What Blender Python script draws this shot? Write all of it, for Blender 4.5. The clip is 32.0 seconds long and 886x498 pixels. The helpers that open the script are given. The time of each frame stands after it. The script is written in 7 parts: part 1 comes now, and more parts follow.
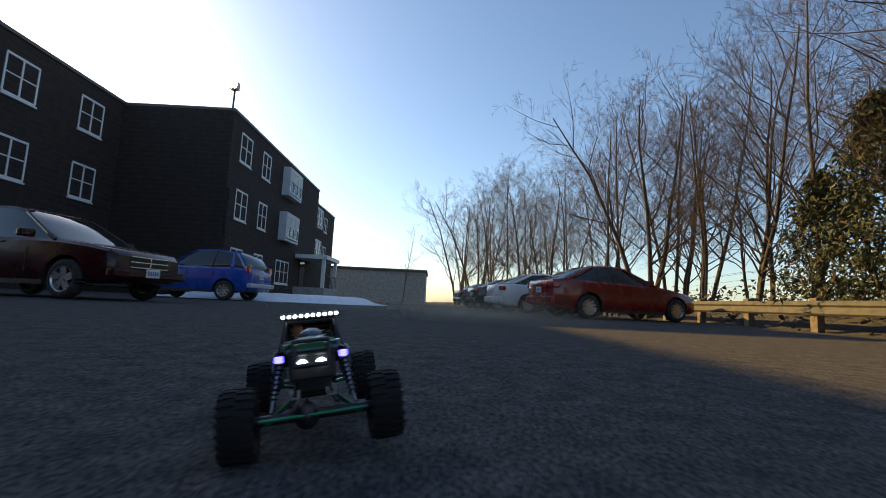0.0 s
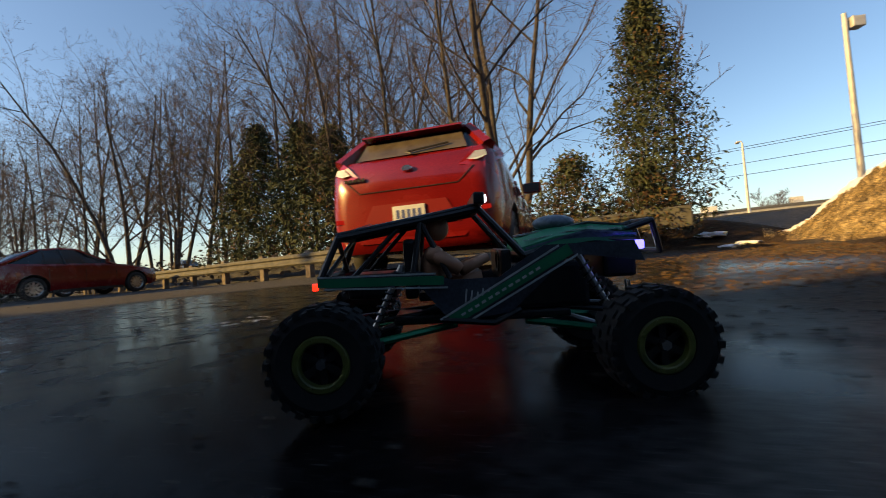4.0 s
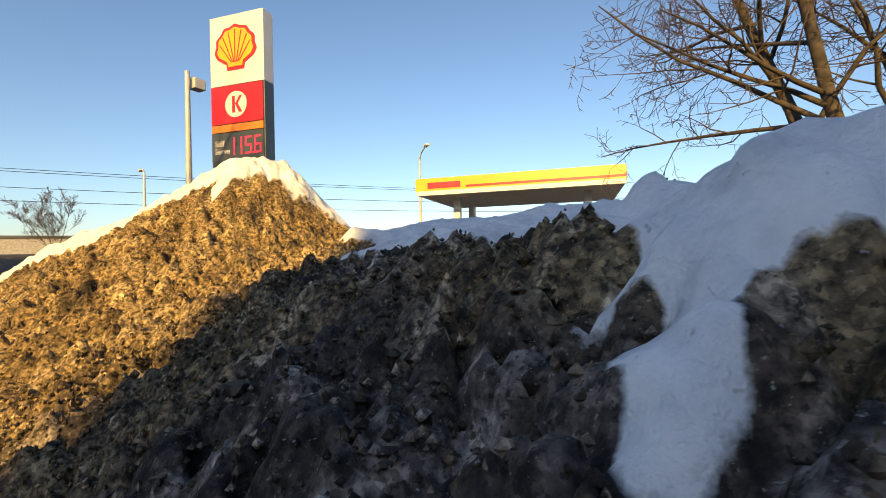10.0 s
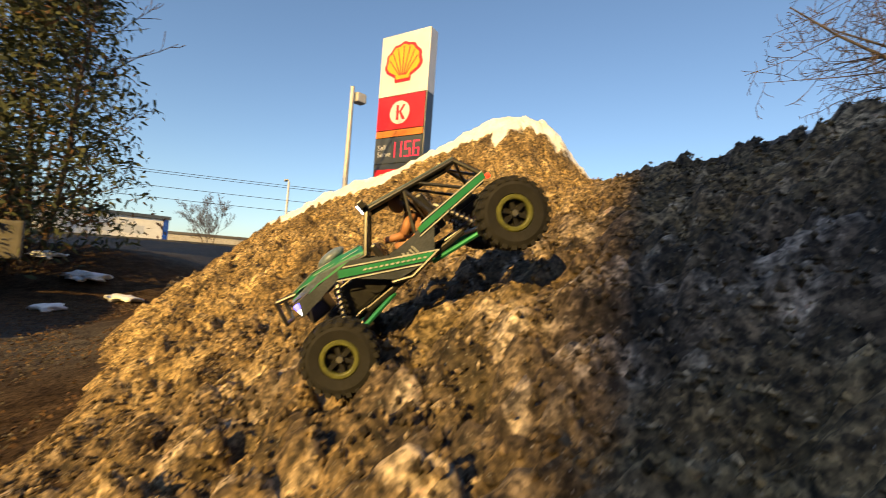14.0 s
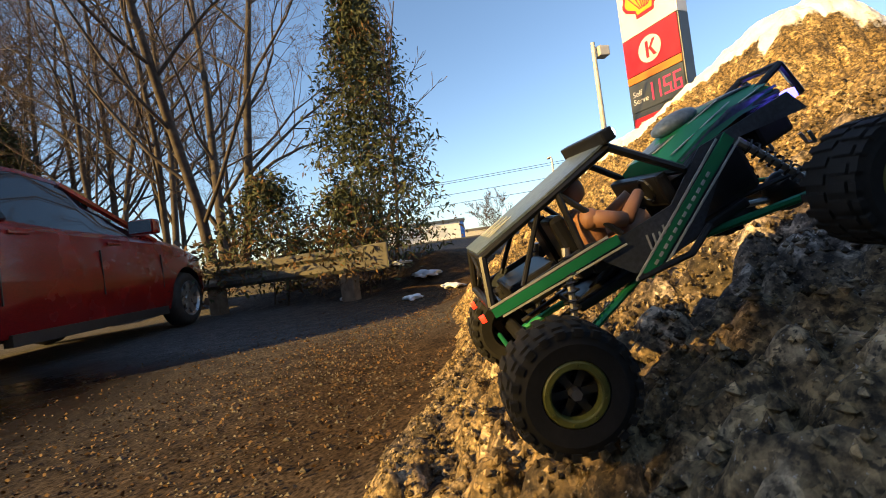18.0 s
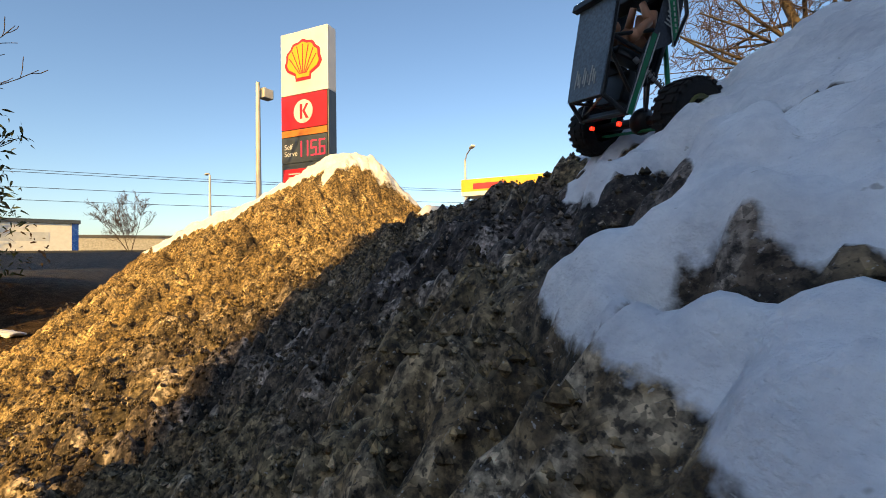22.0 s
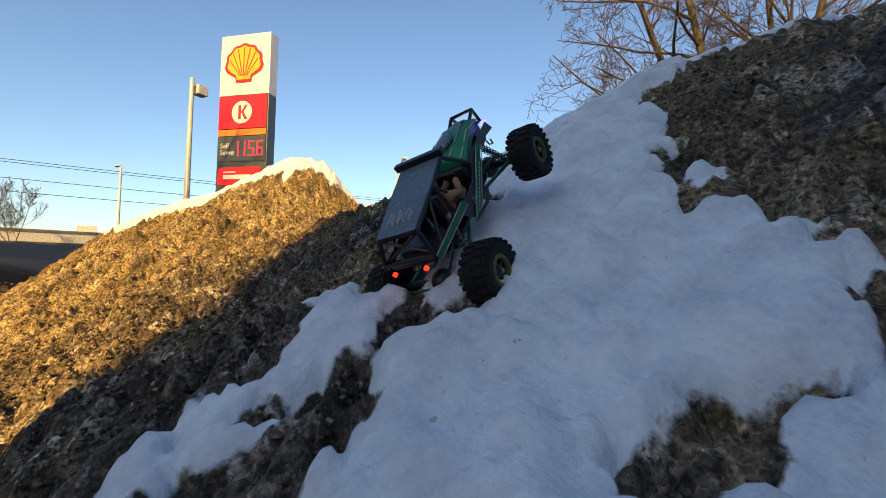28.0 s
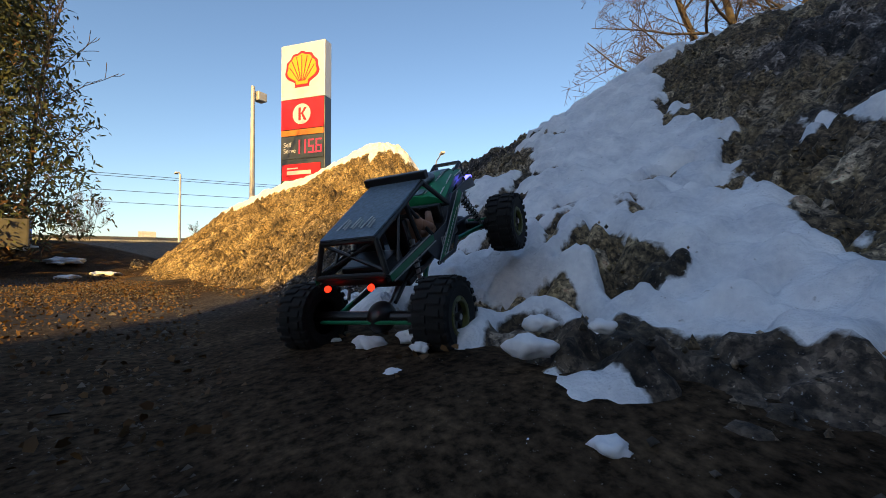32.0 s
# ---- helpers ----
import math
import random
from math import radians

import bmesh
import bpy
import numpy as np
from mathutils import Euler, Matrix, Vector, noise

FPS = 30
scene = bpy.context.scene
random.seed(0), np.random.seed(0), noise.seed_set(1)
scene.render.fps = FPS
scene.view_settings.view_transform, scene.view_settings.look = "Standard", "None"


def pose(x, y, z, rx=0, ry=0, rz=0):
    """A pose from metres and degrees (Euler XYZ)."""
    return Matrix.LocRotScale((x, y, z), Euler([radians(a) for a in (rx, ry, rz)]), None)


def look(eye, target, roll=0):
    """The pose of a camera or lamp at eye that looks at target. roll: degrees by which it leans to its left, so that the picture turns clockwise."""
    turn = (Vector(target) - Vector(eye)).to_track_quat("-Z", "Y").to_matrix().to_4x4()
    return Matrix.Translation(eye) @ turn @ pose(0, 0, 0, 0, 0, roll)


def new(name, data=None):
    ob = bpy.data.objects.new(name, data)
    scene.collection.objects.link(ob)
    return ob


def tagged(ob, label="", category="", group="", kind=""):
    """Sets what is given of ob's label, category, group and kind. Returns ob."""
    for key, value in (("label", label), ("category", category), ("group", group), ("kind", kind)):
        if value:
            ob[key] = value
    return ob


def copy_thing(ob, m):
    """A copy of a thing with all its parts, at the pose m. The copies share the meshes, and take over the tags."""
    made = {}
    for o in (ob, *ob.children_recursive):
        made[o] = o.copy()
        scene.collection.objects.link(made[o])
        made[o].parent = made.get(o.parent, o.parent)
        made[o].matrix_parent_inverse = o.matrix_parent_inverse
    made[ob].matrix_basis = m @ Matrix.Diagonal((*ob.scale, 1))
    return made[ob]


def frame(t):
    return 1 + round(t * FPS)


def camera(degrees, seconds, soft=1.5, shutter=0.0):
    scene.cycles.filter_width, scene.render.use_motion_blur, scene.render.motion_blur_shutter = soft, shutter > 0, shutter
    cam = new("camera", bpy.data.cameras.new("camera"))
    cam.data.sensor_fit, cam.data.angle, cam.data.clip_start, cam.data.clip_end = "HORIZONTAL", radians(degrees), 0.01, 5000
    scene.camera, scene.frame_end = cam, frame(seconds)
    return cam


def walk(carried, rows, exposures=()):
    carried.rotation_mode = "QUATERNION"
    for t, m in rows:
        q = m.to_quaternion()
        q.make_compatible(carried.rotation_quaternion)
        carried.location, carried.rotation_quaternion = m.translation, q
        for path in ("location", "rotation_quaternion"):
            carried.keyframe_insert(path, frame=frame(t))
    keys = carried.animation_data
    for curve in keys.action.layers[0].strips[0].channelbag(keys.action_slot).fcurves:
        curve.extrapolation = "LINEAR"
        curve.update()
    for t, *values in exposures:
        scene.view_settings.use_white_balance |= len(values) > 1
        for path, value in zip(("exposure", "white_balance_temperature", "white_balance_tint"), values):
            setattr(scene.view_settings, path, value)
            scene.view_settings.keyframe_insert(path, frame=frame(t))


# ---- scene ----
cam = camera(90, 32.0, soft=0.9, shutter=0.12)
PATH = [
    (0, (-0.077, 0.188, 0.250), (-0.050, 2.174, 0.489), 2.7),
    (0.5, (-0.116, -0.720, 0.161), (-0.157, 1.264, 0.412), 0.1),
    (1, (-0.124, -0.809, 0.287), (-0.121, 1.188, 0.401), 0.7),
    (1.5, (-0.346, -0.936, 0.241), (-0.335, 1.056, 0.426), 2.3),
    (2, (-0.260, -1.104, 0.264), (-0.200, 0.890, 0.401), -3.1),
    (2.5, (0.250, -1.531, 0.263), (0.577, 0.435, 0.427), -3.6),
    (3, (0.680, -2.250, 0.168), (1.504, -0.441, 0.392), -0.1),
    (3.5, (0.267, -2.967, 0.129), (1.587, -1.473, 0.288), 0.6),
    (4, (0.521, -3.955, 0.138), (2.162, -2.814, 0.192), -4.9),
    (4.5, (1.161, -5.464, 0.151), (2.948, -4.565, 0.173), -4.3),
    (5.4, (2.050, -5.480, 0.490), (3.980, -5.170, 0.520), -3.0),
    (6.5, (2.965, -5.779, 0.609), (4.945, -6.057, 0.650), -1.8),
    (7, (3.187, -5.808, 0.625), (5.132, -6.272, 0.655), -1.2),
    (7.5, (3.496, -5.786, 0.645), (5.427, -6.307, 0.648), -0.6),
    (8, (3.602, -5.849, 0.745), (5.522, -6.408, 0.785), -2.7),
    (8.5, (3.585, -5.903, 0.741), (5.483, -6.531, 0.790), -2.0),
    (9, (3.500, -6.032, 0.775), (5.364, -6.753, 0.839), -2.5),
    (9.5, (3.305, -6.174, 0.829), (5.115, -7.024, 0.860), -2.3),
    (10, (3.161, -6.227, 0.889), (4.879, -7.250, 0.905), -1.3),
    (10.5, (3.118, -6.211, 0.938), (4.748, -7.370, 0.938), -0.6),
    (11, (3.174, -6.180, 0.905), (4.768, -7.387, 0.894), 0.2),
    (11.5, (3.234, -6.118, 0.853), (4.852, -7.294, 0.863), -1.0),
    (12, (3.244, -6.050, 0.845), (4.877, -7.205, 0.851), -1.1),
    (12.5, (3.359, -5.961, 0.816), (4.988, -7.121, 0.808), -0.4),
    (13, (3.407, -5.899, 0.783), (5.070, -7.010, 0.773), -2.1),
    (13.5, (3.394, -5.747, 0.683), (5.105, -6.782, 0.713), -0.2),
    (14, (3.371, -5.390, 0.440), (5.271, -6.002, 0.555), 3.9),
    (14.5, (2.847, -5.135, 0.147), (4.814, -4.782, 0.231), 3.3),
    (15, (2.507, -4.576, 0.128), (4.273, -3.645, 0.263), -2.6),
    (15.5, (2.116, -4.361, 0.147), (3.600, -3.028, 0.294), -6.1),
    (17.5, (2.987, -5.224, 0.383), (4.814, -4.413, 0.425), -7.6),
    (18, (3.055, -5.401, 0.412), (4.966, -4.813, 0.434), -7.6),
    (18.5, (3.232, -5.457, 0.419), (5.203, -5.124, 0.451), -7.3),
    (19, (3.041, -5.650, 0.447), (5.039, -5.573, 0.468), -7.4),
    (19.5, (2.959, -5.753, 0.597), (4.950, -5.940, 0.557), -5.4),
    (20, (2.754, -5.829, 0.642), (4.712, -6.233, 0.591), -3.5),
    (20.5, (2.784, -5.810, 0.721), (4.697, -6.392, 0.702), -1.1),
    (21, (2.848, -5.776, 0.704), (4.720, -6.480, 0.701), -1.0),
    (21.5, (2.762, -5.805, 0.738), (4.598, -6.598, 0.748), -0.8),
    (22, (2.652, -5.846, 0.698), (4.462, -6.696, 0.727), -0.8),
    (22.5, (2.601, -5.833, 0.728), (4.390, -6.727, 0.769), -1.1),
    (23, (2.521, -5.858, 0.778), (4.290, -6.791, 0.827), -1.5),
    (23.5, (2.423, -5.875, 0.834), (4.173, -6.842, 0.898), -1.7),
    (24, (2.322, -5.883, 0.858), (4.049, -6.889, 0.925), -1.8),
    (24.5, (2.235, -5.854, 0.840), (3.940, -6.898, 0.905), -2.1),
    (25, (2.150, -5.789, 0.772), (3.835, -6.864, 0.839), -1.9),
    (25.5, (2.097, -5.698, 0.665), (3.752, -6.821, 0.710), -0.4),
    (27.5, (1.984, -5.534, 0.545), (3.627, -6.671, 0.627), 1.3),
    (28, (1.920, -5.428, 0.509), (3.568, -6.558, 0.592), 1.4),
    (28.5, (1.810, -5.265, 0.436), (3.457, -6.396, 0.518), 1.4),
    (29, (1.760, -5.187, 0.399), (3.415, -6.306, 0.481), 0.9),
    (29.5, (1.695, -5.122, 0.347), (3.361, -6.226, 0.422), 0.5),
    (30, (1.613, -5.045, 0.264), (3.283, -6.141, 0.347), 0.9),
    (30.5, (1.549, -4.980, 0.203), (3.233, -6.056, 0.282), 0.8),
    (31, (1.502, -4.915, 0.178), (3.199, -5.971, 0.257), 0.7),
    (31.5, (1.443, -4.837, 0.166), (3.152, -5.872, 0.244), 0.7),
    (32, (1.389, -4.808, 0.148), (3.126, -5.799, 0.211), -0.2),
]
walk(cam, [(t, look(eye, target, roll)) for t, eye, target, roll in PATH], [(0.0, 1.15, 6200, 8), (3.0, 1.1, 6200, 8), (4.5, 1.0, 6200, 8), (16.0, 1.0, 6200, 8), (17.8, 1.45, 6200, 8), (19.2, 1.5, 6200, 8), (20.2, 1.2, 6200, 8), (22.0, 1.1, 6200, 8), (32.0, 1.1, 6200, 8)])

# ---- light: low winter sun behind the brick block, clear sky ----
SUN_AZ, SUN_EL = radians(-48), radians(22)
world = bpy.data.worlds.new("sky")
scene.world = world
world.use_nodes = True
wn = world.node_tree
sky = wn.nodes.new("ShaderNodeTexSky")
sky.sky_type, sky.sun_disc = "NISHITA", False
sky.sun_elevation, sky.sun_rotation = SUN_EL, SUN_AZ
sky.air_density, sky.dust_density, sky.ozone_density = 1.0, 0.8, 1.5
wn.nodes["Background"].inputs["Strength"].default_value = 0.085
wn.links.new(sky.outputs[0], wn.nodes["Background"].inputs["Color"])
sun = new("sun", bpy.data.lights.new("sun", "SUN"))
sun.data.energy, sun.data.angle, sun.data.color = 4.4, radians(0.6), (1.0, 0.60, 0.16)
to_sun = Vector((math.sin(SUN_AZ) * math.cos(SUN_EL), math.cos(SUN_AZ) * math.cos(SUN_EL), math.sin(SUN_EL)))
sun.matrix_world = look(to_sun * 200, (0, 0, 0))


# ---- small tools ----
def lerp(a, b, f):
    return a + (b - a) * f


def vnoise(x, y, cell, seed=0):
    """Smooth value noise in 0..1 over numpy arrays."""
    x, y = np.asarray(x, float) / cell, np.asarray(y, float) / cell
    xi, yi = np.floor(x).astype(np.int64), np.floor(y).astype(np.int64)
    fx, fy = x - xi, y - yi
    fx, fy = fx * fx * (3 - 2 * fx), fy * fy * (3 - 2 * fy)

    def hashed(i, j):
        n = (i * 374761393 + j * 668265263 + seed * 982451653) & 0x7FFFFFFF
        n = ((n ^ (n >> 13)) * 1274126177) & 0x7FFFFFFF
        return ((n ^ (n >> 16)) & 0xFFFF) / 65535.0

    a = hashed(xi, yi) * (1 - fx) + hashed(xi + 1, yi) * fx
    b = hashed(xi, yi + 1) * (1 - fx) + hashed(xi + 1, yi + 1) * fx
    return a * (1 - fy) + b * fy


def fbm(x, y, cell, octaves=3, seed=0):
    out, amp, total = 0.0, 1.0, 0.0
    for k in range(octaves):
        out = out + amp * vnoise(x + 17.3 * k, y - 9.1 * k, cell / 2**k, seed + k)
        total += amp
        amp *= 0.5
    return out / total


def smooth(a, b, v):
    f = np.clip((v - a) / (b - a), 0, 1)
    return f * f * (3 - 2 * f)


def material(name, base, rough=0.6, metal=0.0, second=None, scale=8.0, bump=0.0, bump_scale=60.0, fine=None, emit=None, power=0.0,
             spec=0.5, spread=(0.35, 0.65), coat=0.0, ramp_detail=4.0, rough_var=0.0, object_space=True):
    """A principled surface whose colour drifts between two tones, with fine grain and relief."""
    m = bpy.data.materials.new(name)
    m.use_nodes = True
    t = m.node_tree
    b = t.nodes["Principled BSDF"]
    b.inputs["Base Color"].default_value = (*base, 1)
    b.inputs["Roughness"].default_value, b.inputs["Metallic"].default_value = rough, metal
    b.inputs["Specular IOR Level"].default_value, b.inputs["Coat Weight"].default_value = spec, coat
    if emit:
        b.inputs["Emission Color"].default_value, b.inputs["Emission Strength"].default_value = (*emit, 1), power
    co = t.nodes.new("ShaderNodeTexCoord")
    space = co.outputs["Object"]
    if second:
        n = t.nodes.new("ShaderNodeTexNoise")
        n.inputs["Scale"].default_value, n.inputs["Detail"].default_value = scale, ramp_detail
        r = t.nodes.new("ShaderNodeValToRGB")
        r.color_ramp.elements[0].position, r.color_ramp.elements[1].position = spread
        r.color_ramp.elements[0].color, r.color_ramp.elements[1].color = (*base, 1), (*second, 1)
        t.links.new(space, n.inputs["Vector"])
        t.links.new(n.outputs["Fac"], r.inputs["Fac"])
        out = r.outputs["Color"]
        if fine:
            n2 = t.nodes.new("ShaderNodeTexNoise")
            n2.inputs["Scale"].default_value, n2.inputs["Detail"].default_value = fine, 2.0
            t.links.new(space, n2.inputs["Vector"])
            mul = t.nodes.new("ShaderNodeMixRGB")
            mul.blend_type = "OVERLAY"
            mul.inputs["Fac"].default_value = 0.7
            t.links.new(out, mul.inputs[1])
            t.links.new(n2.outputs["Fac"], mul.inputs[2])
            out = mul.outputs[0]
        t.links.new(out, b.inputs["Base Color"])
        if rough_var:
            mr = t.nodes.new("ShaderNodeMapRange")
            mr.inputs["To Min"].default_value, mr.inputs["To Max"].default_value = rough - rough_var, rough + rough_var
            t.links.new(n.outputs["Fac"], mr.inputs["Value"])
            t.links.new(mr.outputs[0], b.inputs["Roughness"])
    if bump:
        n3 = t.nodes.new("ShaderNodeTexNoise")
        n3.inputs["Scale"].default_value, n3.inputs["Detail"].default_value = bump_scale, 5.0
        bp = t.nodes.new("ShaderNodeBump")
        bp.inputs["Strength"].default_value, bp.inputs["Distance"].default_value = bump, 0.3 / bump_scale
        t.links.new(space, n3.inputs["Vector"])
        t.links.new(n3.outputs["Fac"], bp.inputs["Height"])
        t.links.new(bp.outputs[0], b.inputs["Normal"])
    return m


def glass(name, tint=(0.9, 0.95, 1.0), rough=0.02, dark=0.0):
    """Thin clear glass: mostly see-through, glossy at grazing angles."""
    m = bpy.data.materials.new(name)
    m.use_nodes = True
    t = m.node_tree
    t.nodes.remove(t.nodes["Principled BSDF"])
    clear, shine, mix, fr = (t.nodes.new("ShaderNodeBsdf" + k) if k[0] in "TG" else t.nodes.new("ShaderNode" + k) for k in ("Transparent", "Glossy", "MixShader", "Fresnel"))
    clear.inputs[0].default_value = (*[c * (1 - dark) for c in tint], 1)
    shine.inputs["Roughness"].default_value = rough
    fr.inputs[0].default_value = 1.5
    t.links.new(fr.outputs[0], mix.inputs[0])
    t.links.new(clear.outputs[0], mix.inputs[1])
    t.links.new(shine.outputs[0], mix.inputs[2])
    t.links.new(mix.outputs[0], t.nodes["Material Output"].inputs["Surface"])
    return m


def mesh_of(name, bm, mat, shade=False):
    me = bpy.data.meshes.new(name)
    bm.to_mesh(me)
    bm.free()
    for m in mat if isinstance(mat, (list, tuple)) else [mat]:
        me.materials.append(m)
    if shade:
        me.shade_smooth()
    return me


def part(name, bm, mat, parent=None, label="", shade=False, at=None):
    """Links a bmesh as ONE mesh object under a thing or a part."""
    ob = new(name, mesh_of(name, bm, mat, shade))
    if parent is not None:
        ob.parent = parent
    if at is not None:
        ob.matrix_basis = at
    return tagged(ob, label=label)


def thing(name, m, label, category, group="", kind=""):
    ob = new(name)
    ob.matrix_basis = m
    ob.empty_display_size = 0.1
    return tagged(ob, label, category, group, kind)


def box(bm, x0, x1, y0, y1, z0, z1, m=None, bevel=0.0):
    ret = bmesh.ops.create_cube(bm, size=1.0, matrix=(m or Matrix()) @ Matrix.Translation(((x0 + x1) / 2, (y0 + y1) / 2, (z0 + z1) / 2)) @ Matrix.Diagonal((x1 - x0, y1 - y0, z1 - z0, 1)))
    if bevel:
        edges = list({e for v in ret["verts"] for e in v.link_edges})
        bmesh.ops.bevel(bm, geom=edges, offset=bevel, segments=2, affect="EDGES", profile=0.6)
    return bm


def boxed(*a, **k):
    return box(bmesh.new(), *a, **k)


def tube(bm, a, b, r0, r1=None, sides=8, caps=True):
    a, b = Vector(a), Vector(b)
    d = b - a
    if d.length < 1e-6:
        return bm
    m = Matrix.Translation((a + b) / 2) @ d.to_track_quat("Z", "Y").to_matrix().to_4x4()
    bmesh.ops.create_cone(bm, cap_ends=caps, segments=sides, radius1=r0, radius2=r0 if r1 is None else r1, depth=d.length, matrix=m)
    return bm


def tubes(points, r, sides=8):
    bm = bmesh.new()
    for a, b in zip(points, points[1:]):
        tube(bm, a, b, r, sides=sides)
    for p in points[1:-1]:
        bmesh.ops.create_icosphere(bm, subdivisions=1, radius=r, matrix=Matrix.Translation(p))
    return bm


def prism(outline, y0, y1, bm=None, m=None):
    """An outline in x, z pushed from y0 to y1."""
    bm = bm or bmesh.new()
    m = m or Matrix()
    a = [bm.verts.new(m @ Vector((x, y0, z))) for x, z in outline]
    b = [bm.verts.new(m @ Vector((x, y1, z))) for x, z in outline]
    n = len(outline)
    for i in range(n):
        bm.faces.new((a[i], a[(i + 1) % n], b[(i + 1) % n], b[i]))
    bm.faces.new(list(reversed(a)))
    bm.faces.new(b)
    bmesh.ops.recalc_face_normals(bm, faces=bm.faces)
    return bm


def grid_mesh(name, xs, ys, heights, mats, face_mat=None):
    """A sheet over the grid xs by ys."""
    nx, ny = len(xs), len(ys)
    gx, gy = np.meshgrid(xs, ys)
    co = np.stack([gx, gy, heights], -1).reshape(-1, 3)
    i = np.arange(nx * ny).reshape(ny, nx)
    quads = np.stack([i[:-1, :-1], i[:-1, 1:], i[1:, 1:], i[1:, :-1]], -1).reshape(-1, 4)
    me = bpy.data.meshes.new(name)
    me.vertices.add(len(co))
    me.vertices.foreach_set("co", co.ravel().astype(np.float32))
    me.loops.add(quads.size)
    me.loops.foreach_set("vertex_index", quads.ravel().astype(np.int32))
    me.polygons.add(len(quads))
    me.polygons.foreach_set("loop_start", np.arange(0, quads.size, 4, dtype=np.int32))
    for m in mats:
        me.materials.append(m)
    if face_mat is not None:
        me.polygons.foreach_set("material_index", face_mat(gx, gy).reshape(ny, nx)[:-1, :-1].ravel().astype(np.int32))
    me.update(calc_edges=True)
    me.validate()
    me.shade_smooth()
    return me


# ---- materials ----
def ground_material():
    """Gravelly asphalt lot: grey grit, brown mud, dark wet sheets that shine."""
    m = bpy.data.materials.new("lot_surface")
    m.use_nodes = True
    t = m.node_tree
    b = t.nodes["Principled BSDF"]
    co = t.nodes.new("ShaderNodeTexCoord").outputs["Object"]

    def nz(scale, detail=4.0, rough=0.6):
        n = t.nodes.new("ShaderNodeTexNoise")
        n.inputs["Scale"].default_value, n.inputs["Detail"].default_value, n.inputs["Roughness"].default_value = scale, detail, rough
        t.links.new(co, n.inputs["Vector"])
        return n.outputs["Fac"]

    def ramp(fac, a, b_, ca, cb):
        r = t.nodes.new("ShaderNodeValToRGB")
        r.color_ramp.elements[0].position, r.color_ramp.elements[1].position = a, b_
        r.color_ramp.elements[0].color, r.color_ramp.elements[1].color = (*ca, 1), (*cb, 1)
        t.links.new(fac, r.inputs["Fac"])
        return r.outputs["Color"]

    def mix(fac, a, b_, kind="MIX"):
        n = t.nodes.new("ShaderNodeMixRGB")
        n.blend_type = kind
        for sock, v in zip(n.inputs, (fac, a, b_)):
            if isinstance(v, (int, float)):
                sock.default_value = v
            elif isinstance(v, tuple):
                sock.default_value = (*v, 1)
            else:
                t.links.new(v, sock)
        return n.outputs[0]

    def dist(x, y, r0, r1, wobble):
        v = t.nodes.new("ShaderNodeVectorMath")
        v.operation = "DISTANCE"
        v.inputs[1].default_value = (x, y, 0)
        t.links.new(co, v.inputs[0])
        a = t.nodes.new("ShaderNodeMath")
        a.operation = "MULTIPLY_ADD"
        a.inputs[1].default_value = wobble
        t.links.new(big, a.inputs[0])
        t.links.new(v.outputs["Value"], a.inputs[2])
        mr = t.nodes.new("ShaderNodeMapRange")
        mr.inputs["From Min"].default_value, mr.inputs["From Max"].default_value = r0, r1
        mr.inputs["To Min"].default_value, mr.inputs["To Max"].default_value = 1, 0
        t.links.new(a.outputs[0], mr.inputs["Value"])
        return mr.outputs[0]

    big, mid, grit, speck = nz(0.9), nz(9.0), nz(85.0, 4.0), nz(240.0, 2.0)
    asphalt = mix(0.85, ramp(mid, 0.3, 0.7, (0.046, 0.046, 0.049), (0.100, 0.096, 0.091)), ramp(grit, 0.36, 0.66, (0.15, 0.15, 0.15), (0.95, 0.93, 0.9)), "OVERLAY")
    mud = mix(0.9, ramp(mid, 0.3, 0.75, (0.022, 0.015, 0.010), (0.075, 0.053, 0.034)), ramp(grit, 0.36, 0.68, (0.12, 0.12, 0.12), (1, 0.95, 0.85)), "OVERLAY")
    earthy = mix(1.0, mix(1.0, dist(4.4, -4.8, 0.9, 2.6, 1.2), dist(1.9, -5.0, 1.0, 1.9, 0.8), "LIGHTEN"), dist(8.5, -4.5, 2.0, 4.0, 1.2), "LIGHTEN")
    base = mix(earthy, asphalt, mud)
    broad, sheet = dist(2.4, -2.0, 2.9, 3.8, 1.2), dist(0.55, -1.05, 0.60, 0.68, 0.8)
    for y in (-1.45, -1.85):
        sheet = mix(1.0, sheet, dist(0.62, y, 0.60, 0.68, 0.8), "LIGHTEN")
    wet = mix(1.0, broad, sheet, "LIGHTEN")
    wet = mix(1.0, wet, ramp(earthy, 0.2, 0.8, (1, 1, 1), (0.15, 0.15, 0.15)), "MULTIPLY")
    base = mix(wet, base, mix(1.0, base, (0.05, 0.05, 0.06), "MULTIPLY"))
    base = mix(ramp(speck, 0.70, 0.75, (0, 0, 0), (0.6, 0.6, 0.6)), base, (0.30, 0.28, 0.25))
    t.links.new(base, b.inputs["Base Color"])
    wv = mix(ramp(mid, 0.42, 0.62, (0, 0, 0), (1, 1, 1)), wet, mix(1.0, wet, (0.8, 0.8, 0.8), "MULTIPLY"))
    rr = t.nodes.new("ShaderNodeMapRange")
    rr.inputs["To Min"].default_value, rr.inputs["To Max"].default_value = 0.88, 0.16
    t.links.new(wv, rr.inputs["Value"])
    t.links.new(rr.outputs[0], b.inputs["Roughness"])
    bp = t.nodes.new("ShaderNodeBump")
    bp.inputs["Distance"].default_value = 0.003
    calm = t.nodes.new("ShaderNodeMapRange")
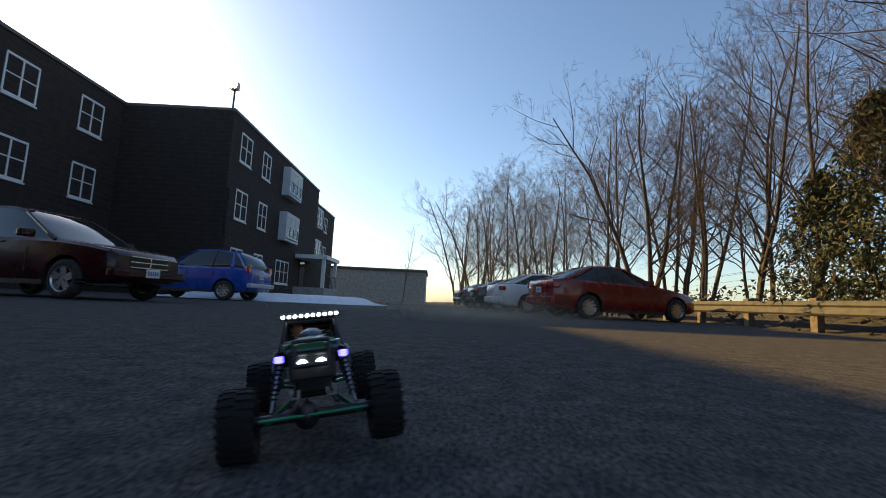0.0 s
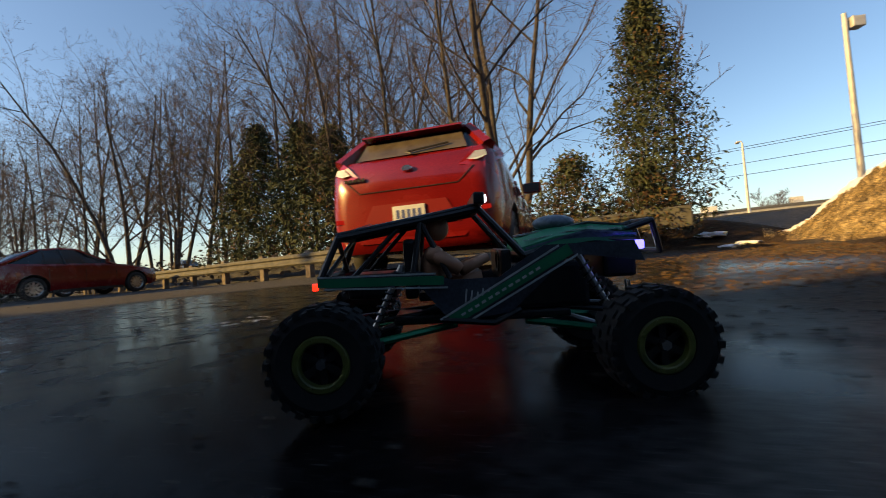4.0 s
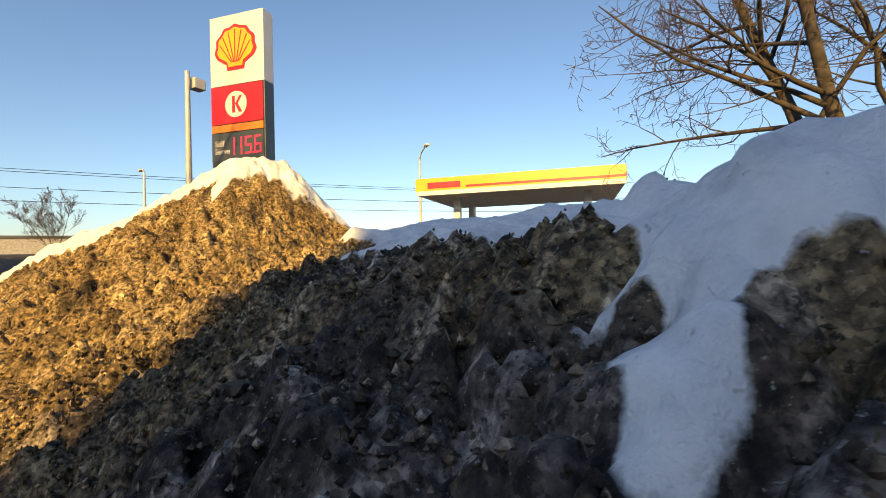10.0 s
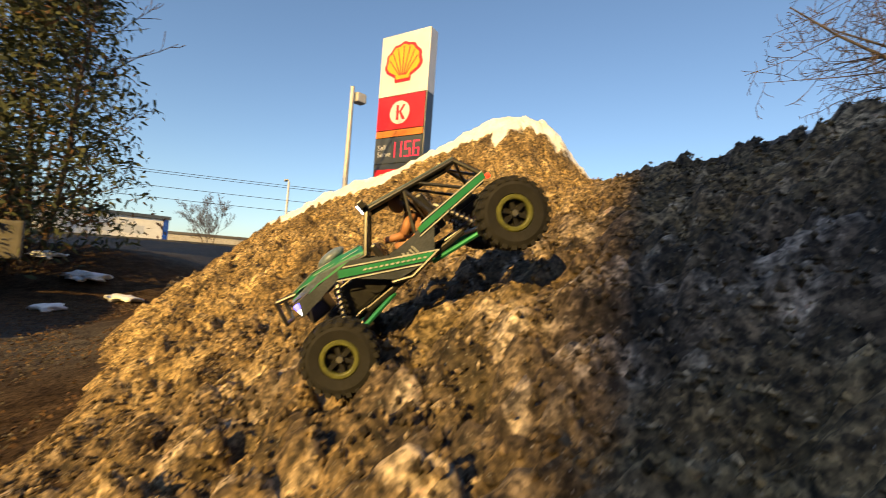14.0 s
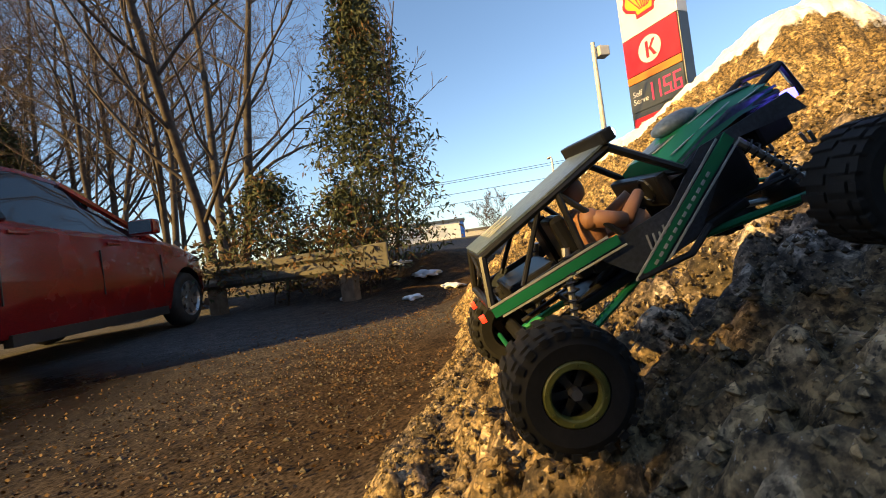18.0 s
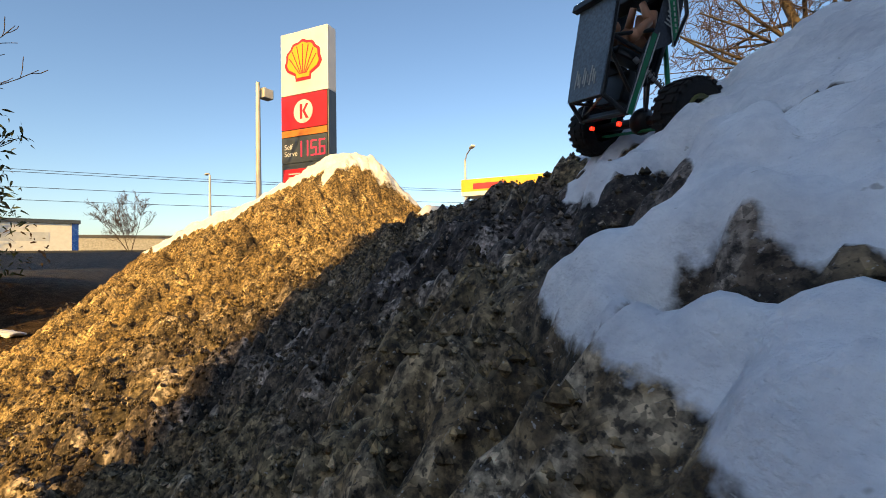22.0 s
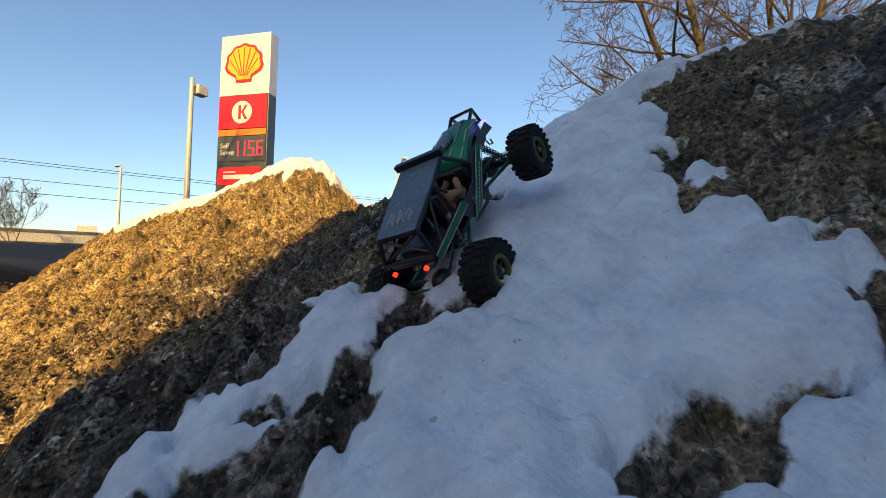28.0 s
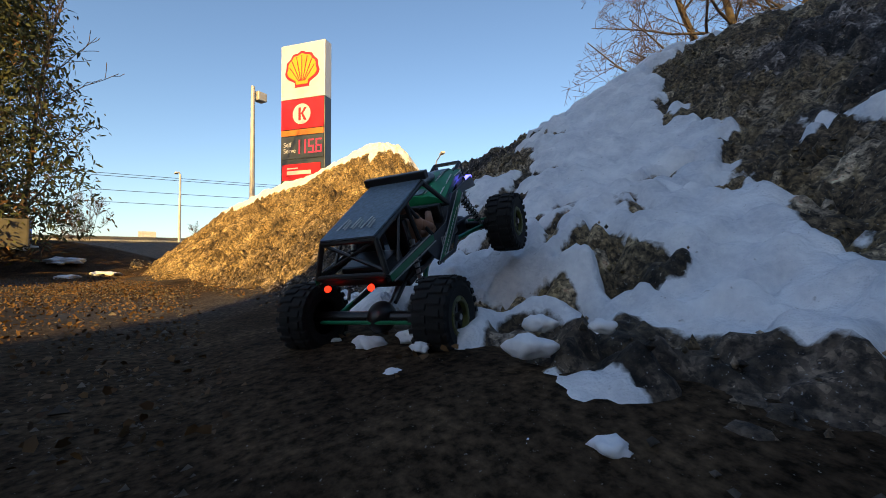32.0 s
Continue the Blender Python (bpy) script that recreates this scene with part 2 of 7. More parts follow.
    calm.inputs["To Min"].default_value, calm.inputs["To Max"].default_value = 0.75, 0.07
    t.links.new(mix(1.0, broad, mix(0.4, (1.0, 1.0, 1.0), sheet, "SUBTRACT"), "MULTIPLY"), calm.inputs["Value"])
    t.links.new(calm.outputs[0], bp.inputs["Strength"])
    gloss = t.nodes.new("ShaderNodeMapRange")
    gloss.inputs["To Min"].default_value, gloss.inputs["To Max"].default_value = 0.03, 0.9
    t.links.new(sheet, gloss.inputs["Value"])
    t.links.new(gloss.outputs[0], b.inputs["Specular IOR Level"])
    t.links.new(mix(0.45, grit, speck), bp.inputs["Height"])
    t.links.new(bp.outputs[0], b.inputs["Normal"])
    return m


def bank_material(name, dark, light, warm):
    """Old ploughed snow full of grit: grey-brown crumbs, paler ice, black specks, warm sandy streaks; sun and shade
    partly painted in.
    """
    m = bpy.data.materials.new(name)
    m.use_nodes = True
    t = m.node_tree
    b = t.nodes["Principled BSDF"]
    co = t.nodes.new("ShaderNodeTexCoord").outputs["Object"]

    def nz(scale, detail=4.0):
        n = t.nodes.new("ShaderNodeTexNoise")
        n.inputs["Scale"].default_value, n.inputs["Detail"].default_value, n.inputs["Roughness"].default_value = scale, detail, 0.62
        t.links.new(co, n.inputs["Vector"])
        return n.outputs["Fac"]

    def ramp(fac, *stops):
        r = t.nodes.new("ShaderNodeValToRGB")
        e = r.color_ramp.elements
        while len(e) < len(stops):
            e.new(0.5)
        for k, (p, c) in enumerate(stops):
            e[k].position, e[k].color = p, (*c, 1)
        t.links.new(fac, r.inputs["Fac"])
        return r.outputs["Color"]

    def mix(fac, a, b_, kind="MIX"):
        n = t.nodes.new("ShaderNodeMixRGB")
        n.blend_type = kind
        for sock, v in zip(n.inputs, (fac, a, b_)):
            if isinstance(v, (int, float)):
                sock.default_value = v
            else:
                t.links.new(v, sock)
        return n.outputs[0]

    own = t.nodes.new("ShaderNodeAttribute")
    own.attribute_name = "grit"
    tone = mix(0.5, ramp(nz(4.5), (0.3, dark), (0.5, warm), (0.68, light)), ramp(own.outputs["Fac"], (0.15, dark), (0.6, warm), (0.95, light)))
    # Brown soil tone that also puts the bank's shade into the colour.
    shade_mix = t.nodes.new("ShaderNodeAttribute")
    shade_mix.attribute_name = "shade_soil"
    tone = mix(shade_mix.outputs["Fac"], tone, ramp(own.outputs["Fac"], (0.15, (0.015, 0.012, 0.010)), (0.6, (0.080, 0.064, 0.055)), (0.95, (0.36, 0.31, 0.275))))
    crumbs = ramp(nz(70.0, 5.0), (0.38, (0.05, 0.048, 0.045)), (0.50, (0.5, 0.5, 0.5)), (0.62, (0.95, 0.95, 0.94)))
    col = mix(0.9, tone, crumbs, "OVERLAY")
    cells = t.nodes.new("ShaderNodeTexVoronoi")
    cells.inputs["Scale"].default_value, cells.inputs["Randomness"].default_value = 170.0, 1.0
    t.links.new(co, cells.inputs["Vector"])
    bits = t.nodes.new("ShaderNodeSeparateColor")
    t.links.new(cells.outputs["Color"], bits.inputs[0])
    col = mix(0.5, col, ramp(bits.outputs[0], (0.1, (0.10, 0.10, 0.10)), (0.55, (0.42, 0.42, 0.42)), (0.97, (0.93, 0.92, 0.90))), "OVERLAY")
    col = mix(ramp(nz(150.0, 2.0), (0.60, (0, 0, 0)), (0.66, (0.85, 0.85, 0.85))), col, ramp(nz(60.0), (0.4, (0.012, 0.010, 0.008)), (0.6, (0.04, 0.03, 0.02))))
    col = mix(ramp(nz(210.0, 2.0), (0.67, (0, 0, 0)), (0.71, (0.5, 0.5, 0.5))), col, ramp(nz(60.0), (0.4, (0.4, 0.39, 0.37)), (0.6, (0.55, 0.54, 0.52))))
    att = t.nodes.new("ShaderNodeAttribute")
    att.attribute_name = "clean"
    add = t.nodes.new("ShaderNodeMath")
    add.operation = "MULTIPLY_ADD"
    add.inputs[1].default_value = 0.55
    t.links.new(nz(42.0, 4.0), add.inputs[0])
    t.links.new(att.outputs["Fac"], add.inputs[2])
    cover = ramp(add.outputs[0], (0.62, (0, 0, 0)), (0.78, (1, 1, 1)))
    white = mix(0.55, ramp(nz(9.0), (0.35, (0.64, 0.66, 0.70)), (0.65, (0.88, 0.89, 0.90))), ramp(nz(95.0, 3.0), (0.35, (0.36, 0.36, 0.37)), (0.65, (0.66, 0.66, 0.66))), "OVERLAY")
    white = mix(ramp(nz(70.0, 2.0), (0.70, (0, 0, 0)), (0.76, (0.5, 0.5, 0.5))), white, ramp(nz(60.0), (0.4, (0.16, 0.14, 0.12)), (0.6, (0.3, 0.28, 0.25))))
    t.links.new(mix(cover, col, white), b.inputs["Base Color"])
    b.inputs["Roughness"].default_value = 0.75
    b.inputs["Specular IOR Level"].default_value = 0.35
    bp = t.nodes.new("ShaderNodeBump")
    bp.inputs["Strength"].default_value, bp.inputs["Distance"].default_value = 1.0, 0.010
    rise = mix(0.5, mix(0.4, nz(60.0, 6.0), nz(220.0, 3.0)), mix(cover, bits.outputs[1], ramp(nz(30.0), (0.3, (0.2, 0.2, 0.2)), (0.7, (0.6, 0.6, 0.6)))))
    t.links.new(rise, bp.inputs["Height"])
    t.links.new(bp.outputs[0], b.inputs["Normal"])
    return m


M_GROUND = ground_material()
# Sandy tones, with some of the sunlit end's gold mixed in.
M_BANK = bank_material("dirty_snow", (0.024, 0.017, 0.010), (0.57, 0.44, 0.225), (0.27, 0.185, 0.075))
M_SNOW = material("clean_snow", (0.72, 0.75, 0.80), 0.6, second=(0.86, 0.87, 0.89), scale=6, bump=0.5, bump_scale=28, spec=0.3, fine=90)
M_SNOW.node_tree.nodes["Principled BSDF"].inputs["Subsurface Weight"].default_value = 0.0
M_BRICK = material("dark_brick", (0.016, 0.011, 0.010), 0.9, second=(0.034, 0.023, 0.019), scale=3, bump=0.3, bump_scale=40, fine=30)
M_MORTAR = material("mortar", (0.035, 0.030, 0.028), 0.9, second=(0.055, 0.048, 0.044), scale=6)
M_TRIM = material("white_window_frame", (0.62, 0.63, 0.65), 0.5, second=(0.72, 0.72, 0.72), scale=5)
M_PANEL = material("pale_grey_panel", (0.42, 0.45, 0.50), 0.5, second=(0.5, 0.52, 0.56), scale=2)
M_PANE = material("window_pane", (0.012, 0.014, 0.018), 0.05, spec=0.6)
M_BLIND = material("pale_blind", (0.55, 0.55, 0.52), 0.8, second=(0.62, 0.62, 0.6), scale=4)
M_ROOFEDGE = material("roof_flashing", (0.09, 0.085, 0.08), 0.5, metal=0.4)
M_CONC = material("concrete", (0.26, 0.25, 0.235), 0.85, second=(0.38, 0.37, 0.35), scale=3, bump=0.3, bump_scale=50)
M_METAL = material("galvanised_steel", (0.055, 0.052, 0.046), 0.7, metal=0.2, second=(0.10, 0.094, 0.08), scale=5, rough_var=0.1)
M_POLE = material("weathered_pole", (0.45, 0.43, 0.40), 0.6, metal=0.3, second=(0.6, 0.57, 0.52), scale=3)
M_BLACK = material("black_plastic", (0.012, 0.012, 0.013), 0.5, second=(0.022, 0.022, 0.022), scale=20)
M_RED = material("sign_red", (0.50, 0.012, 0.02), 0.35, second=(0.58, 0.02, 0.03), scale=2)
M_YELLOW = material("sign_yellow", (0.62, 0.36, 0.006), 0.35, second=(0.68, 0.41, 0.008), scale=2)
M_WHITE = material("sign_white", (0.60, 0.60, 0.59), 0.35, second=(0.68, 0.68, 0.67), scale=2)
M_ORANGE = material("sign_orange", (0.62, 0.20, 0.02), 0.4, second=(0.55, 0.17, 0.02), scale=3)
M_SLATE = material("sign_slate", (0.045, 0.055, 0.07), 0.35, second=(0.06, 0.07, 0.085), scale=3)
M_LED = material("red_led", (0.6, 0.02, 0.04), 0.4, emit=(1.0, 0.06, 0.12), power=0.3)
# Orange emission for the lens of the first roof floodlight.
M_FLOOD = material("glowing_floodlight", (0.8, 0.6, 0.3), 0.3, emit=(1.0, 0.55, 0.2), power=30.0)
M_WIRE = material("power_cable", (0.02, 0.02, 0.022), 0.6)

# ---- ground and snow bank ----
FOOT = ((-6, -5.6), (0.5, -5.35), (1.6, -5.22), (3.2, -5.05), (4.2, -4.93), (4.9, -4.75), (6.0, -4.45), (7.2, -4.3), (8.6, -4.25), (12, -4.3))
TOE = ((0.9, -5.3), (1.35, -5.08), (1.7, -4.96), (2.1, -4.93), (2.7, -4.93), (3.3, -4.9), (4.0, -4.85), (4.9, -4.75), (12, -4.9))
CREST = ((-6, 1.25), (0.0, 1.4), (2.0, 1.42), (2.7, 1.29), (3.0, 1.15), (3.3, 1.01), (3.7, 0.89), (4.2, 0.85), (4.7, 0.88), (5.0, 0.91), (5.3, 0.99), (5.48, 1.16), (5.62, 1.31), (5.76, 1.38), (6.0, 1.37), (6.12, 1.28), (6.25, 1.13), (6.5, 1.01), (6.9, 0.89), (7.4, 0.78), (7.8, 0.67), (8.3, 0.48), (9.0, 0.22), (10, 0.12), (12, 0.1))
SLOPE = ((-6, 0.62), (1.5, 0.6), (2.3, 0.64), (2.8, 0.66), (3.3, 0.60), (4.0, 0.54), (5.0, 0.56), (5.5, 0.66), (6.2, 0.70), (7.2, 0.85), (9, 0.7))


def curve(table, v):
    return np.interp(v, [a for a, _ in table], [b for _, b in table])


def lay(x, y):
    """The height of the land: level lot, ploughed bank, raised forecourt behind it, low verge at the far side."""
    x, y = np.asarray(x, float), np.asarray(y, float)
    up = curve(SLOPE, x) * (curve(FOOT, x) - y)
    apron = np.clip(0.42 * (curve(TOE, x) - y), -1.0, 0.085)
    up = np.where(x > 0.9, np.maximum(up, apron), up)
    crest = curve(CREST, x)
    back = curve(FOOT, x) - crest / curve(SLOPE, x) - y
    plateau = np.interp(x, (1, 2.5, 3.2, 3.8, 6.0, 8.0, 14, 30), (1.35, 1.2, 1.0, 0.95, 0.95, 0.55, 0.35, 0.0))
    plateau = lerp(plateau, np.interp(x, (-30, 6, 10, 16, 30, 45), (1.5, 1.5, 1.2, 0.9, 0.7, 0.0)), smooth(3, 14, back))
    plateau = plateau + 0.10 * np.clip(back - 0.8, 0, 3.5) * smooth(8, 6, x)
    cap = lerp(crest, plateau, np.where(x > 5.0, smooth(0.1, 0.7, back), smooth(0.15, 1.2, back)))
    k = 0.10
    h = np.clip(0.5 + 0.5 * (cap - up) / k, 0, 1)
    z = cap * (1 - h) + up * h - k * h * (1 - h)
    z = z - 0.07 * np.exp(-(((x - 4.85) / 0.45) ** 2) - ((y + 6.4) / 0.5) ** 2)
    z = z - 0.10 * np.exp(-(((x - 2.15) / 0.40) ** 2) - ((y + 6.05) / 0.38) ** 2) - 0.07 * np.exp(-(((x - 1.7) / 0.3) ** 2) - ((y + 5.85) / 0.3) ** 2)
    z = z - 0.12 * np.exp(-(((x - 3.55) / 0.30) ** 2) - ((y + 5.83) / 0.27) ** 2)
    z = np.maximum(z, 0)
    verge = 0.5 * smooth(7.9, 9.6, x) * smooth(-5.5, -3.0, y) * (1 - smooth(16, 26, x))
    rise = (1.05 * smooth(15, 23, x) + 0.6 * smooth(32, 60, x)) * smooth(-40, -22, y)
    return np.maximum(np.maximum(z, verge), rise)


TONGUE = ((2.75, -6.95), (2.67, -6.75), (2.62, -6.6), (2.5, -6.48), (2.36, -6.35), (2.2, -6.27), (2.03, -6.14), (2.03, -6.03), (1.88, -5.9), (1.78, -5.73), (1.66, -5.59), (1.55, -5.46), (1.47, -5.3), (1.52, -5.24), (1.6, -5.24), (1.64, -5.27),
          (1.75, -5.28), (1.8, -5.23), (1.92, -5.17), (1.91, -5.27), (1.99, -5.3), (2.07, -5.4), (2.15, -5.48), (2.2, -5.6), (2.36, -5.59), (2.44, -5.72), (2.55, -5.84), (2.66, -5.94), (2.77, -6.03), (2.85, -6.12), (2.95, -6.2), (3.03, -6.28), (3.10, -6.45), (3.2, -6.6), (3.2, -6.95))
BARE = (((2.08, -5.46), (2.12, -5.67), (2.04, -5.69), (1.85, -5.43), (1.86, -5.35), (1.97, -5.38)), ((2.23, -5.79), (2.17, -5.92), (2.06, -5.97), (1.99, -5.86), (2.08, -5.73)), ((2.86, -6.09), (2.86, -6.14), (2.80, -6.15), (2.71, -6.165), (2.70, -6.12), (2.78, -6.09)), ((2.99, -6.37), (3.0, -6.43), (2.86, -6.39), (2.87, -6.34)))
PATCHES = (((2.36, -5.37), (2.3, -5.40), (2.17, -5.49), (2.06, -5.46), (2.0, -5.36), (2.1, -5.33), (2.2, -5.30), (2.32, -5.29)), ((2.52, -5.36), (2.6, -5.44), (2.53, -5.42)), ((1.96, -4.99), (1.98, -5.07), (1.90, -5.09), (1.86, -5.02)), ((1.88, -5.03), (1.84, -5.10), (1.78, -5.07), (1.80, -5.0)), ((2.08, -5.03), (2.12, -5.12), (2.03, -5.13), (2.0, -5.07)), ((1.66, -5.07), (1.65, -5.13), (1.59, -5.13), (1.6, -5.07)),
           ((2.16, -5.1), (2.34, -5.17), (2.36, -5.22), (2.27, -5.21), (2.15, -5.14)))
FAR_PATCHES = (((1.78, -6.35), (1.62, -6.3), (1.56, -6.02), (1.68, -6.13)), ((1.98, -6.2), (1.6, -6.1), (1.58, -6.0), (1.8, -6.06), (1.88, -6.05)), ((1.58, -5.56), (1.45, -5.58), (1.42, -5.46), (1.54, -5.49)), ((1.74, -6.6), (1.2, -6.5), (1.2, -6.95), (1.85, -6.95)),
           ((2.53, -5.60), (2.82, -5.72), (2.94, -5.66), (2.8, -5.78), (2.6, -5.80)))
STREAMER = ((3.29, -6.37), (3.25, -6.39), (3.265, -6.45), (3.28, -6.475), (3.275, -6.52), (3.23, -6.545), (3.1, -6.57), (3.1, -6.66), (3.5, -6.66), (3.5, -6.58), (3.42, -6.55), (3.37, -6.525),
            (3.385, -6.49), (3.41, -6.45), (3.365, -6.46), (3.345, -6.495), (3.325, -6.48), (3.335, -6.455), (3.345, -6.42), (3.30, -6.41))
RIBBONS = (((2.6, -5.58), (2.57, -5.49), (2.57, -5.41), (2.54, -5.32), (2.5, -5.25)), ((2.48, -5.57), (2.5, -5.52), (2.59, -5.47)), ((2.32, -5.06), (2.42, -5.15), (2.47, -5.24)), ((2.2, -5.1), (2.3, -5.18), (2.4, -5.3)))


def inside(poly, x, y):
    """Signed distance to the edge of a plan outline, positive inside."""
    best, odd = np.full(x.shape, 9.0), np.zeros(x.shape, bool)
    for (ax, ay), (bx, by) in zip(poly, poly[1:] + poly[:1]):
        dx, dy = bx - ax, by - ay
        f = np.clip(((x - ax) * dx + (y - ay) * dy) / (dx * dx + dy * dy), 0, 1)
        best = np.minimum(best, np.hypot(x - ax - f * dx, y - ay - f * dy))
        if dy:
            odd ^= ((ay > y) != (by > y)) & (x < ax + (y - ay) * dx / dy)
    return np.where(odd, best, -best)


def snow_cover(x, y):
    """How deep clean snow lies on the bank, 0..1."""
    wob = fbm(x, y, 0.55, 4, 5) - 0.5
    fine = fbm(x, y, 0.13, 4, 8) - 0.5
    back = curve(FOOT, x) - curve(CREST, x) / curve(SLOPE, x) - y
    cap = smooth(-0.20, -0.11, back + 0.26 * wob) * smooth(5.55, 5.7, x + 0.1 * fine)
    cap = np.maximum(cap, smooth(0.02, 0.12, back + 0.2 * wob - 0.16 - 0.45 * smooth(4.5, 5.0, x)) * smooth(3.5, 3.8, x) * smooth(5.75, 5.6, x))
    rag = 0.26 * fine + 0.08 * wob + 0.04 * (fbm(x, y, 0.06, 1, 14) - 0.5)
    tongue = smooth(-0.02, 0.025, inside(TONGUE, x, y) + rag)
    for p, loose in zip(BARE, (1.2, 1.2, 0.25, 0.25)):
        tongue = tongue * smooth(0.02, -0.02, inside(p, x, y) + loose * rag)
    bits = [smooth(-0.02, 0.025, inside(p, x, y) + 0.012 + 0.9 * rag) for p in PATCHES + FAR_PATCHES]
    bits.append(smooth(-0.006, 0.012, inside(STREAMER, x, y) + 0.22 * rag))
    for line in RIBBONS:
        for (ax, ay), (bx, by) in zip(line, line[1:]):
            f = np.clip(((x - ax) * (bx - ax) + (y - ay) * (by - ay)) / ((bx - ax) ** 2 + (by - ay) ** 2), 0, 1)
            bits.append(smooth(-0.012, 0.012, 0.022 - np.hypot(x - ax - f * (bx - ax), y - ay - f * (by - ay)) + 0.25 * rag))
    top = smooth(0.02, 0.10, back + 0.25 * wob - 0.25 * smooth(3.0, 3.2, x)) * smooth(3.6, 3.4, x)
    down = curve(FOOT, x) - y
    lumps = smooth(0.66, 0.70, fbm(x, y, 0.14, 3, 11)) * smooth(2.9, 2.4, x) * smooth(0.0, 0.1, down) * smooth(0.6, 0.3, down) * (x > 0.8)
    return np.clip(np.maximum.reduce([cap, tongue, top, 0.9 * lumps] + bits), 0, 1)


def clumps(x, y, cell, seed):
    """Rounded clods packed side by side: their relief 0..1 and a tone of their own."""
    xi, yi = np.floor(x / cell).astype(np.int64), np.floor(y / cell).astype(np.int64)
    top, tone = np.zeros_like(x), np.zeros_like(x)

    def rnd(i, j, k):
        n = (i * 374761393 + j * 668265263 + (seed + k) * 982451653) & 0x7FFFFFFF
        n = ((n ^ (n >> 13)) * 1274126177) & 0x7FFFFFFF
        return ((n ^ (n >> 16)) & 0xFFFF) / 65535.0

    for dx in (-1, 0, 1):
        for dy in (-1, 0, 1):
            i, j = xi + dx, yi + dy
            r = cell * (0.45 + 0.5 * rnd(i, j, 3))
            d = np.hypot(x - (i + rnd(i, j, 1)) * cell, y - (j + rnd(i, j, 2)) * cell) / r
            h = np.sqrt(np.clip(1 - d * d, 0, 1)) * (0.5 + 0.5 * rnd(i, j, 4))
            tone = np.where(h > top, rnd(i, j, 5), tone)
            top = np.maximum(top, h)
    return top, tone


def build_land():
    far = np.concatenate([-np.geomspace(900, 16, 22), np.linspace(-13.5, 13.5, 91), np.geomspace(16, 900, 22)])
    gx, gy = np.meshgrid(far + 2.0, far)
    z = lay(gx, gy)
    inside = (gx > -2.8) & (gx < 9.6) & (gy < -4.3) & (gy > -9.2)
    z = np.where(inside, z - 0.12 * smooth(0.02, 0.2, z), z) + 0.02 * (fbm(gx, gy, 3.0, 2, 3) - 0.5) * (np.abs(gx) < 60)
    me = grid_mesh("ground", far + 2.0, far, z, [M_GROUND])
    tagged(new("ground", me), "gritty wet asphalt lot with mud, gravel and shallow puddles", "ground", kind="structure")

    xs = np.concatenate([np.arange(-3.0, 1.2, 0.03), np.arange(1.2, 4.4, 0.0095), np.arange(4.4, 7.6, 0.0135), np.arange(7.6, 9.8, 0.03)])
    ys = np.concatenate([np.arange(-9.4, -7.6, 0.05), np.arange(-7.6, -6.9, 0.018), np.arange(-6.9, -4.9, 0.0095), np.arange(-4.9, -4.1, 0.0165)])
    gx, gy = np.meshgrid(xs, ys)
    z = lay(gx, gy)
    on = smooth(0.0, 0.14, z)
    clean = snow_cover(gx, gy)
    for _ in range(2):
        clean[1:-1, 1:-1] = (2 * clean[1:-1, 1:-1] + clean[:-2, 1:-1] + clean[2:, 1:-1] + clean[1:-1, :-2] + clean[1:-1, 2:]) / 6
    lumps = (fbm(gx, gy, 0.42, 3, 21) - 0.5) * 0.10
    lump_a, tone_a = clumps(gx, gy, 0.075, 61)
    lump_b, tone_b = clumps(gx, gy, 0.034, 67)
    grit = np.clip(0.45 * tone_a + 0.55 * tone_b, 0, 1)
    ridge = 1 - np.abs(2 * fbm(gx, gy, 0.13, 2, 31) - 1)
    clods = (ridge - 0.75) * 0.06 + (lump_a - 0.45) * 0.055 + (lump_b - 0.45) * 0.044 + (vnoise(gx, gy, 0.028, 43) - 0.5) * 0.024 + (vnoise(gx, gy, 0.017, 47) - 0.5) * 0.018
    back = curve(FOOT, gx) - curve(CREST, gx) / curve(SLOPE, gx) - gy
    lower = smooth(0.75, 0.15, curve(TOE, gx) - gy)
    rough = smooth(4.8, 4.2, gx)
    pits = clean * ((0.012 + 0.035 * lower) * (lump_a - 0.45) + (0.010 + 0.012 * lower) * (lump_b - 0.45) + (0.05 + 0.05 * lower) * (fbm(gx, gy, 0.16, 3, 57) - 0.5))
    drape = pits + clean * smooth(-0.12, 0.02, back) * 0.035 * smooth(4.8, 5.4, gx) + clean * (0.034 + 0.035 * fbm(gx, gy, 0.2, 2, 51) + rough * (0.030 * (fbm(gx, gy, 0.06, 3, 59) - 0.5) + (0.006 + 0.016 * lower) * (vnoise(gx, gy, 0.024, 63) - 0.5))) + clean * 0.022 * (fbm(gx, gy, 0.09, 3, 53) - 0.5)
    edge = np.maximum.reduce([smooth(8.9, 9.6, gx), smooth(-2.2, -2.9, gx), smooth(-8.8, -9.3, gy)])
    z = z + on * (lumps + clods * (1 - 0.85 * clean)) + drape * on - 0.02 * on - 0.03 * (1 - on) - 0.12 * edge
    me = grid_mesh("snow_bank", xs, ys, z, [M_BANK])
    mask = me.attributes.new("clean", "FLOAT", "POINT")
    mask.data.foreach_set("value", clean.ravel().astype(np.float32))
    # Soil mask laid over the bank's shaded end, deepening that shade in colour.
    shade_soil = smooth(4.9, 3.9, gx + 0.9 * (fbm(gx, gy, 0.5, 3, 91) - 0.5)) * (0.55 + 0.45 * smooth(0.4, 0.6, fbm(gx, gy, 0.35, 2, 93))) * (0.85 + 0.15 * smooth(-5.85, -6.2, gy))
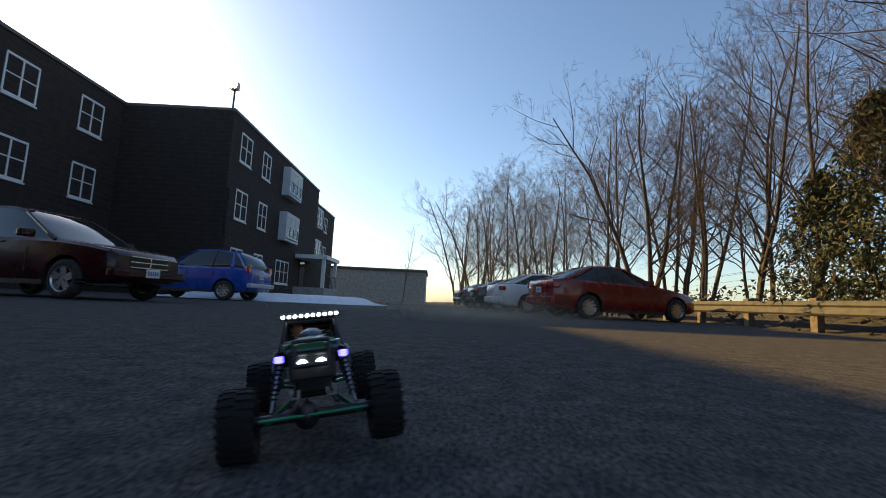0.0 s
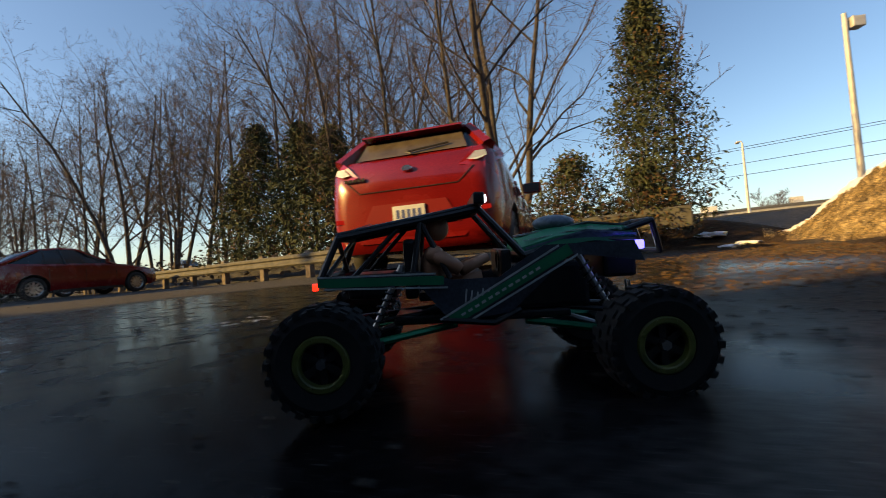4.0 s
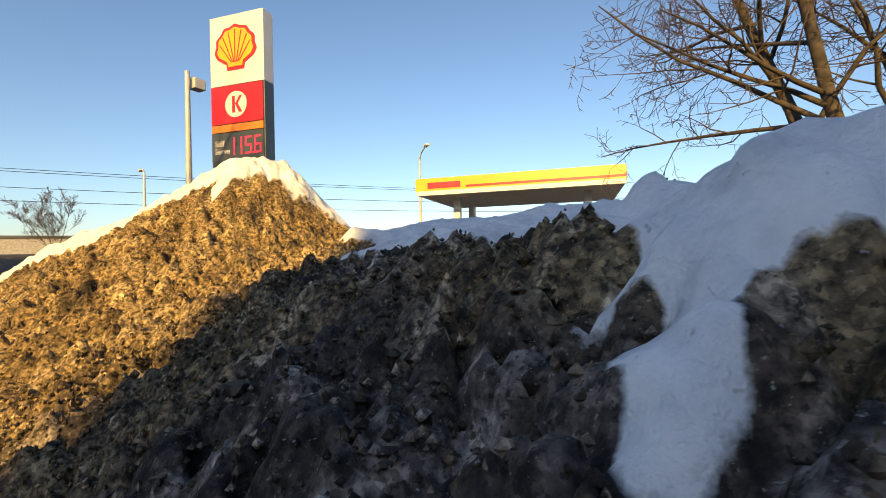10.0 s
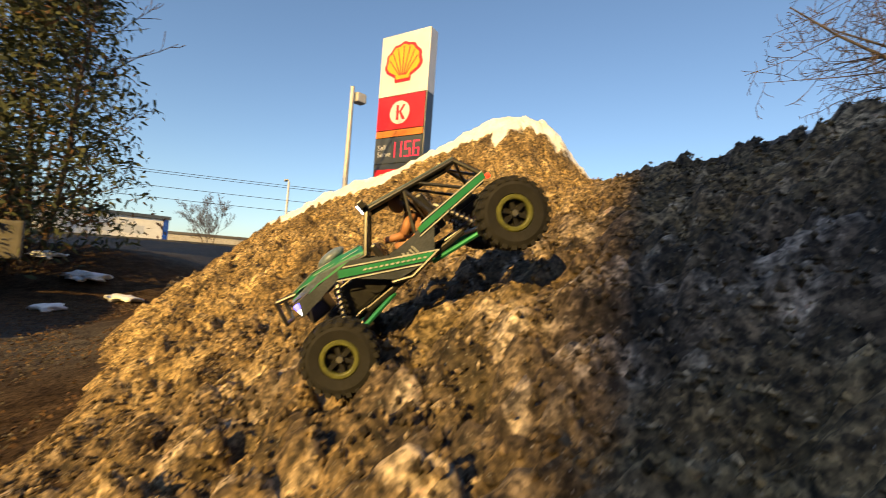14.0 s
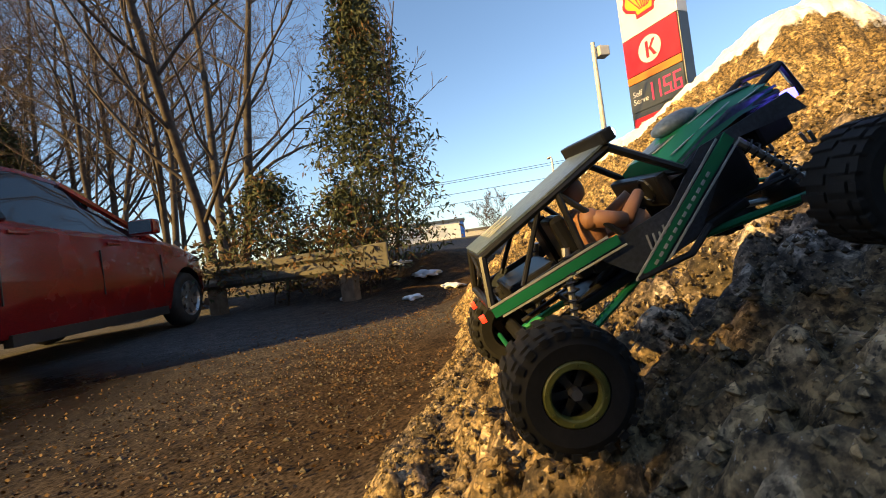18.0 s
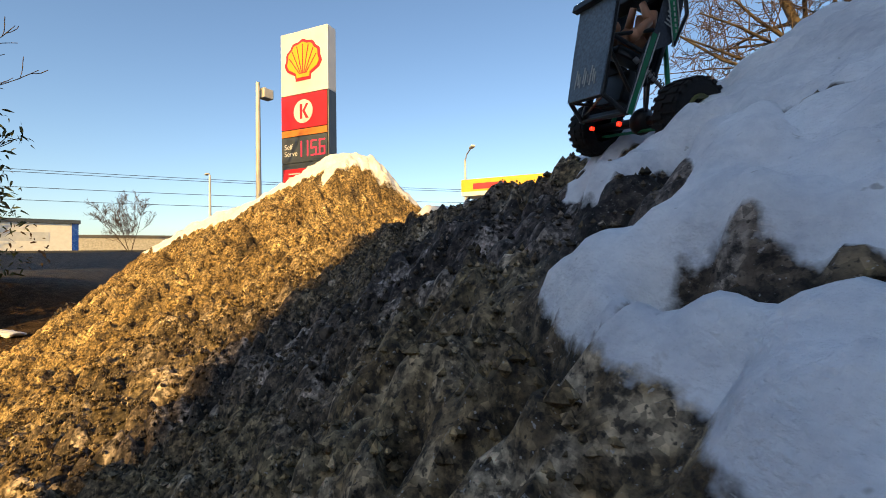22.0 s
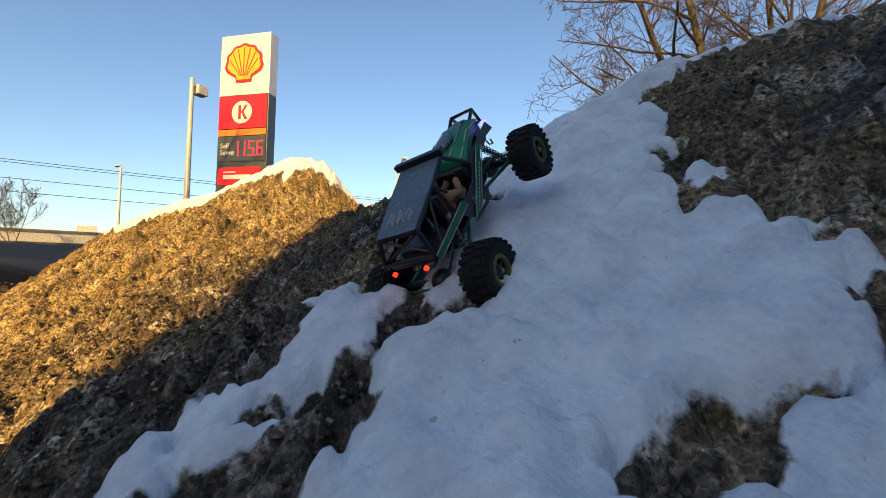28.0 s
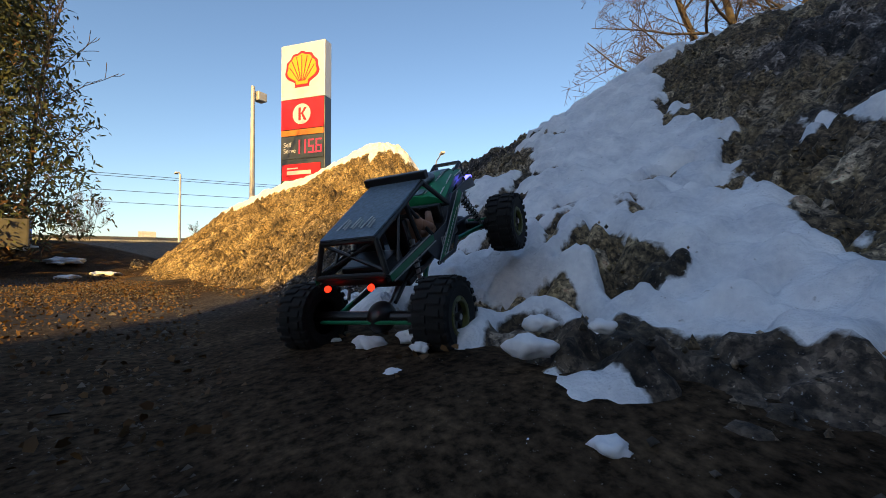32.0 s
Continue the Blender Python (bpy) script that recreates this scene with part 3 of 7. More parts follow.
    mask = me.attributes.new("shade_soil", "FLOAT", "POINT")
    mask.data.foreach_set("value", shade_soil.ravel().astype(np.float32))
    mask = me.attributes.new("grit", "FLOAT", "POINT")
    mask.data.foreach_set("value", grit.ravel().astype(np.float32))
    bank = tagged(new("snow_bank", me), "ploughed bank of gritty brown snow with clean white patches", "snow bank", kind="structure")
    # loose crumbs of frozen grit lying on it
    rng = np.random.default_rng(4)
    n = 80000
    px, py = np.concatenate([rng.uniform(1.0, 4.6, n // 4), rng.uniform(2.4, 4.6, n // 2), rng.uniform(4.2, 7.8, n // 4)]), rng.uniform(-7.0, -4.2, n)
    ix, iy = np.clip(np.searchsorted(xs, px), 0, len(xs) - 1), np.clip(np.searchsorted(ys, py), 0, len(ys) - 1)
    keep = (clean[iy, ix] < 0.08) & (on[iy, ix] > 0.02)
    px, py, pz = px[keep], py[keep], z[iy, ix][keep]
    base = np.array(((1, 0, 0), (-1, 0, 0), (0, 1, 0), (0, -1, 0), (0, 0, 1), (0, 0, -1)), float)
    tri = np.array(((0, 2, 4), (2, 1, 4), (1, 3, 4), (3, 0, 4), (2, 0, 5), (1, 2, 5), (3, 1, 5), (0, 3, 5)))
    size = rng.uniform(0.002, 0.0065, len(px)) * np.where(rng.random(len(px)) < 0.06, 1.35, 1.0)
    v = base[None] * rng.uniform(0.6, 1.3, (len(px), len(base), 1)) * size[:, None, None] * rng.uniform(0.7, 1.4, (len(px), 1, 3)) + np.stack([px, py, pz + size * 0.25], -1)[:, None]
    f = (tri[None] + (np.arange(len(px)) * len(base))[:, None, None]).reshape(-1, 3)
    me = bpy.data.meshes.new("bank_crumbs")
    me.from_pydata(v.reshape(-1, 3), [], f)
    me.materials.append(M_BANK)
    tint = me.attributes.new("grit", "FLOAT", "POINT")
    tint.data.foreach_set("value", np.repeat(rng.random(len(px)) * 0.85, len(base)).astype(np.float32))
    # Crumbs take the same soil tone with the shade in it.
    tint = me.attributes.new("shade_soil", "FLOAT", "POINT")
    tint.data.foreach_set("value", np.repeat(shade_soil[iy, ix][keep] * 0.8, len(base)).astype(np.float32))
    ob = new("bank_crumbs", me)
    ob.parent = bank
    tagged(ob, "loose crumbs of frozen grit", kind="stuff")


build_land()


# ---- apartment block ----
def window_unit(parent, m, w, h, cols=2, split=0.55, blind=0.0, bay=0.0):
    """A white-framed window: m has x along the wall, y out of it, z up, from its lower left corner."""
    win = new("window")
    win.parent, win.matrix_basis = parent, m
    fr = 0.07
    if bay:
        bm = boxed(-0.12, w + 0.12, 0.0, bay, -0.22, -0.08)
        box(bm, -0.12, w + 0.12, 0, bay, h + 0.06, h + 0.16)
        for a in (-0.12, w + 0.02):
            box(bm, a, a + 0.10, 0, bay, -0.08, h + 0.06)
        part("bay_box", bm, M_PANEL, win)
    y0 = bay - 0.06 if bay else -0.06
    bm = boxed(-0.02, w + 0.02, y0, y0 + 0.09, -0.02, fr)
    box(bm, -0.02, w + 0.02, y0, y0 + 0.09, h - fr, h + 0.02)
    for k in range(cols + 1):
        c = k * w / cols
        box(bm, c - fr / 2, c + fr / 2, y0 + 0.002, y0 + 0.085, fr * 0.9, h - fr * 0.9)
    box(bm, 0, w, y0 + 0.004, y0 + 0.08, h * split - 0.025, h * split + 0.025)
    part("frame", bm, M_TRIM, win)
    for k in range(cols):
        for a, b in ((fr, h * split), (h * split, h - fr)):
            part("pane", boxed(k * w / cols + 0.03, (k + 1) * w / cols - 0.03, y0 + 0.02, y0 + 0.035, a, b), M_PANE, win)
    if blind:
        part("blind", boxed(0.05, w * 0.98, y0 + 0.036, y0 + 0.042, h * (1 - blind), h - 0.06), M_BLIND, win)
    if not bay:
        part("sill", boxed(-0.06, w + 0.06, -0.02, 0.07, -0.09, -0.022), M_TRIM, win)
    return win


def brick_wall(name, parent, m, length, height):
    """A wall slab with real courses: every third joint line stands back."""
    bm = boxed(0, length, -0.35, -0.012, 0, height)
    w = part(name, bm, M_MORTAR, parent, at=m)
    bm = bmesh.new()
    z, step = 0.0, 0.24
    while z < height - 0.02:
        top = min(z + step - 0.022, height)
        a = [bm.verts.new(v) for v in ((0, -0.012, z), (length, -0.012, z), (length, 0.0, z + 0.006), (0, 0.0, z + 0.006), (length, 0.0, top - 0.006), (0, 0.0, top - 0.006), (length, -0.012, top), (0, -0.012, top))]
        for q in ((0, 1, 2, 3), (3, 2, 4, 5), (5, 4, 6, 7)):
            bm.faces.new([a[k] for k in q])
        z += step
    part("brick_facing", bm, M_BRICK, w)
    return w


def build_block():
    house = thing("apartment_building", pose(0, 0, 0), "three-storey dark brown brick apartment block with white windows", "building", kind="")
    H = 9.4
    east = lambda x, y, z=0: Matrix(((0, 1, 0, x), (1, 0, 0, y), (0, 0, 1, z), (0, 0, 0, 1)))
    south = lambda x, y, z=0: Matrix(((1, 0, 0, x), (0, -1, 0, y), (0, 0, 1, z), (0, 0, 0, 1)))
    # wing, main block, far block: facade line, from, to
    for n, (x, y0, y1, h, deep) in enumerate(((-16.2, 11.7, 21.9, H + 0.02, 6), (-10.68, 21.9, 38.6, H, 14), (-12.1, 38.6, 51.0, H - 0.1, 12))):
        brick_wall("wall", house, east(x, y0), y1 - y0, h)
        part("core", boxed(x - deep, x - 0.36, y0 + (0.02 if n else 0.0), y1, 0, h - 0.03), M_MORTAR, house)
        bm = boxed(x - deep, x + 0.06, y0 - 0.05, y1 + 0.05, h, h + 0.14)
        part("roof", bm, M_ROOFEDGE, house)
    brick_wall("wall", house, south(-16.2, 21.88), 5.52, H)
    brick_wall("wall", house, south(-12.1, 38.58), 0.3, H - 0.1)
    for row, z in enumerate((7.15, 4.08, 1.0)):
        for y, w, bay in ((12.15, 2.6, 0.5), (15.8, 1.35, 0), (19.3, 1.3, 0)):
            if row == 2 and bay:
                continue
            window_unit(house, east(-16.2, y, z), w, 1.55 if not bay else 1.75, 4 if bay else 2, 0.52, 0.0 if y < 15 else 0.3 * (row == 0), bay)
        for y, w, bay in ((23.0, 1.35, 0), (26.0, 1.2, 0), (29.6, 2.5, 0.5)):
            window_unit(house, east(-10.68, y, z), w, 1.55, 3 if bay else 2, 0.52, (0.5, 0.55, 0.0)[row], bay if row < 2 else 0)
        if row < 2:
            window_unit(house, east(-12.1, 41.5, z - 0.1), 2.5, 1.55, 3, 0.5, 0, 0.5)
            window_unit(house, east(-12.1, 46.5, z - 0.1), 1.3, 1.5, 2, 0.5, 0.5)
    brick_wall("wall", house, south(-22.2, 11.7), 6.0, H)
    # entrance porch with white posts
    porch = thing("entrance_porch", pose(-10.68, 35.2, 0), "white-posted entrance porch with steps and dark railing", "porch")
    part("slab", boxed(0.01, 2.4, -1.8, 2.6, 3.05, 3.35), M_TRIM, porch)
    for y in (-1.5, 2.3):
        part("post", boxed(2.0, 2.25, y - 0.12, y + 0.12, 0.9, 3.05), M_TRIM, porch)
    part("landing", boxed(0.01, 2.3, -1.7, 2.5, 0, 0.9), M_CONC, porch)
    part("door", boxed(0.0, 0.06, -0.6, 0.6, 0.9, 3.0), M_PANE, porch)
    for k in range(9):
        part("baluster", tubes([(2.28, -1.4 + k * 0.45, 0.9), (2.28, -1.4 + k * 0.45, 1.85)], 0.02, 5), M_BLACK, porch)
    part("handrail", tubes([(2.28, -1.6, 1.85), (2.28, 2.4, 1.85)], 0.03, 5), M_BLACK, porch)
    # roof floodlights
    for x, y, z, s in ((-10.9, 22.1, H, 1.0), (-12.3, 39.2, H - 0.1, 0.8)):
        lamp = thing("roof_floodlight", pose(x, y, z + 0.1), "floodlight on a short pole at the roof corner", "floodlight")
        part("pole", tubes([(0, 0, -0.5), (0.02, 0, 1.15 * s)], 0.045, 8), M_BLACK, lamp)
        head = part("head", boxed(-0.2, 0.2, -0.16, 0.16, 1.12 * s, 1.5 * s, bevel=0.04), M_POLE, lamp)
        part("lens", boxed(-0.16, 0.16, -0.175, -0.161, 1.16 * s, 1.46 * s), M_FLOOD if s == 1.0 else M_WHITE, head)


build_block()


def shade_block():
    """An unseen brick block added behind the lot to cast the bank's shade."""
    b = thing("shade_caster_block", pose(-7, 4.06, 0), "plain dark brick block added out of view to shade the bank", "building")
    part("core", boxed(-12, -0.36, -30, -0.36, 0, 8.0), M_MORTAR, b)
    brick_wall("wall", b, Matrix(((0, 1, 0, 0), (1, 0, 0, -30), (0, 0, 1, 0), (0, 0, 0, 1))), 30.0, 8.0)
    part("roof", boxed(-12, 0.05, -30, 0.0, 8.0, 8.15), M_ROOFEDGE, b)


shade_block()


# ---- roadside price sign ----
def build_sign():
    """x runs along the face from its far edge to its near edge, y out of the face."""
    a, b = Vector((13.62, -6.85)), Vector((12.62, -7.75))
    d = (b - a).normalized()
    m = Matrix(((d.x, d.y, 0, a.x), (d.y, -d.x, 0, a.y), (0, 0, 1, 0), (0, 0, 0, 1)))
    m = Matrix(((d.x, -d.y, 0, a.x), (d.y, d.x, 0, a.y), (0, 0, 1, 0), (0, 0, 0, 1)))
    # y must point towards the lot
    out = Vector((-d.y, d.x))
    if out.dot(Vector((-1, 0.4))) < 0:
        m = Matrix(((d.x, d.y, 0, a.x), (d.y, -d.x, 0, a.y), (0, 0, 1, 0), (0, 0, 0, 1)))
    w = (b - a).length
    m = Matrix.Translation((0, 0, 0.22)) @ m
    sign = thing("price_sign", m, "tall white, red and slate fuel price sign", "sign")
    T, F = -0.30, 0.0
    part("upper_case", boxed(0, w, T, F, 4.24, 5.70, bevel=0.012), M_WHITE, sign, "white upper sign case")
    part("lower_case", boxed(0, w, T, F - 0.01, 0.3, 4.235, bevel=0.012), M_SLATE, sign, "slate grey lower case")
    part("red_panel", boxed(0.02, w - 0.03, F - 0.009, F + 0.012, 3.44, 4.22), M_RED, sign)
    part("orange_band", boxed(0.02, w - 0.03, F - 0.009, F + 0.012, 3.27, 3.42), M_ORANGE, sign)
    part("price_panel", boxed(0.02, w - 0.03, F - 0.009, F + 0.010, 2.66, 3.25), M_SLATE, sign)
    part("grade_panel", boxed(0.06, w - 0.12, F - 0.009, F + 0.012, 2.10, 2.52), M_RED, sign)
    # scallop emblem as plain shapes
    def fan(r, n=40, ox=0.0, oz=0.0, k=1.0):
        pts = []
        for i in range(n + 1):
            ang = math.pi * (0.5 - 0.62 + 1.24 * i / n)
            rr = r * (1 + 0.035 * math.cos(14 * math.pi * i / n) * -1)
            pts.append((ox - rr * math.cos(ang) * 1.02, oz + rr * math.sin(ang)))
        pts += [(ox + 0.45 * r * k, oz - 0.62 * r), (ox + 0.42 * r, oz - 0.86 * r), (ox - 0.42 * r, oz - 0.86 * r), (ox - 0.45 * r * k, oz - 0.62 * r)]
        return pts
    cx, cz = w * 0.49, 4.97
    emblem = part("emblem", prism(fan(0.50, ox=cx, oz=cz), F, F + 0.014), M_RED, sign, "red and yellow scallop emblem")
    part("scallop", prism(fan(0.43, ox=cx, oz=cz + 0.005), F + 0.0145, F + 0.022), M_YELLOW, emblem)
    for i in range(7):
        ang = math.pi * (0.5 + 0.135 * (i - 3))
        p = Vector((cx + 0.05 * (i - 3) * -0.6, cz - 0.28))
        q = Vector((cx + 0.40 * math.cos(ang), cz + 0.40 * math.sin(ang)))
        n = (q - p).normalized()
        s = Vector((-n.y, n.x)) * 0.011
        part("rib", prism([(p + s)[:], (q + s)[:], (q - s)[:], (p - s)[:]], F + 0.0215, F + 0.027), M_RED, emblem)
    # white roundel with a red bent mark
    bm = bmesh.new()
    bmesh.ops.create_cone(bm, cap_ends=True, segments=40, radius1=0.27, radius2=0.27, depth=0.012, matrix=Matrix.Translation((cx, F + 0.018, 3.82)) @ Matrix.Rotation(math.pi / 2, 4, "X"))
    roundel = part("roundel", bm, M_WHITE, sign, "white roundel")
    sx = 1.0
    for quad in ([(-0.09, -0.17), (-0.02, -0.17), (-0.02, 0.17), (-0.09, 0.17)], [(-0.02, 0.0), (0.09, 0.17), (0.16, 0.17), (0.045, 0.0)], [(-0.02, 0.02), (0.045, 0.02), (0.16, -0.17), (0.08, -0.17)]):
        part("mark_stroke", prism([(cx + u, 3.82 + v) for u, v in quad], F + 0.0235, F + 0.029), M_RED, roundel)
    # price digits as lit segments
    def digit(ch, x, z, hh=0.36, ww=0.17):
        on = {"1": "bc", "5": "afgcd", "6": "afgecd"}[ch]
        s = 0.036
        seg = {"a": (0, ww, hh - s, hh), "d": (0, ww, 0, s), "g": (0, ww, hh / 2 - s / 2, hh / 2 + s / 2), "f": (0, s, hh / 2, hh), "e": (0, s, 0, hh / 2), "b": (ww - s, ww, hh / 2, hh), "c": (ww - s, ww, 0, hh / 2)}
        for k in on:
            a0, a1, b0, b1 = seg[k]
            part("led_segment", boxed(x + a0, x + a1, F + 0.009, F + 0.016, z + b0, z + b1), M_LED, sign)
    for ch, x in (("1", 0.44), ("1", 0.62), ("5", 0.86), ("6", 1.09)):
        digit(ch, x, 2.78)
    part("led_dot", boxed(1.048, 1.075, F + 0.009, F + 0.016, 2.78, 2.81), M_LED, sign)
    def words(text, x, z, size, name):
        cu = bpy.data.curves.new(name, "FONT")
        cu.body, cu.size, cu.extrude = text, size, 0.002
        cu.materials.append(M_WHITE)
        ob = new(name, cu)
        ob.parent = sign
        ob.matrix_basis = Matrix(((1, 0, 0, x), (0, 0, 1, F + 0.014), (0, 1, 0, z), (0, 0, 0, 1)))
        return ob
    words("Self", 0.10, 2.98, 0.17, "lettering")
    words("Serve", 0.10, 2.82, 0.17, "lettering")
    part("brand_bar", boxed(0.22, 0.95, F + 0.0125, F + 0.018, 2.24, 2.34), M_WHITE, sign)
    part("brand_bar", boxed(0.22, 0.55, F + 0.0125, F + 0.018, 2.39, 2.42), M_WHITE, sign)
    part("footing", boxed(-0.1, w + 0.1, T - 0.1, 0.1, -0.25, 0.32), M_CONC, sign)
    return sign


build_sign()


# ---- fuel canopy across the forecourt ----
def build_canopy():
    a, b = Vector((25.4, -17.8)), Vector((17.2, -25.2))
    d = (b - a).normalized()
    back = Vector((-d.y, d.x))
    if back.dot(Vector((1, -1))) < 0:
        back = -back
    m = Matrix(((d.x, back.x, 0, a.x), (d.y, back.y, 0, a.y), (0, 0, 1, 0), (0, 0, 0, 1)))
    w = (b - a).length
    can = thing("fuel_canopy", m, "yellow-edged fuel station canopy with a red stripe", "canopy")
    part("deck", boxed(0.05, w - 0.05, 0.05, 8, 4.12, 4.9), M_WHITE, can)
    part("fascia", boxed(0, w, -0.06, 0.04, 4.35, 5.05), M_YELLOW, can)
    part("side_fascia", boxed(-0.06, 0.045, 0.045, 8, 4.35, 5.05), M_YELLOW, can)
    part("lower_edge", boxed(0, w, -0.05, 0.03, 4.10, 4.346), M_WHITE, can)
    part("red_stripe", boxed(2.9, w, -0.075, -0.0605, 4.44, 4.56), M_RED, can)
    part("brand_bar", boxed(0.7, 2.6, -0.075, -0.0605, 4.46, 4.80), M_RED, can)
    for x in (1.8, w - 1.8):
        for y in (2.2, 6.0):
            part("column", boxed(x - 0.2, x + 0.2, y - 0.2, y + 0.2, 0, 4.12), M_WHITE, can)
    for x in (2.5, 5.5, 8.5):
        part("soffit_lamp", boxed(x - 0.25, x + 0.25, 1.6, 2.1, 4.09, 4.118), M_WHITE, can)


build_canopy()


def street_lamp(x, y, z, h, arm, yaw, r=0.07):
    lamp = thing("street_lamp", pose(x, y, z, 0, 0, yaw), "tall galvanised street lamp with a cobra head", "street lamp", "street lamps")
    part("pole", tube(bmesh.new(), (0, 0, 0), (0, 0, h), r * 1.3, r * 0.8, 10), M_POLE, lamp)
    if arm:
        part("arm", tubes([(0, 0, h - 0.1), (arm * 0.3, 0, h + 0.25), (arm, 0, h + 0.4)], r * 0.5, 6), M_POLE, lamp)
        part("head", boxed(arm - 0.1, arm + 0.6, -0.14, 0.14, h + 0.33, h + 0.46, bevel=0.04), M_POLE, lamp)
    else:
        part("bracket", tubes([(0, 0, h - 0.2), (0.25, 0, h - 0.1)], r * 0.5, 6), M_POLE, lamp)
        part("head", boxed(0.1, 0.42, -0.15, 0.15, h - 0.42, h - 0.14, bevel=0.03), M_POLE, lamp)


street_lamp(16.5, -6.48, 0.3, 5.5, 0, -60, 0.075)
street_lamp(30.0, -20.5, 0, 7.4, 1.8, 165, 0.09)
street_lamp(44.0, -4.0, 0, 7.6, 1.6, 10, 0.1)


# ---- parked cars ----
M_TYRE = material("tyre_rubber", (0.012, 0.012, 0.013), 0.75, second=(0.03, 0.028, 0.026), scale=14, bump=0.4, bump_scale=60)
M_ALLOY = material("silver_alloy", (0.55, 0.55, 0.56), 0.3, metal=0.85, second=(0.42, 0.41, 0.40), scale=20, rough_var=0.12)
M_AUTOGLASS = material("dark_car_glass", (0.012, 0.016, 0.018), 0.05, spec=0.8)
M_CLEARLAMP = material("clear_lamp", (0.62, 0.64, 0.66), 0.12, spec=0.8)
M_REDLAMP = material("red_lamp", (0.32, 0.01, 0.01), 0.12, spec=0.8, coat=0.5)
# Darker grey lamp face for the crossovers' front lamps.
M_DIMLAMP = material("grey_lamp", (0.20, 0.20, 0.20), 0.3, second=(0.30, 0.29, 0.27), scale=14, spec=0.5)
M_CHROME = material("chrome", (0.5, 0.5, 0.51), 0.2, metal=1.0)
M_PLATE = material("number_plate", (0.66, 0.68, 0.70), 0.45, second=(0.55, 0.56, 0.57), scale=8)
M_PLATEINK = material("plate_print", (0.06, 0.09, 0.28), 0.5)


def paint(name, a, b):
    return material(name, a, 0.26, second=b, scale=2.5, coat=0.6, spec=0.4, rough_var=0.1, fine=140)


P_RED = paint("bright_red_paint", (0.15, 0.004, 0.004), (0.19, 0.006, 0.005))
P_MAROON = paint("maroon_paint", (0.022, 0.002, 0.003), (0.032, 0.003, 0.004))
for paint_node in P_MAROON.node_tree.nodes:
    if paint_node.type == "BSDF_PRINCIPLED":
        paint_node.inputs["Coat Weight"].default_value, paint_node.inputs["Specular IOR Level"].default_value = 0.15, 0.3
P_BLUE = paint("cobalt_paint", (0.012, 0.05, 0.30), (0.016, 0.065, 0.36))
P_WHITE = paint("white_paint", (0.62, 0.62, 0.62), (0.7, 0.7, 0.69))
P_BLACK = paint("black_paint", (0.006, 0.006, 0.007), (0.01, 0.01, 0.011))
P_DARK = paint("charcoal_paint", (0.03, 0.032, 0.036), (0.045, 0.046, 0.05))


def loft(stations, bm=None, caps=True):
    """Joins closed rings of points, one after another."""
    bm = bm or bmesh.new()
    rings = [[bm.verts.new(p) for p in ring] for ring in stations]
    n = len(rings[0])
    for a, b in zip(rings, rings[1:]):
        for i in range(n):
            bm.faces.new((a[i], a[(i + 1) % n], b[(i + 1) % n], b[i]))
    if caps:
        bm.faces.new(list(reversed(rings[0])))
        bm.faces.new(rings[-1])
    bmesh.ops.recalc_face_normals(bm, faces=bm.faces)
    return bm


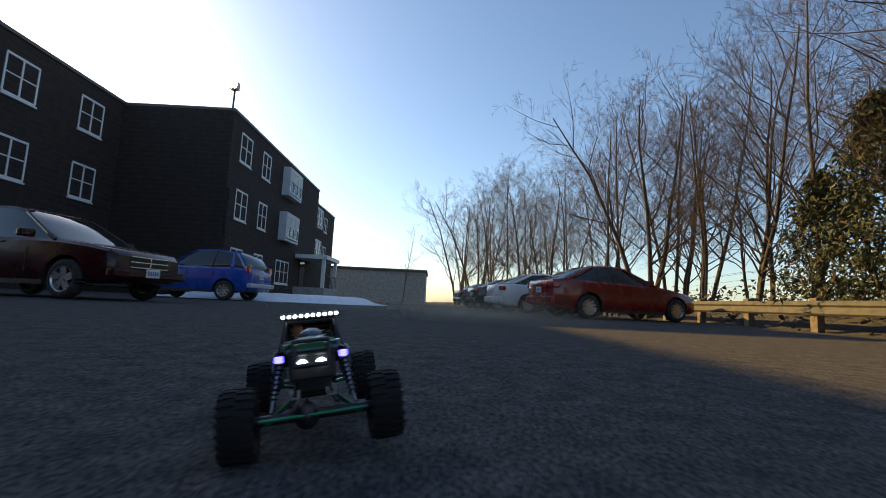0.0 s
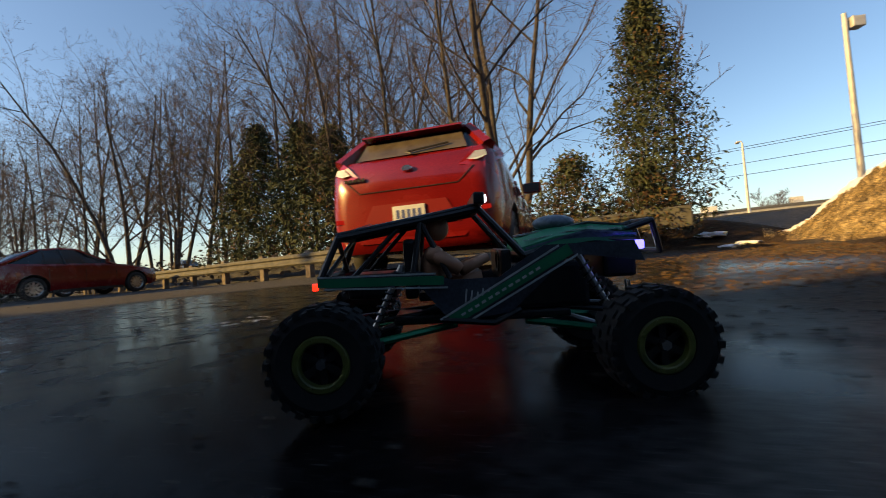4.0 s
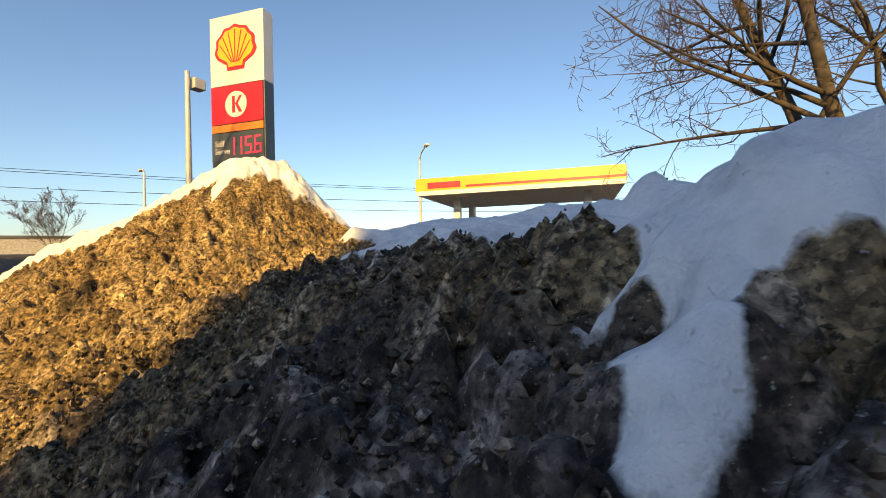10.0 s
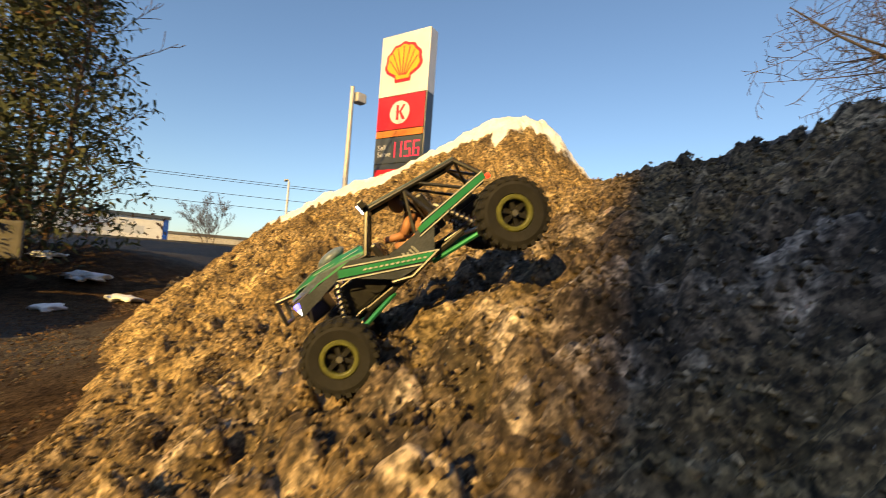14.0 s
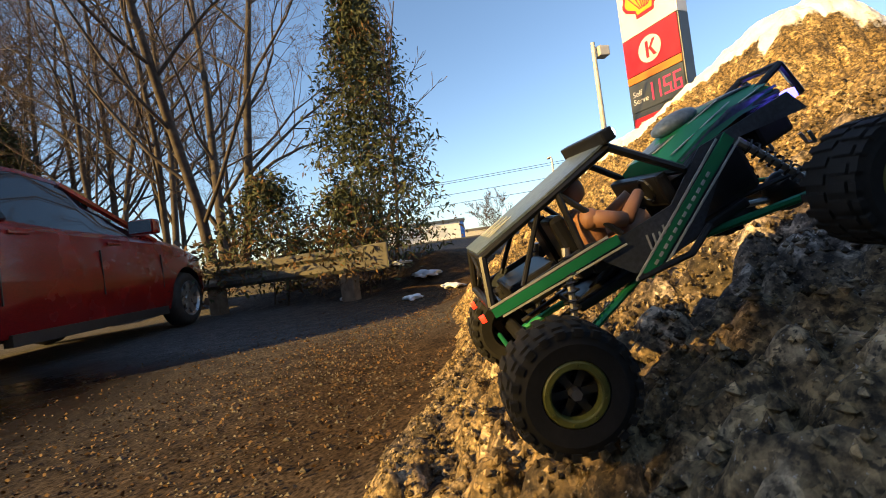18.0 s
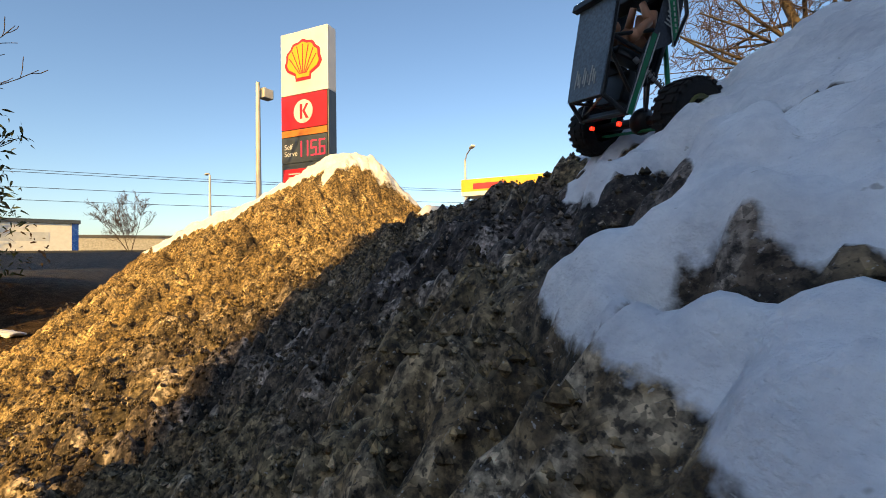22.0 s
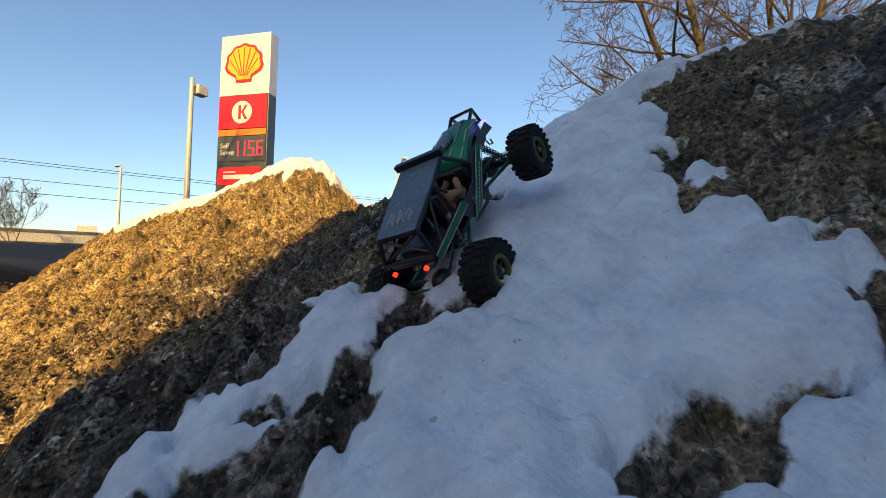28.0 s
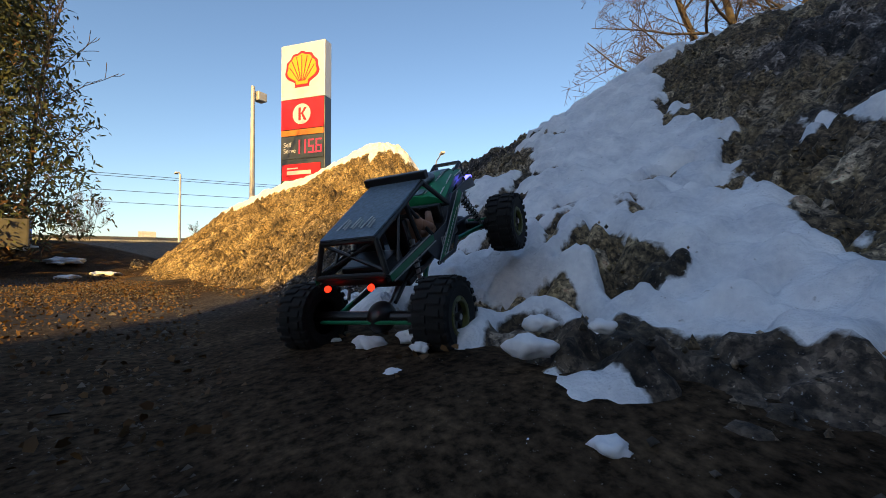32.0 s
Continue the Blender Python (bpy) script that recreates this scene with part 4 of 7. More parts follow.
def road_wheel(car, x, y, r, wide, spokes):
    """A wheel on the car's side x (outer face away from the middle); y along the car."""
    side = 1 if x > 0 else -1
    wh = new("wheel")
    wh.parent, wh.matrix_basis = car, pose(x, y, r, 0, 0, 0) @ Matrix.Diagonal((side, 1, 1, 1))
    prof = [(-wide, 0.60), (-wide, 0.86), (-wide * 0.9, 0.96), (-wide * 0.55, 1.0), (-wide * 0.45, 1.0), (-0.12 * wide, 0.96), (0.0, 0.87), (0.01, 0.66), (-0.02, 0.60)]
    n = 40
    bm = loft([[(px, r * pr * math.cos(2 * math.pi * k / n), r * pr * math.sin(2 * math.pi * k / n)) for px, pr in prof] for k in range(n)] + [], caps=False)
    bm.verts.ensure_lookup_table()
    m = len(prof)
    for i in range(m):
        bm.faces.new([bm.verts[(n - 1) * m + i], bm.verts[(n - 1) * m + (i + 1) % m], bm.verts[(i + 1) % m], bm.verts[i]])
    part("tyre", bm, M_TYRE, wh, shade=True)
    bm = bmesh.new()
    rim = [(-0.10, 0.60), (0.0, 0.66), (0.008, 0.64), (-0.015, 0.58), (-0.06, 0.56)]
    bm = loft([[(px, r * pr * math.cos(2 * math.pi * k / n), r * pr * math.sin(2 * math.pi * k / n)) for px, pr in rim] for k in range(n)], caps=False)
    bm.verts.ensure_lookup_table()
    m = len(rim)
    for i in range(m):
        bm.faces.new([bm.verts[(n - 1) * m + i], bm.verts[(n - 1) * m + (i + 1) % m], bm.verts[(i + 1) % m], bm.verts[i]])
    for k in range(spokes):
        turn = Matrix.Rotation(2 * math.pi * k / spokes, 4, "X")
        w0, w1 = 0.085 * r * 7 / spokes, 0.13 * r * 7 / spokes
        q = [bm.verts.new(turn @ Vector(p)) for p in ((-0.02, -w1, 0.10 * r), (-0.02, w1, 0.10 * r), (-0.012, w1, 0.60 * r), (-0.012, -w1, 0.60 * r), (-0.05, -w0, 0.10 * r), (-0.05, w0, 0.10 * r), (-0.045, w0, 0.60 * r), (-0.045, -w0, 0.60 * r))]
        for f in ((0, 1, 2, 3), (4, 7, 6, 5), (0, 3, 7, 4), (1, 5, 6, 2)):
            bm.faces.new([q[i] for i in f])
    tube(bm, (-0.06, 0, 0), (-0.012, 0, 0), 0.16 * r, 0.14 * r, 16)
    part("rim", bm, M_ALLOY, wh)
    part("brake_disc", tube(bmesh.new(), (-0.11, 0, 0), (-0.085, 0, 0), 0.5 * r, 0.5 * r, 24), M_BLACK, wh)


def car(name, m, label, colour, L=4.1, Wd=1.70, base=2.57, rear_over=0.72, tyre=0.30, lower=(), roof=(), glass_from=0.0, spokes=7, hatch=True, lamps="rear"):
    """lower: rows of (y, sill z, belt z, half width); roof: rows of (y, roof z, half width). y runs forward from the rear axle."""
    c = thing(name, m, label, "car")
    rings = []
    for y, z0, z1, hw in lower:
        h = z1 - z0
        shape = ((0.80, 0), (0.94, 0.03), (0.985, 0.20), (1.0, 0.48), (0.985, 0.72), (0.955, 0.92), (0.88, 1.0))
        right = [(hw * a, y, z0 + h * b) for a, b in shape]
        rings.append(right + [(-px, py, pz) for px, py, pz in reversed(right)])
    bm = loft(rings)
    # wheel arches: cut by boolean discs
    body = part("body", bm, colour, c, shade=True)
    cut = bmesh.new()
    for y in (0, base):
        for s in (-1, 1):
            tube(cut, (s * (Wd / 2 - 0.26), y, tyre * 1.02), (s * (Wd / 2 + 0.2), y, tyre * 1.02), tyre * 1.16, sides=32)
    cutter = new("arch_cutter", mesh_of("arch_cutter", cut, M_BLACK))
    body.data.materials.append(M_BLACK)
    mod = body.modifiers.new("arches", "BOOLEAN")
    mod.object, mod.operation, mod.solver = cutter, "DIFFERENCE", "EXACT"
    cutter.parent, cutter.matrix_basis = c, Matrix()
    bpy.context.view_layer.update()
    cooked = bpy.data.meshes.new_from_object(body.evaluated_get(bpy.context.evaluated_depsgraph_get()))
    body.modifiers.clear()
    body.data = cooked
    bpy.data.objects.remove(cutter)
    for p in body.data.polygons:
        p.use_smooth = True
    body.data.set_sharp_from_angle(angle=radians(32))
    # greenhouse: painted roof with glass sides
    belt = lambda y: np.interp(y, [r[0] for r in lower], [r[2] for r in lower])
    width = lambda y: np.interp(y, [r[0] for r in lower], [r[3] for r in lower])
    rings, caps = [], []
    for y, z, hw in roof:
        zb = belt(y) - 0.03
        wb = width(y) * 0.90
        t = max(z, zb + 0.01)
        right = [(wb, y, zb), (lerp(wb, hw, 0.5) + 0.012, y, lerp(zb, t, 0.5)), (hw, y, t - 0.05 * min(1, (t - zb) / 0.3)), (hw * 0.80, y, t)]
        rings.append(right + [(-px, py, pz) for px, py, pz in reversed(right)])
        right = [(hw + 0.006, y, t - 0.055 * min(1, (t - zb) / 0.3)), (hw * 0.97, y, t - 0.015), (hw * 0.78, y, t + 0.008)]
        caps.append(right + [(-px, py, pz) for px, py, pz in reversed(right)])
    gh = part("greenhouse_glass", loft(rings), M_AUTOGLASS, c, "dark reflective car windows", shade=True)
    gh.data.set_sharp_from_angle(angle=radians(30))
    k0, k1 = [i for i, r in enumerate(roof) if r[1] > max(q[1] for q in roof) - 0.11][0], [i for i, r in enumerate(roof) if r[1] > max(q[1] for q in roof) - 0.11][-1]
    top = part("roof", loft(caps[k0:k1 + 1]), colour, c, shade=True)
    top.data.set_sharp_from_angle(angle=radians(35))
    # pillars
    ys = [r[0] for r in roof]
    zt = lambda y: np.interp(y, ys, [r[1] for r in roof])
    wt = lambda y: np.interp(y, ys, [r[2] for r in roof])
    front, rear = roof[k1], roof[k0]
    for s in (-1, 1):
        for y0, y1, r in ((ys[-1], front[0], 0.035), (ys[0], rear[0], 0.07 if hatch else 0.05), (lerp(rear[0], front[0], 0.5) + 0.05, lerp(rear[0], front[0], 0.5), 0.035), (lerp(rear[0], front[0], 0.06), lerp(rear[0], front[0], 0.10), 0.06 if hatch else 0.03)):
            a = Vector((s * width(y0) * 0.895, y0, belt(y0) - 0.02))
            b = Vector((s * (wt(y1) - 0.005), y1, zt(y1) - 0.045))
            part("pillar", tube(bmesh.new(), a, b, r, r * 0.85, 6), colour if r > 0.034 and y0 in (ys[-1], ys[0]) or hatch and r > 0.05 else M_BLACK, c)
    for x in (-1, 1):
        for y in (0, base):
            road_wheel(c, x * (Wd / 2 - 0.02), y, tyre, 0.19, spokes)
    # mirrors, handles, seams
    for s in (-1, 1):
        ym = ys[-1] - 0.42
        mir = part("mirror", boxed(-0.12, 0.12, -0.06, 0.06, -0.07, 0.07, bevel=0.03), colour, c, at=pose(s * (Wd / 2 + 0.08), ym, belt(ym) + 0.06))
        part("mirror_glass", boxed(-0.10, 0.10, -0.066, -0.061, -0.055, 0.055), M_CHROME, mir)
        for y in (0.55, 1.45):
            z = belt(y) - 0.10
            part("door_handle", boxed(-0.012, 0.016, -0.08, 0.08, -0.014, 0.014, bevel=0.008), colour, c, at=pose(s * (width(y) * 0.965), y, z))
        for y in (0.36, 1.25, 2.08):
            z0, z1 = 0.33, belt(y) - 0.05
            x = width(y) * 1.0
            part("door_seam", boxed(x - 0.012, x + 0.0015, y - 0.004, y + 0.004, z0 + 0.12, z1 - 0.12), M_BLACK, c, at=Matrix.Diagonal((s, 1, 1, 1)))
        part("sill_trim", boxed(Wd / 2 * 0.9, Wd / 2 * 0.972, 0.42, base - 0.42, lower[len(lower) // 2][1] - 0.02, lower[len(lower) // 2][1] + 0.06), M_BLACK, c, at=Matrix.Diagonal((s, 1, 1, 1)))
    return c, belt, width


def plate(c, y, z, tilt, ways):
    p = part("number_plate", boxed(-0.15, 0.15, -0.006, 0.006, -0.076, 0.076, bevel=0.004), M_PLATE, c, at=pose(0, y, z, tilt, 0, 0))
    for k in range(5):
        part("plate_bar", boxed(-0.115 + k * 0.05, -0.085 + k * 0.05, ways * 0.0065, ways * 0.0078, -0.035, 0.04), M_PLATEINK, p)


HATCH_LOWER = ((-0.75, 0.40, 0.80, 0.60), (-0.73, 0.32, 0.93, 0.70), (-0.67, 0.26, 1.06, 0.765), (-0.58, 0.24, 1.13, 0.80), (-0.40, 0.23, 1.13, 0.832), (0.0, 0.22, 1.08, 0.85), (0.9, 0.20, 1.00, 0.85), (1.8, 0.20, 0.965, 0.85), (2.2, 0.20, 0.95, 0.85),
               (2.57, 0.20, 0.90, 0.85), (2.95, 0.21, 0.82, 0.80), (3.22, 0.24, 0.72, 0.68), (3.34, 0.30, 0.60, 0.50))
HATCH_ROOF = ((-0.575, 1.13, 0.56), (-0.46, 1.30, 0.53), (-0.34, 1.405, 0.52), (0.2, 1.465, 0.56), (0.9, 1.475, 0.57), (1.25, 1.44, 0.575), (1.6, 1.26, 0.60), (2.15, 0.97, 0.66))
hatch, _, _ = car("hatchback", pose(4.255, -1.274, 0, 0, 0, -70.3), "bright red five-door hatchback parked nose to the guard rail", P_RED, lower=HATCH_LOWER, roof=HATCH_ROOF)


def hatch_details(c):
    # tailgate glass, spoiler, wiper, lamps, bumper recess, plate, badge
    bm = loft([[(-0.53, -0.592, 1.135), (0.53, -0.592, 1.135), (0.53, -0.575, 1.145), (-0.53, -0.575, 1.145)], [(-0.47, -0.478, 1.305), (0.47, -0.478, 1.305), (0.47, -0.46, 1.312), (-0.47, -0.46, 1.312)]])
    part("rear_window", bm, material("dusty_rear_glass", (0.07, 0.055, 0.04), 0.25, second=(0.11, 0.09, 0.065), scale=6, spec=0.6), c)
    bm = prism([(-0.26, 1.425), (-0.42, 1.405), (-0.545, 1.368), (-0.55, 1.352), (-0.44, 1.335), (-0.28, 1.37)], -0.49, 0.49, m=Matrix(((0, 1, 0, 0), (1, 0, 0, 0), (0, 0, 1, 0), (0, 0, 0, 1))))
    part("spoiler", bm, P_RED, c)
    part("wiper", tubes([(0.02, -0.62, 1.135), (-0.04, -0.605, 1.16), (0.36, -0.575, 1.20)], 0.010, 6), M_BLACK, c)
    for s in (-1, 1):
        flip = Matrix.Diagonal((s, 1, 1, 1))
        shell = [(0.47, -0.735, 0.955), (0.58, -0.695, 1.07), (0.66, -0.625, 1.125), (0.735, -0.50, 1.145), (0.80, -0.34, 1.12), (0.825, -0.36, 1.05), (0.795, -0.55, 0.985), (0.69, -0.715, 0.905)]
        mid = Vector((0.70, -0.672, 1.04))
        bm = bmesh.new()
        vs = [bm.verts.new(flip @ Vector(p)) for p in shell]
        v0 = bm.verts.new(flip @ mid)
        for a, b in zip(vs, vs[1:] + vs[:1]):
            bm.faces.new((a, b, v0))
        bmesh.ops.recalc_face_normals(bm, faces=bm.faces)
        lampo = part("tail_lamp", bm, M_REDLAMP, c, "red wrap-round tail lamp", shade=False)
        bm = bmesh.new()
        vs = [bm.verts.new(flip @ Vector(p)) for p in ((0.55, -0.733, 0.985), (0.62, -0.705, 1.055), (0.70, -0.679, 1.06), (0.715, -0.688, 1.01), (0.63, -0.728, 0.975))]
        bm.faces.new(vs if s < 0 else vs[::-1])
        part("reverse_lens", bm, M_CLEARLAMP, lampo)
        part("reflector", boxed(0.55, 0.72, -0.742, -0.715, 0.545, 0.585), M_REDLAMP, c, at=flip)
        part("headlamp", boxed(0.42, 0.70, 3.0, 3.12, 0.62, 0.74, bevel=0.03), M_CLEARLAMP, c, at=flip)
    part("tailgate_seam", tubes([(-0.60, -0.735, 0.93), (-0.46, -0.752, 0.80), (0.46, -0.752, 0.80), (0.60, -0.735, 0.93)], 0.005, 5), M_BLACK, c)
    bm = prism([(-0.34, 0.68), (0.34, 0.68), (0.46, 0.47), (-0.46, 0.47)], -0.757, -0.735)
    part("plate_recess", bm, material("recess_red", (0.20, 0.01, 0.01), 0.35), c)
    plate(c, -0.768, 0.575, 0, -1)
    bm = prism([(-0.56, 0.42), (0.56, 0.42), (0.48, 0.34), (-0.48, 0.34)], -0.745, -0.70)
    part("lower_valance", bm, P_RED, c)
    bm = bmesh.new()
    bmesh.ops.create_cone(bm, cap_ends=True, segments=28, radius1=0.05, radius2=0.042, depth=0.012, matrix=Matrix.Translation((0, -0.738, 0.985)) @ Matrix.Rotation(radians(80), 4, "X") @ Matrix.Diagonal((1, 0.62, 1, 1)))
    part("badge", bm, M_CHROME, c, "oval chrome badge")
    for k in range(5):
        part("letter_bar", boxed(-0.60 + k * 0.042, -0.57 + k * 0.042, -0.752, -0.735, 0.915, 0.942), M_CHROME, c)
    for x, y, z, r in ((0.853, -0.20, 0.80, 0.035), (0.846, -0.28, 0.98, 0.02), (0.852, -0.38, 0.66, 0.03)):
        bm = bmesh.new()
        bmesh.ops.create_icosphere(bm, subdivisions=1, radius=r, matrix=Matrix.Translation((x, y, z)) @ Matrix.Diagonal((0.06, 0.7, 1.2, 1)))
        part("stuck_leaf", bm, M_ORANGE, c)


hatch_details(hatch)
SEDAN_LOWER = ((-1.02, 0.45, 0.86, 0.62), (-0.95, 0.30, 0.98, 0.76), (-0.6, 0.24, 1.02, 0.86), (0.0, 0.22, 1.0, 0.89), (0.9, 0.20, 0.98, 0.90), (1.9, 0.20, 0.94, 0.90), (2.4, 0.20, 0.90, 0.90), (2.7, 0.20, 0.85, 0.88), (3.2, 0.22, 0.76, 0.82), (3.5, 0.28, 0.64, 0.62))
SEDAN_ROOF = ((-0.62, 1.03, 0.62), (-0.2, 1.26, 0.60), (0.25, 1.41, 0.58), (0.8, 1.45, 0.58), (1.2, 1.42, 0.58), (1.6, 1.22, 0.61), (2.15, 0.95, 0.66))


def sedan(m, label, colour, lamp_colour=M_REDLAMP):
    c, _, _ = car("sedan", m, label, colour, L=4.5, Wd=1.8, base=2.69, tyre=0.32, lower=SEDAN_LOWER, roof=SEDAN_ROOF, hatch=False, spokes=10)
    for s in (-1, 1):
        part("tail_lamp", boxed(0.48, 0.80, -1.0, -0.80, 0.76, 0.92, bevel=0.04), lamp_colour, c, at=Matrix.Diagonal((s, 1, 1, 1)))
        part("headlamp", boxed(0.44, 0.74, 3.22, 3.40, 0.62, 0.74, bevel=0.04), M_CLEARLAMP, c, at=Matrix.Diagonal((s, 1, 1, 1)))
    plate(c, -1.02, 0.72, 0, -1)
    part("rear_bumper", boxed(-0.78, 0.78, -1.06, -0.92, 0.34, 0.56, bevel=0.05), colour, c)
    return c


sedan(pose(3.75, 12.55, 0, 0, 0, -77), "red saloon car parked nose to the rail", P_RED)
sedan(pose(3.0, 16.6, 0, 0, 0, -77), "white saloon car with dust on it", P_WHITE)
sedan(pose(2.6, 21.0, 0, 0, 0, -77), "dark saloon car parked in the row", P_DARK)
sedan(pose(2.2, 26.0, 0, 0, 0, -77), "dark saloon car far down the row", P_DARK)

SUV_LOWER = ((-0.95, 0.42, 0.95, 0.74), (-0.88, 0.32, 1.05, 0.84), (-0.4, 0.28, 1.08, 0.90), (0.9, 0.26, 1.08, 0.915), (2.2, 0.26, 1.06, 0.915), (2.7, 0.27, 1.04, 0.91), (3.2, 0.30, 0.98, 0.87), (3.62, 0.34, 0.90, 0.80), (3.74, 0.42, 0.80, 0.70))
SUV_ROOF = ((-0.90, 1.08, 0.70), (-0.70, 1.48, 0.66), (-0.5, 1.62, 0.65), (0.4, 1.69, 0.65), (1.2, 1.68, 0.65), (1.6, 1.60, 0.65), (2.0, 1.38, 0.68), (2.55, 1.06, 0.74))


def suv(m, label, colour):
    c, _, _ = car("crossover", m, label, colour, L=4.9, Wd=1.83, base=2.89, tyre=0.35, lower=SUV_LOWER, roof=SUV_ROOF, spokes=5)
    for s in (-1, 1):
        part("headlamp", boxed(0.52, 0.76, 3.46, 3.64, 0.74, 0.86, bevel=0.05), M_DIMLAMP, c, at=Matrix.Diagonal((s, 1, 1, 1)))
        part("fog_lamp", boxed(0.56, 0.66, 3.68, 3.74, 0.46, 0.53, bevel=0.02), M_DIMLAMP, c, at=Matrix.Diagonal((s, 1, 1, 1)))
        part("tail_lamp", boxed(0.70, 0.86, -0.92, -0.80, 0.95, 1.25, bevel=0.03), M_REDLAMP, c, at=Matrix.Diagonal((s, 1, 1, 1)))
    part("grille", boxed(-0.42, 0.42, 3.66, 3.755, 0.60, 0.82, bevel=0.03), M_BLACK, c)
    for z in (0.615, 0.71, 0.805):
        part("grille_bar", boxed(-0.42, 0.42, 3.745, 3.765, z - 0.008, z + 0.008), M_CHROME, c)
    part("grille_post", boxed(-0.012, 0.012, 3.745, 3.767, 0.61, 0.81), M_CHROME, c)
    part("bumper", boxed(-0.80, 0.80, 3.66, 3.83, 0.40, 0.58, bevel=0.05), colour, c)
    plate(c, 3.84, 0.52, 0, 1)
    return c


suv(pose(-9.1, 9.35, 0, 0, 0, -102), "dark maroon crossover with a chrome cross grille", P_MAROON)
PT_LOWER = ((-0.78, 0.42, 0.92, 0.66), (-0.70, 0.30, 1.0, 0.78), (-0.3, 0.26, 1.04, 0.83), (0.9, 0.25, 1.04, 0.85), (1.9, 0.25, 1.04, 0.84), (2.3, 0.26, 1.0, 0.80), (2.9, 0.28, 0.94, 0.70), (3.25, 0.34, 0.82, 0.55))
PT_ROOF = ((-0.66, 1.04, 0.66), (-0.50, 1.36, 0.62), (-0.28, 1.52, 0.60), (0.5, 1.60, 0.60), (1.1, 1.58, 0.60), (1.5, 1.40, 0.62), (2.0, 1.06, 0.66))


def wagon(m, label, colour):
    c, _, _ = car("retro_wagon", m, label, colour, Wd=1.70, base=2.62, tyre=0.31, lower=PT_LOWER, roof=PT_ROOF, spokes=8)
    for s in (-1, 1):
        part("tail_lamp", boxed(0.60, 0.76, -0.76, -0.62, 0.86, 1.12, bevel=0.05), M_REDLAMP, c, at=Matrix.Diagonal((s, 1, 1, 1)))
    part("rear_bumper", boxed(-0.76, 0.76, -0.88, -0.70, 0.42, 0.56, bevel=0.04), M_PANEL, c)
    plate(c, -0.79, 0.78, 0, -1)
    return c


wagon(pose(-6.55, 14.9, 0, 0, 0, 84), "cobalt blue retro hatchback wagon beside a snow strip", P_BLUE)
wagon(pose(-13.2, 6.4, 0, 0, 0, -96), "blue parked wagon near the apartment wall", P_BLUE)

PASSING_VAN = suv(pose(25.6, 95, 1.08, 0, 0, 180), "black minivan driving along the road", P_BLACK)
PASSING_SALOON = sedan(pose(46, -120, 1.4, 0, 0, 0), "black saloon car driving along the road", P_BLACK)


# ---- the radio-controlled rock crawler: y forward, x to its right ----
R_BODY = material("rc_dark_panel", (0.035, 0.042, 0.055), 0.4, second=(0.055, 0.065, 0.085), scale=25, fine=300, rough_var=0.1)
R_ROOF = material("rc_slate_blue_panel", (0.10, 0.14, 0.18), 0.35, second=(0.14, 0.18, 0.22), scale=18, fine=200, rough_var=0.1)
R_GREEN = material("rc_green_stripe", (0.015, 0.17, 0.075), 0.4, second=(0.02, 0.21, 0.09), scale=30, rough_var=0.1)
R_WHITE = material("rc_white_pinstripe", (0.50, 0.52, 0.50), 0.45, second=(0.36, 0.38, 0.36), scale=80)
R_TUBE = material("rc_black_tube", (0.010, 0.010, 0.011), 0.35, second=(0.02, 0.02, 0.02), scale=60)
R_TYRE = material("rc_tyre", (0.006, 0.006, 0.006), 0.85, second=(0.014, 0.013, 0.0125), scale=35, fine=200, spread=(0.45, 0.8))
R_RING = material("rc_lime_beadlock", (0.115, 0.12, 0.022), 0.5, second=(0.06, 0.066, 0.018), scale=60, rough_var=0.1)
R_STEEL = material("rc_steel", (0.45, 0.45, 0.44), 0.35, metal=0.9, second=(0.3, 0.3, 0.3), scale=60)
R_LINK = material("rc_green_link", (0.02, 0.20, 0.09), 0.35, metal=0.4)
R_SKIN = material("doll_plastic", (0.36, 0.17, 0.09), 0.5, second=(0.42, 0.21, 0.12), scale=30)
R_LEDW = material("led_white", (0.9, 0.9, 0.9), 0.3, emit=(0.9, 0.95, 1.0), power=3.0)
R_LEDB = material("led_blue", (0.1, 0.1, 0.9), 0.3, emit=(0.12, 0.10, 1.0), power=3.0)
R_LEDR = material("led_red", (0.8, 0.05, 0.02), 0.3, emit=(1.0, 0.02, 0.005), power=1.6)
R_BASE, R_TRACK, R_R, R_W = 0.1575, 0.110, 0.0535, 0.047


def ring_of(prof, n, bm=None):
    """A lathe about x from rows of (x, radius)."""
    bm = bm or bmesh.new()
    rows = [[bm.verts.new((px, pr * math.cos(2 * math.pi * k / n), pr * math.sin(2 * math.pi * k / n))) for px, pr in prof] for k in range(n)]
    for a, b in zip(rows, rows[1:] + rows[:1]):
        for i in range(len(prof) - 1):
            bm.faces.new((a[i], a[i + 1], b[i + 1], b[i]))
    bmesh.ops.recalc_face_normals(bm, faces=bm.faces)
    return bm


def rc_lugs():
    """Tread and shoulder blocks of a crawler tyre, for its two halves."""
    w, r = R_W / 2, R_R
    return [[mesh_of("lug", boxed(*sorted((n * w * 0.05, n * w * 0.74)), -0.0042, 0.0042, r * 0.955, r * 1.008), R_TYRE),
             mesh_of("lug", boxed(*sorted((n * w * 0.80, n * w * 1.06)), -0.0036, 0.0036, r * 0.86, r * 0.975), R_TYRE)] for n in (-1, 1)]


RC_LUGS = rc_lugs()


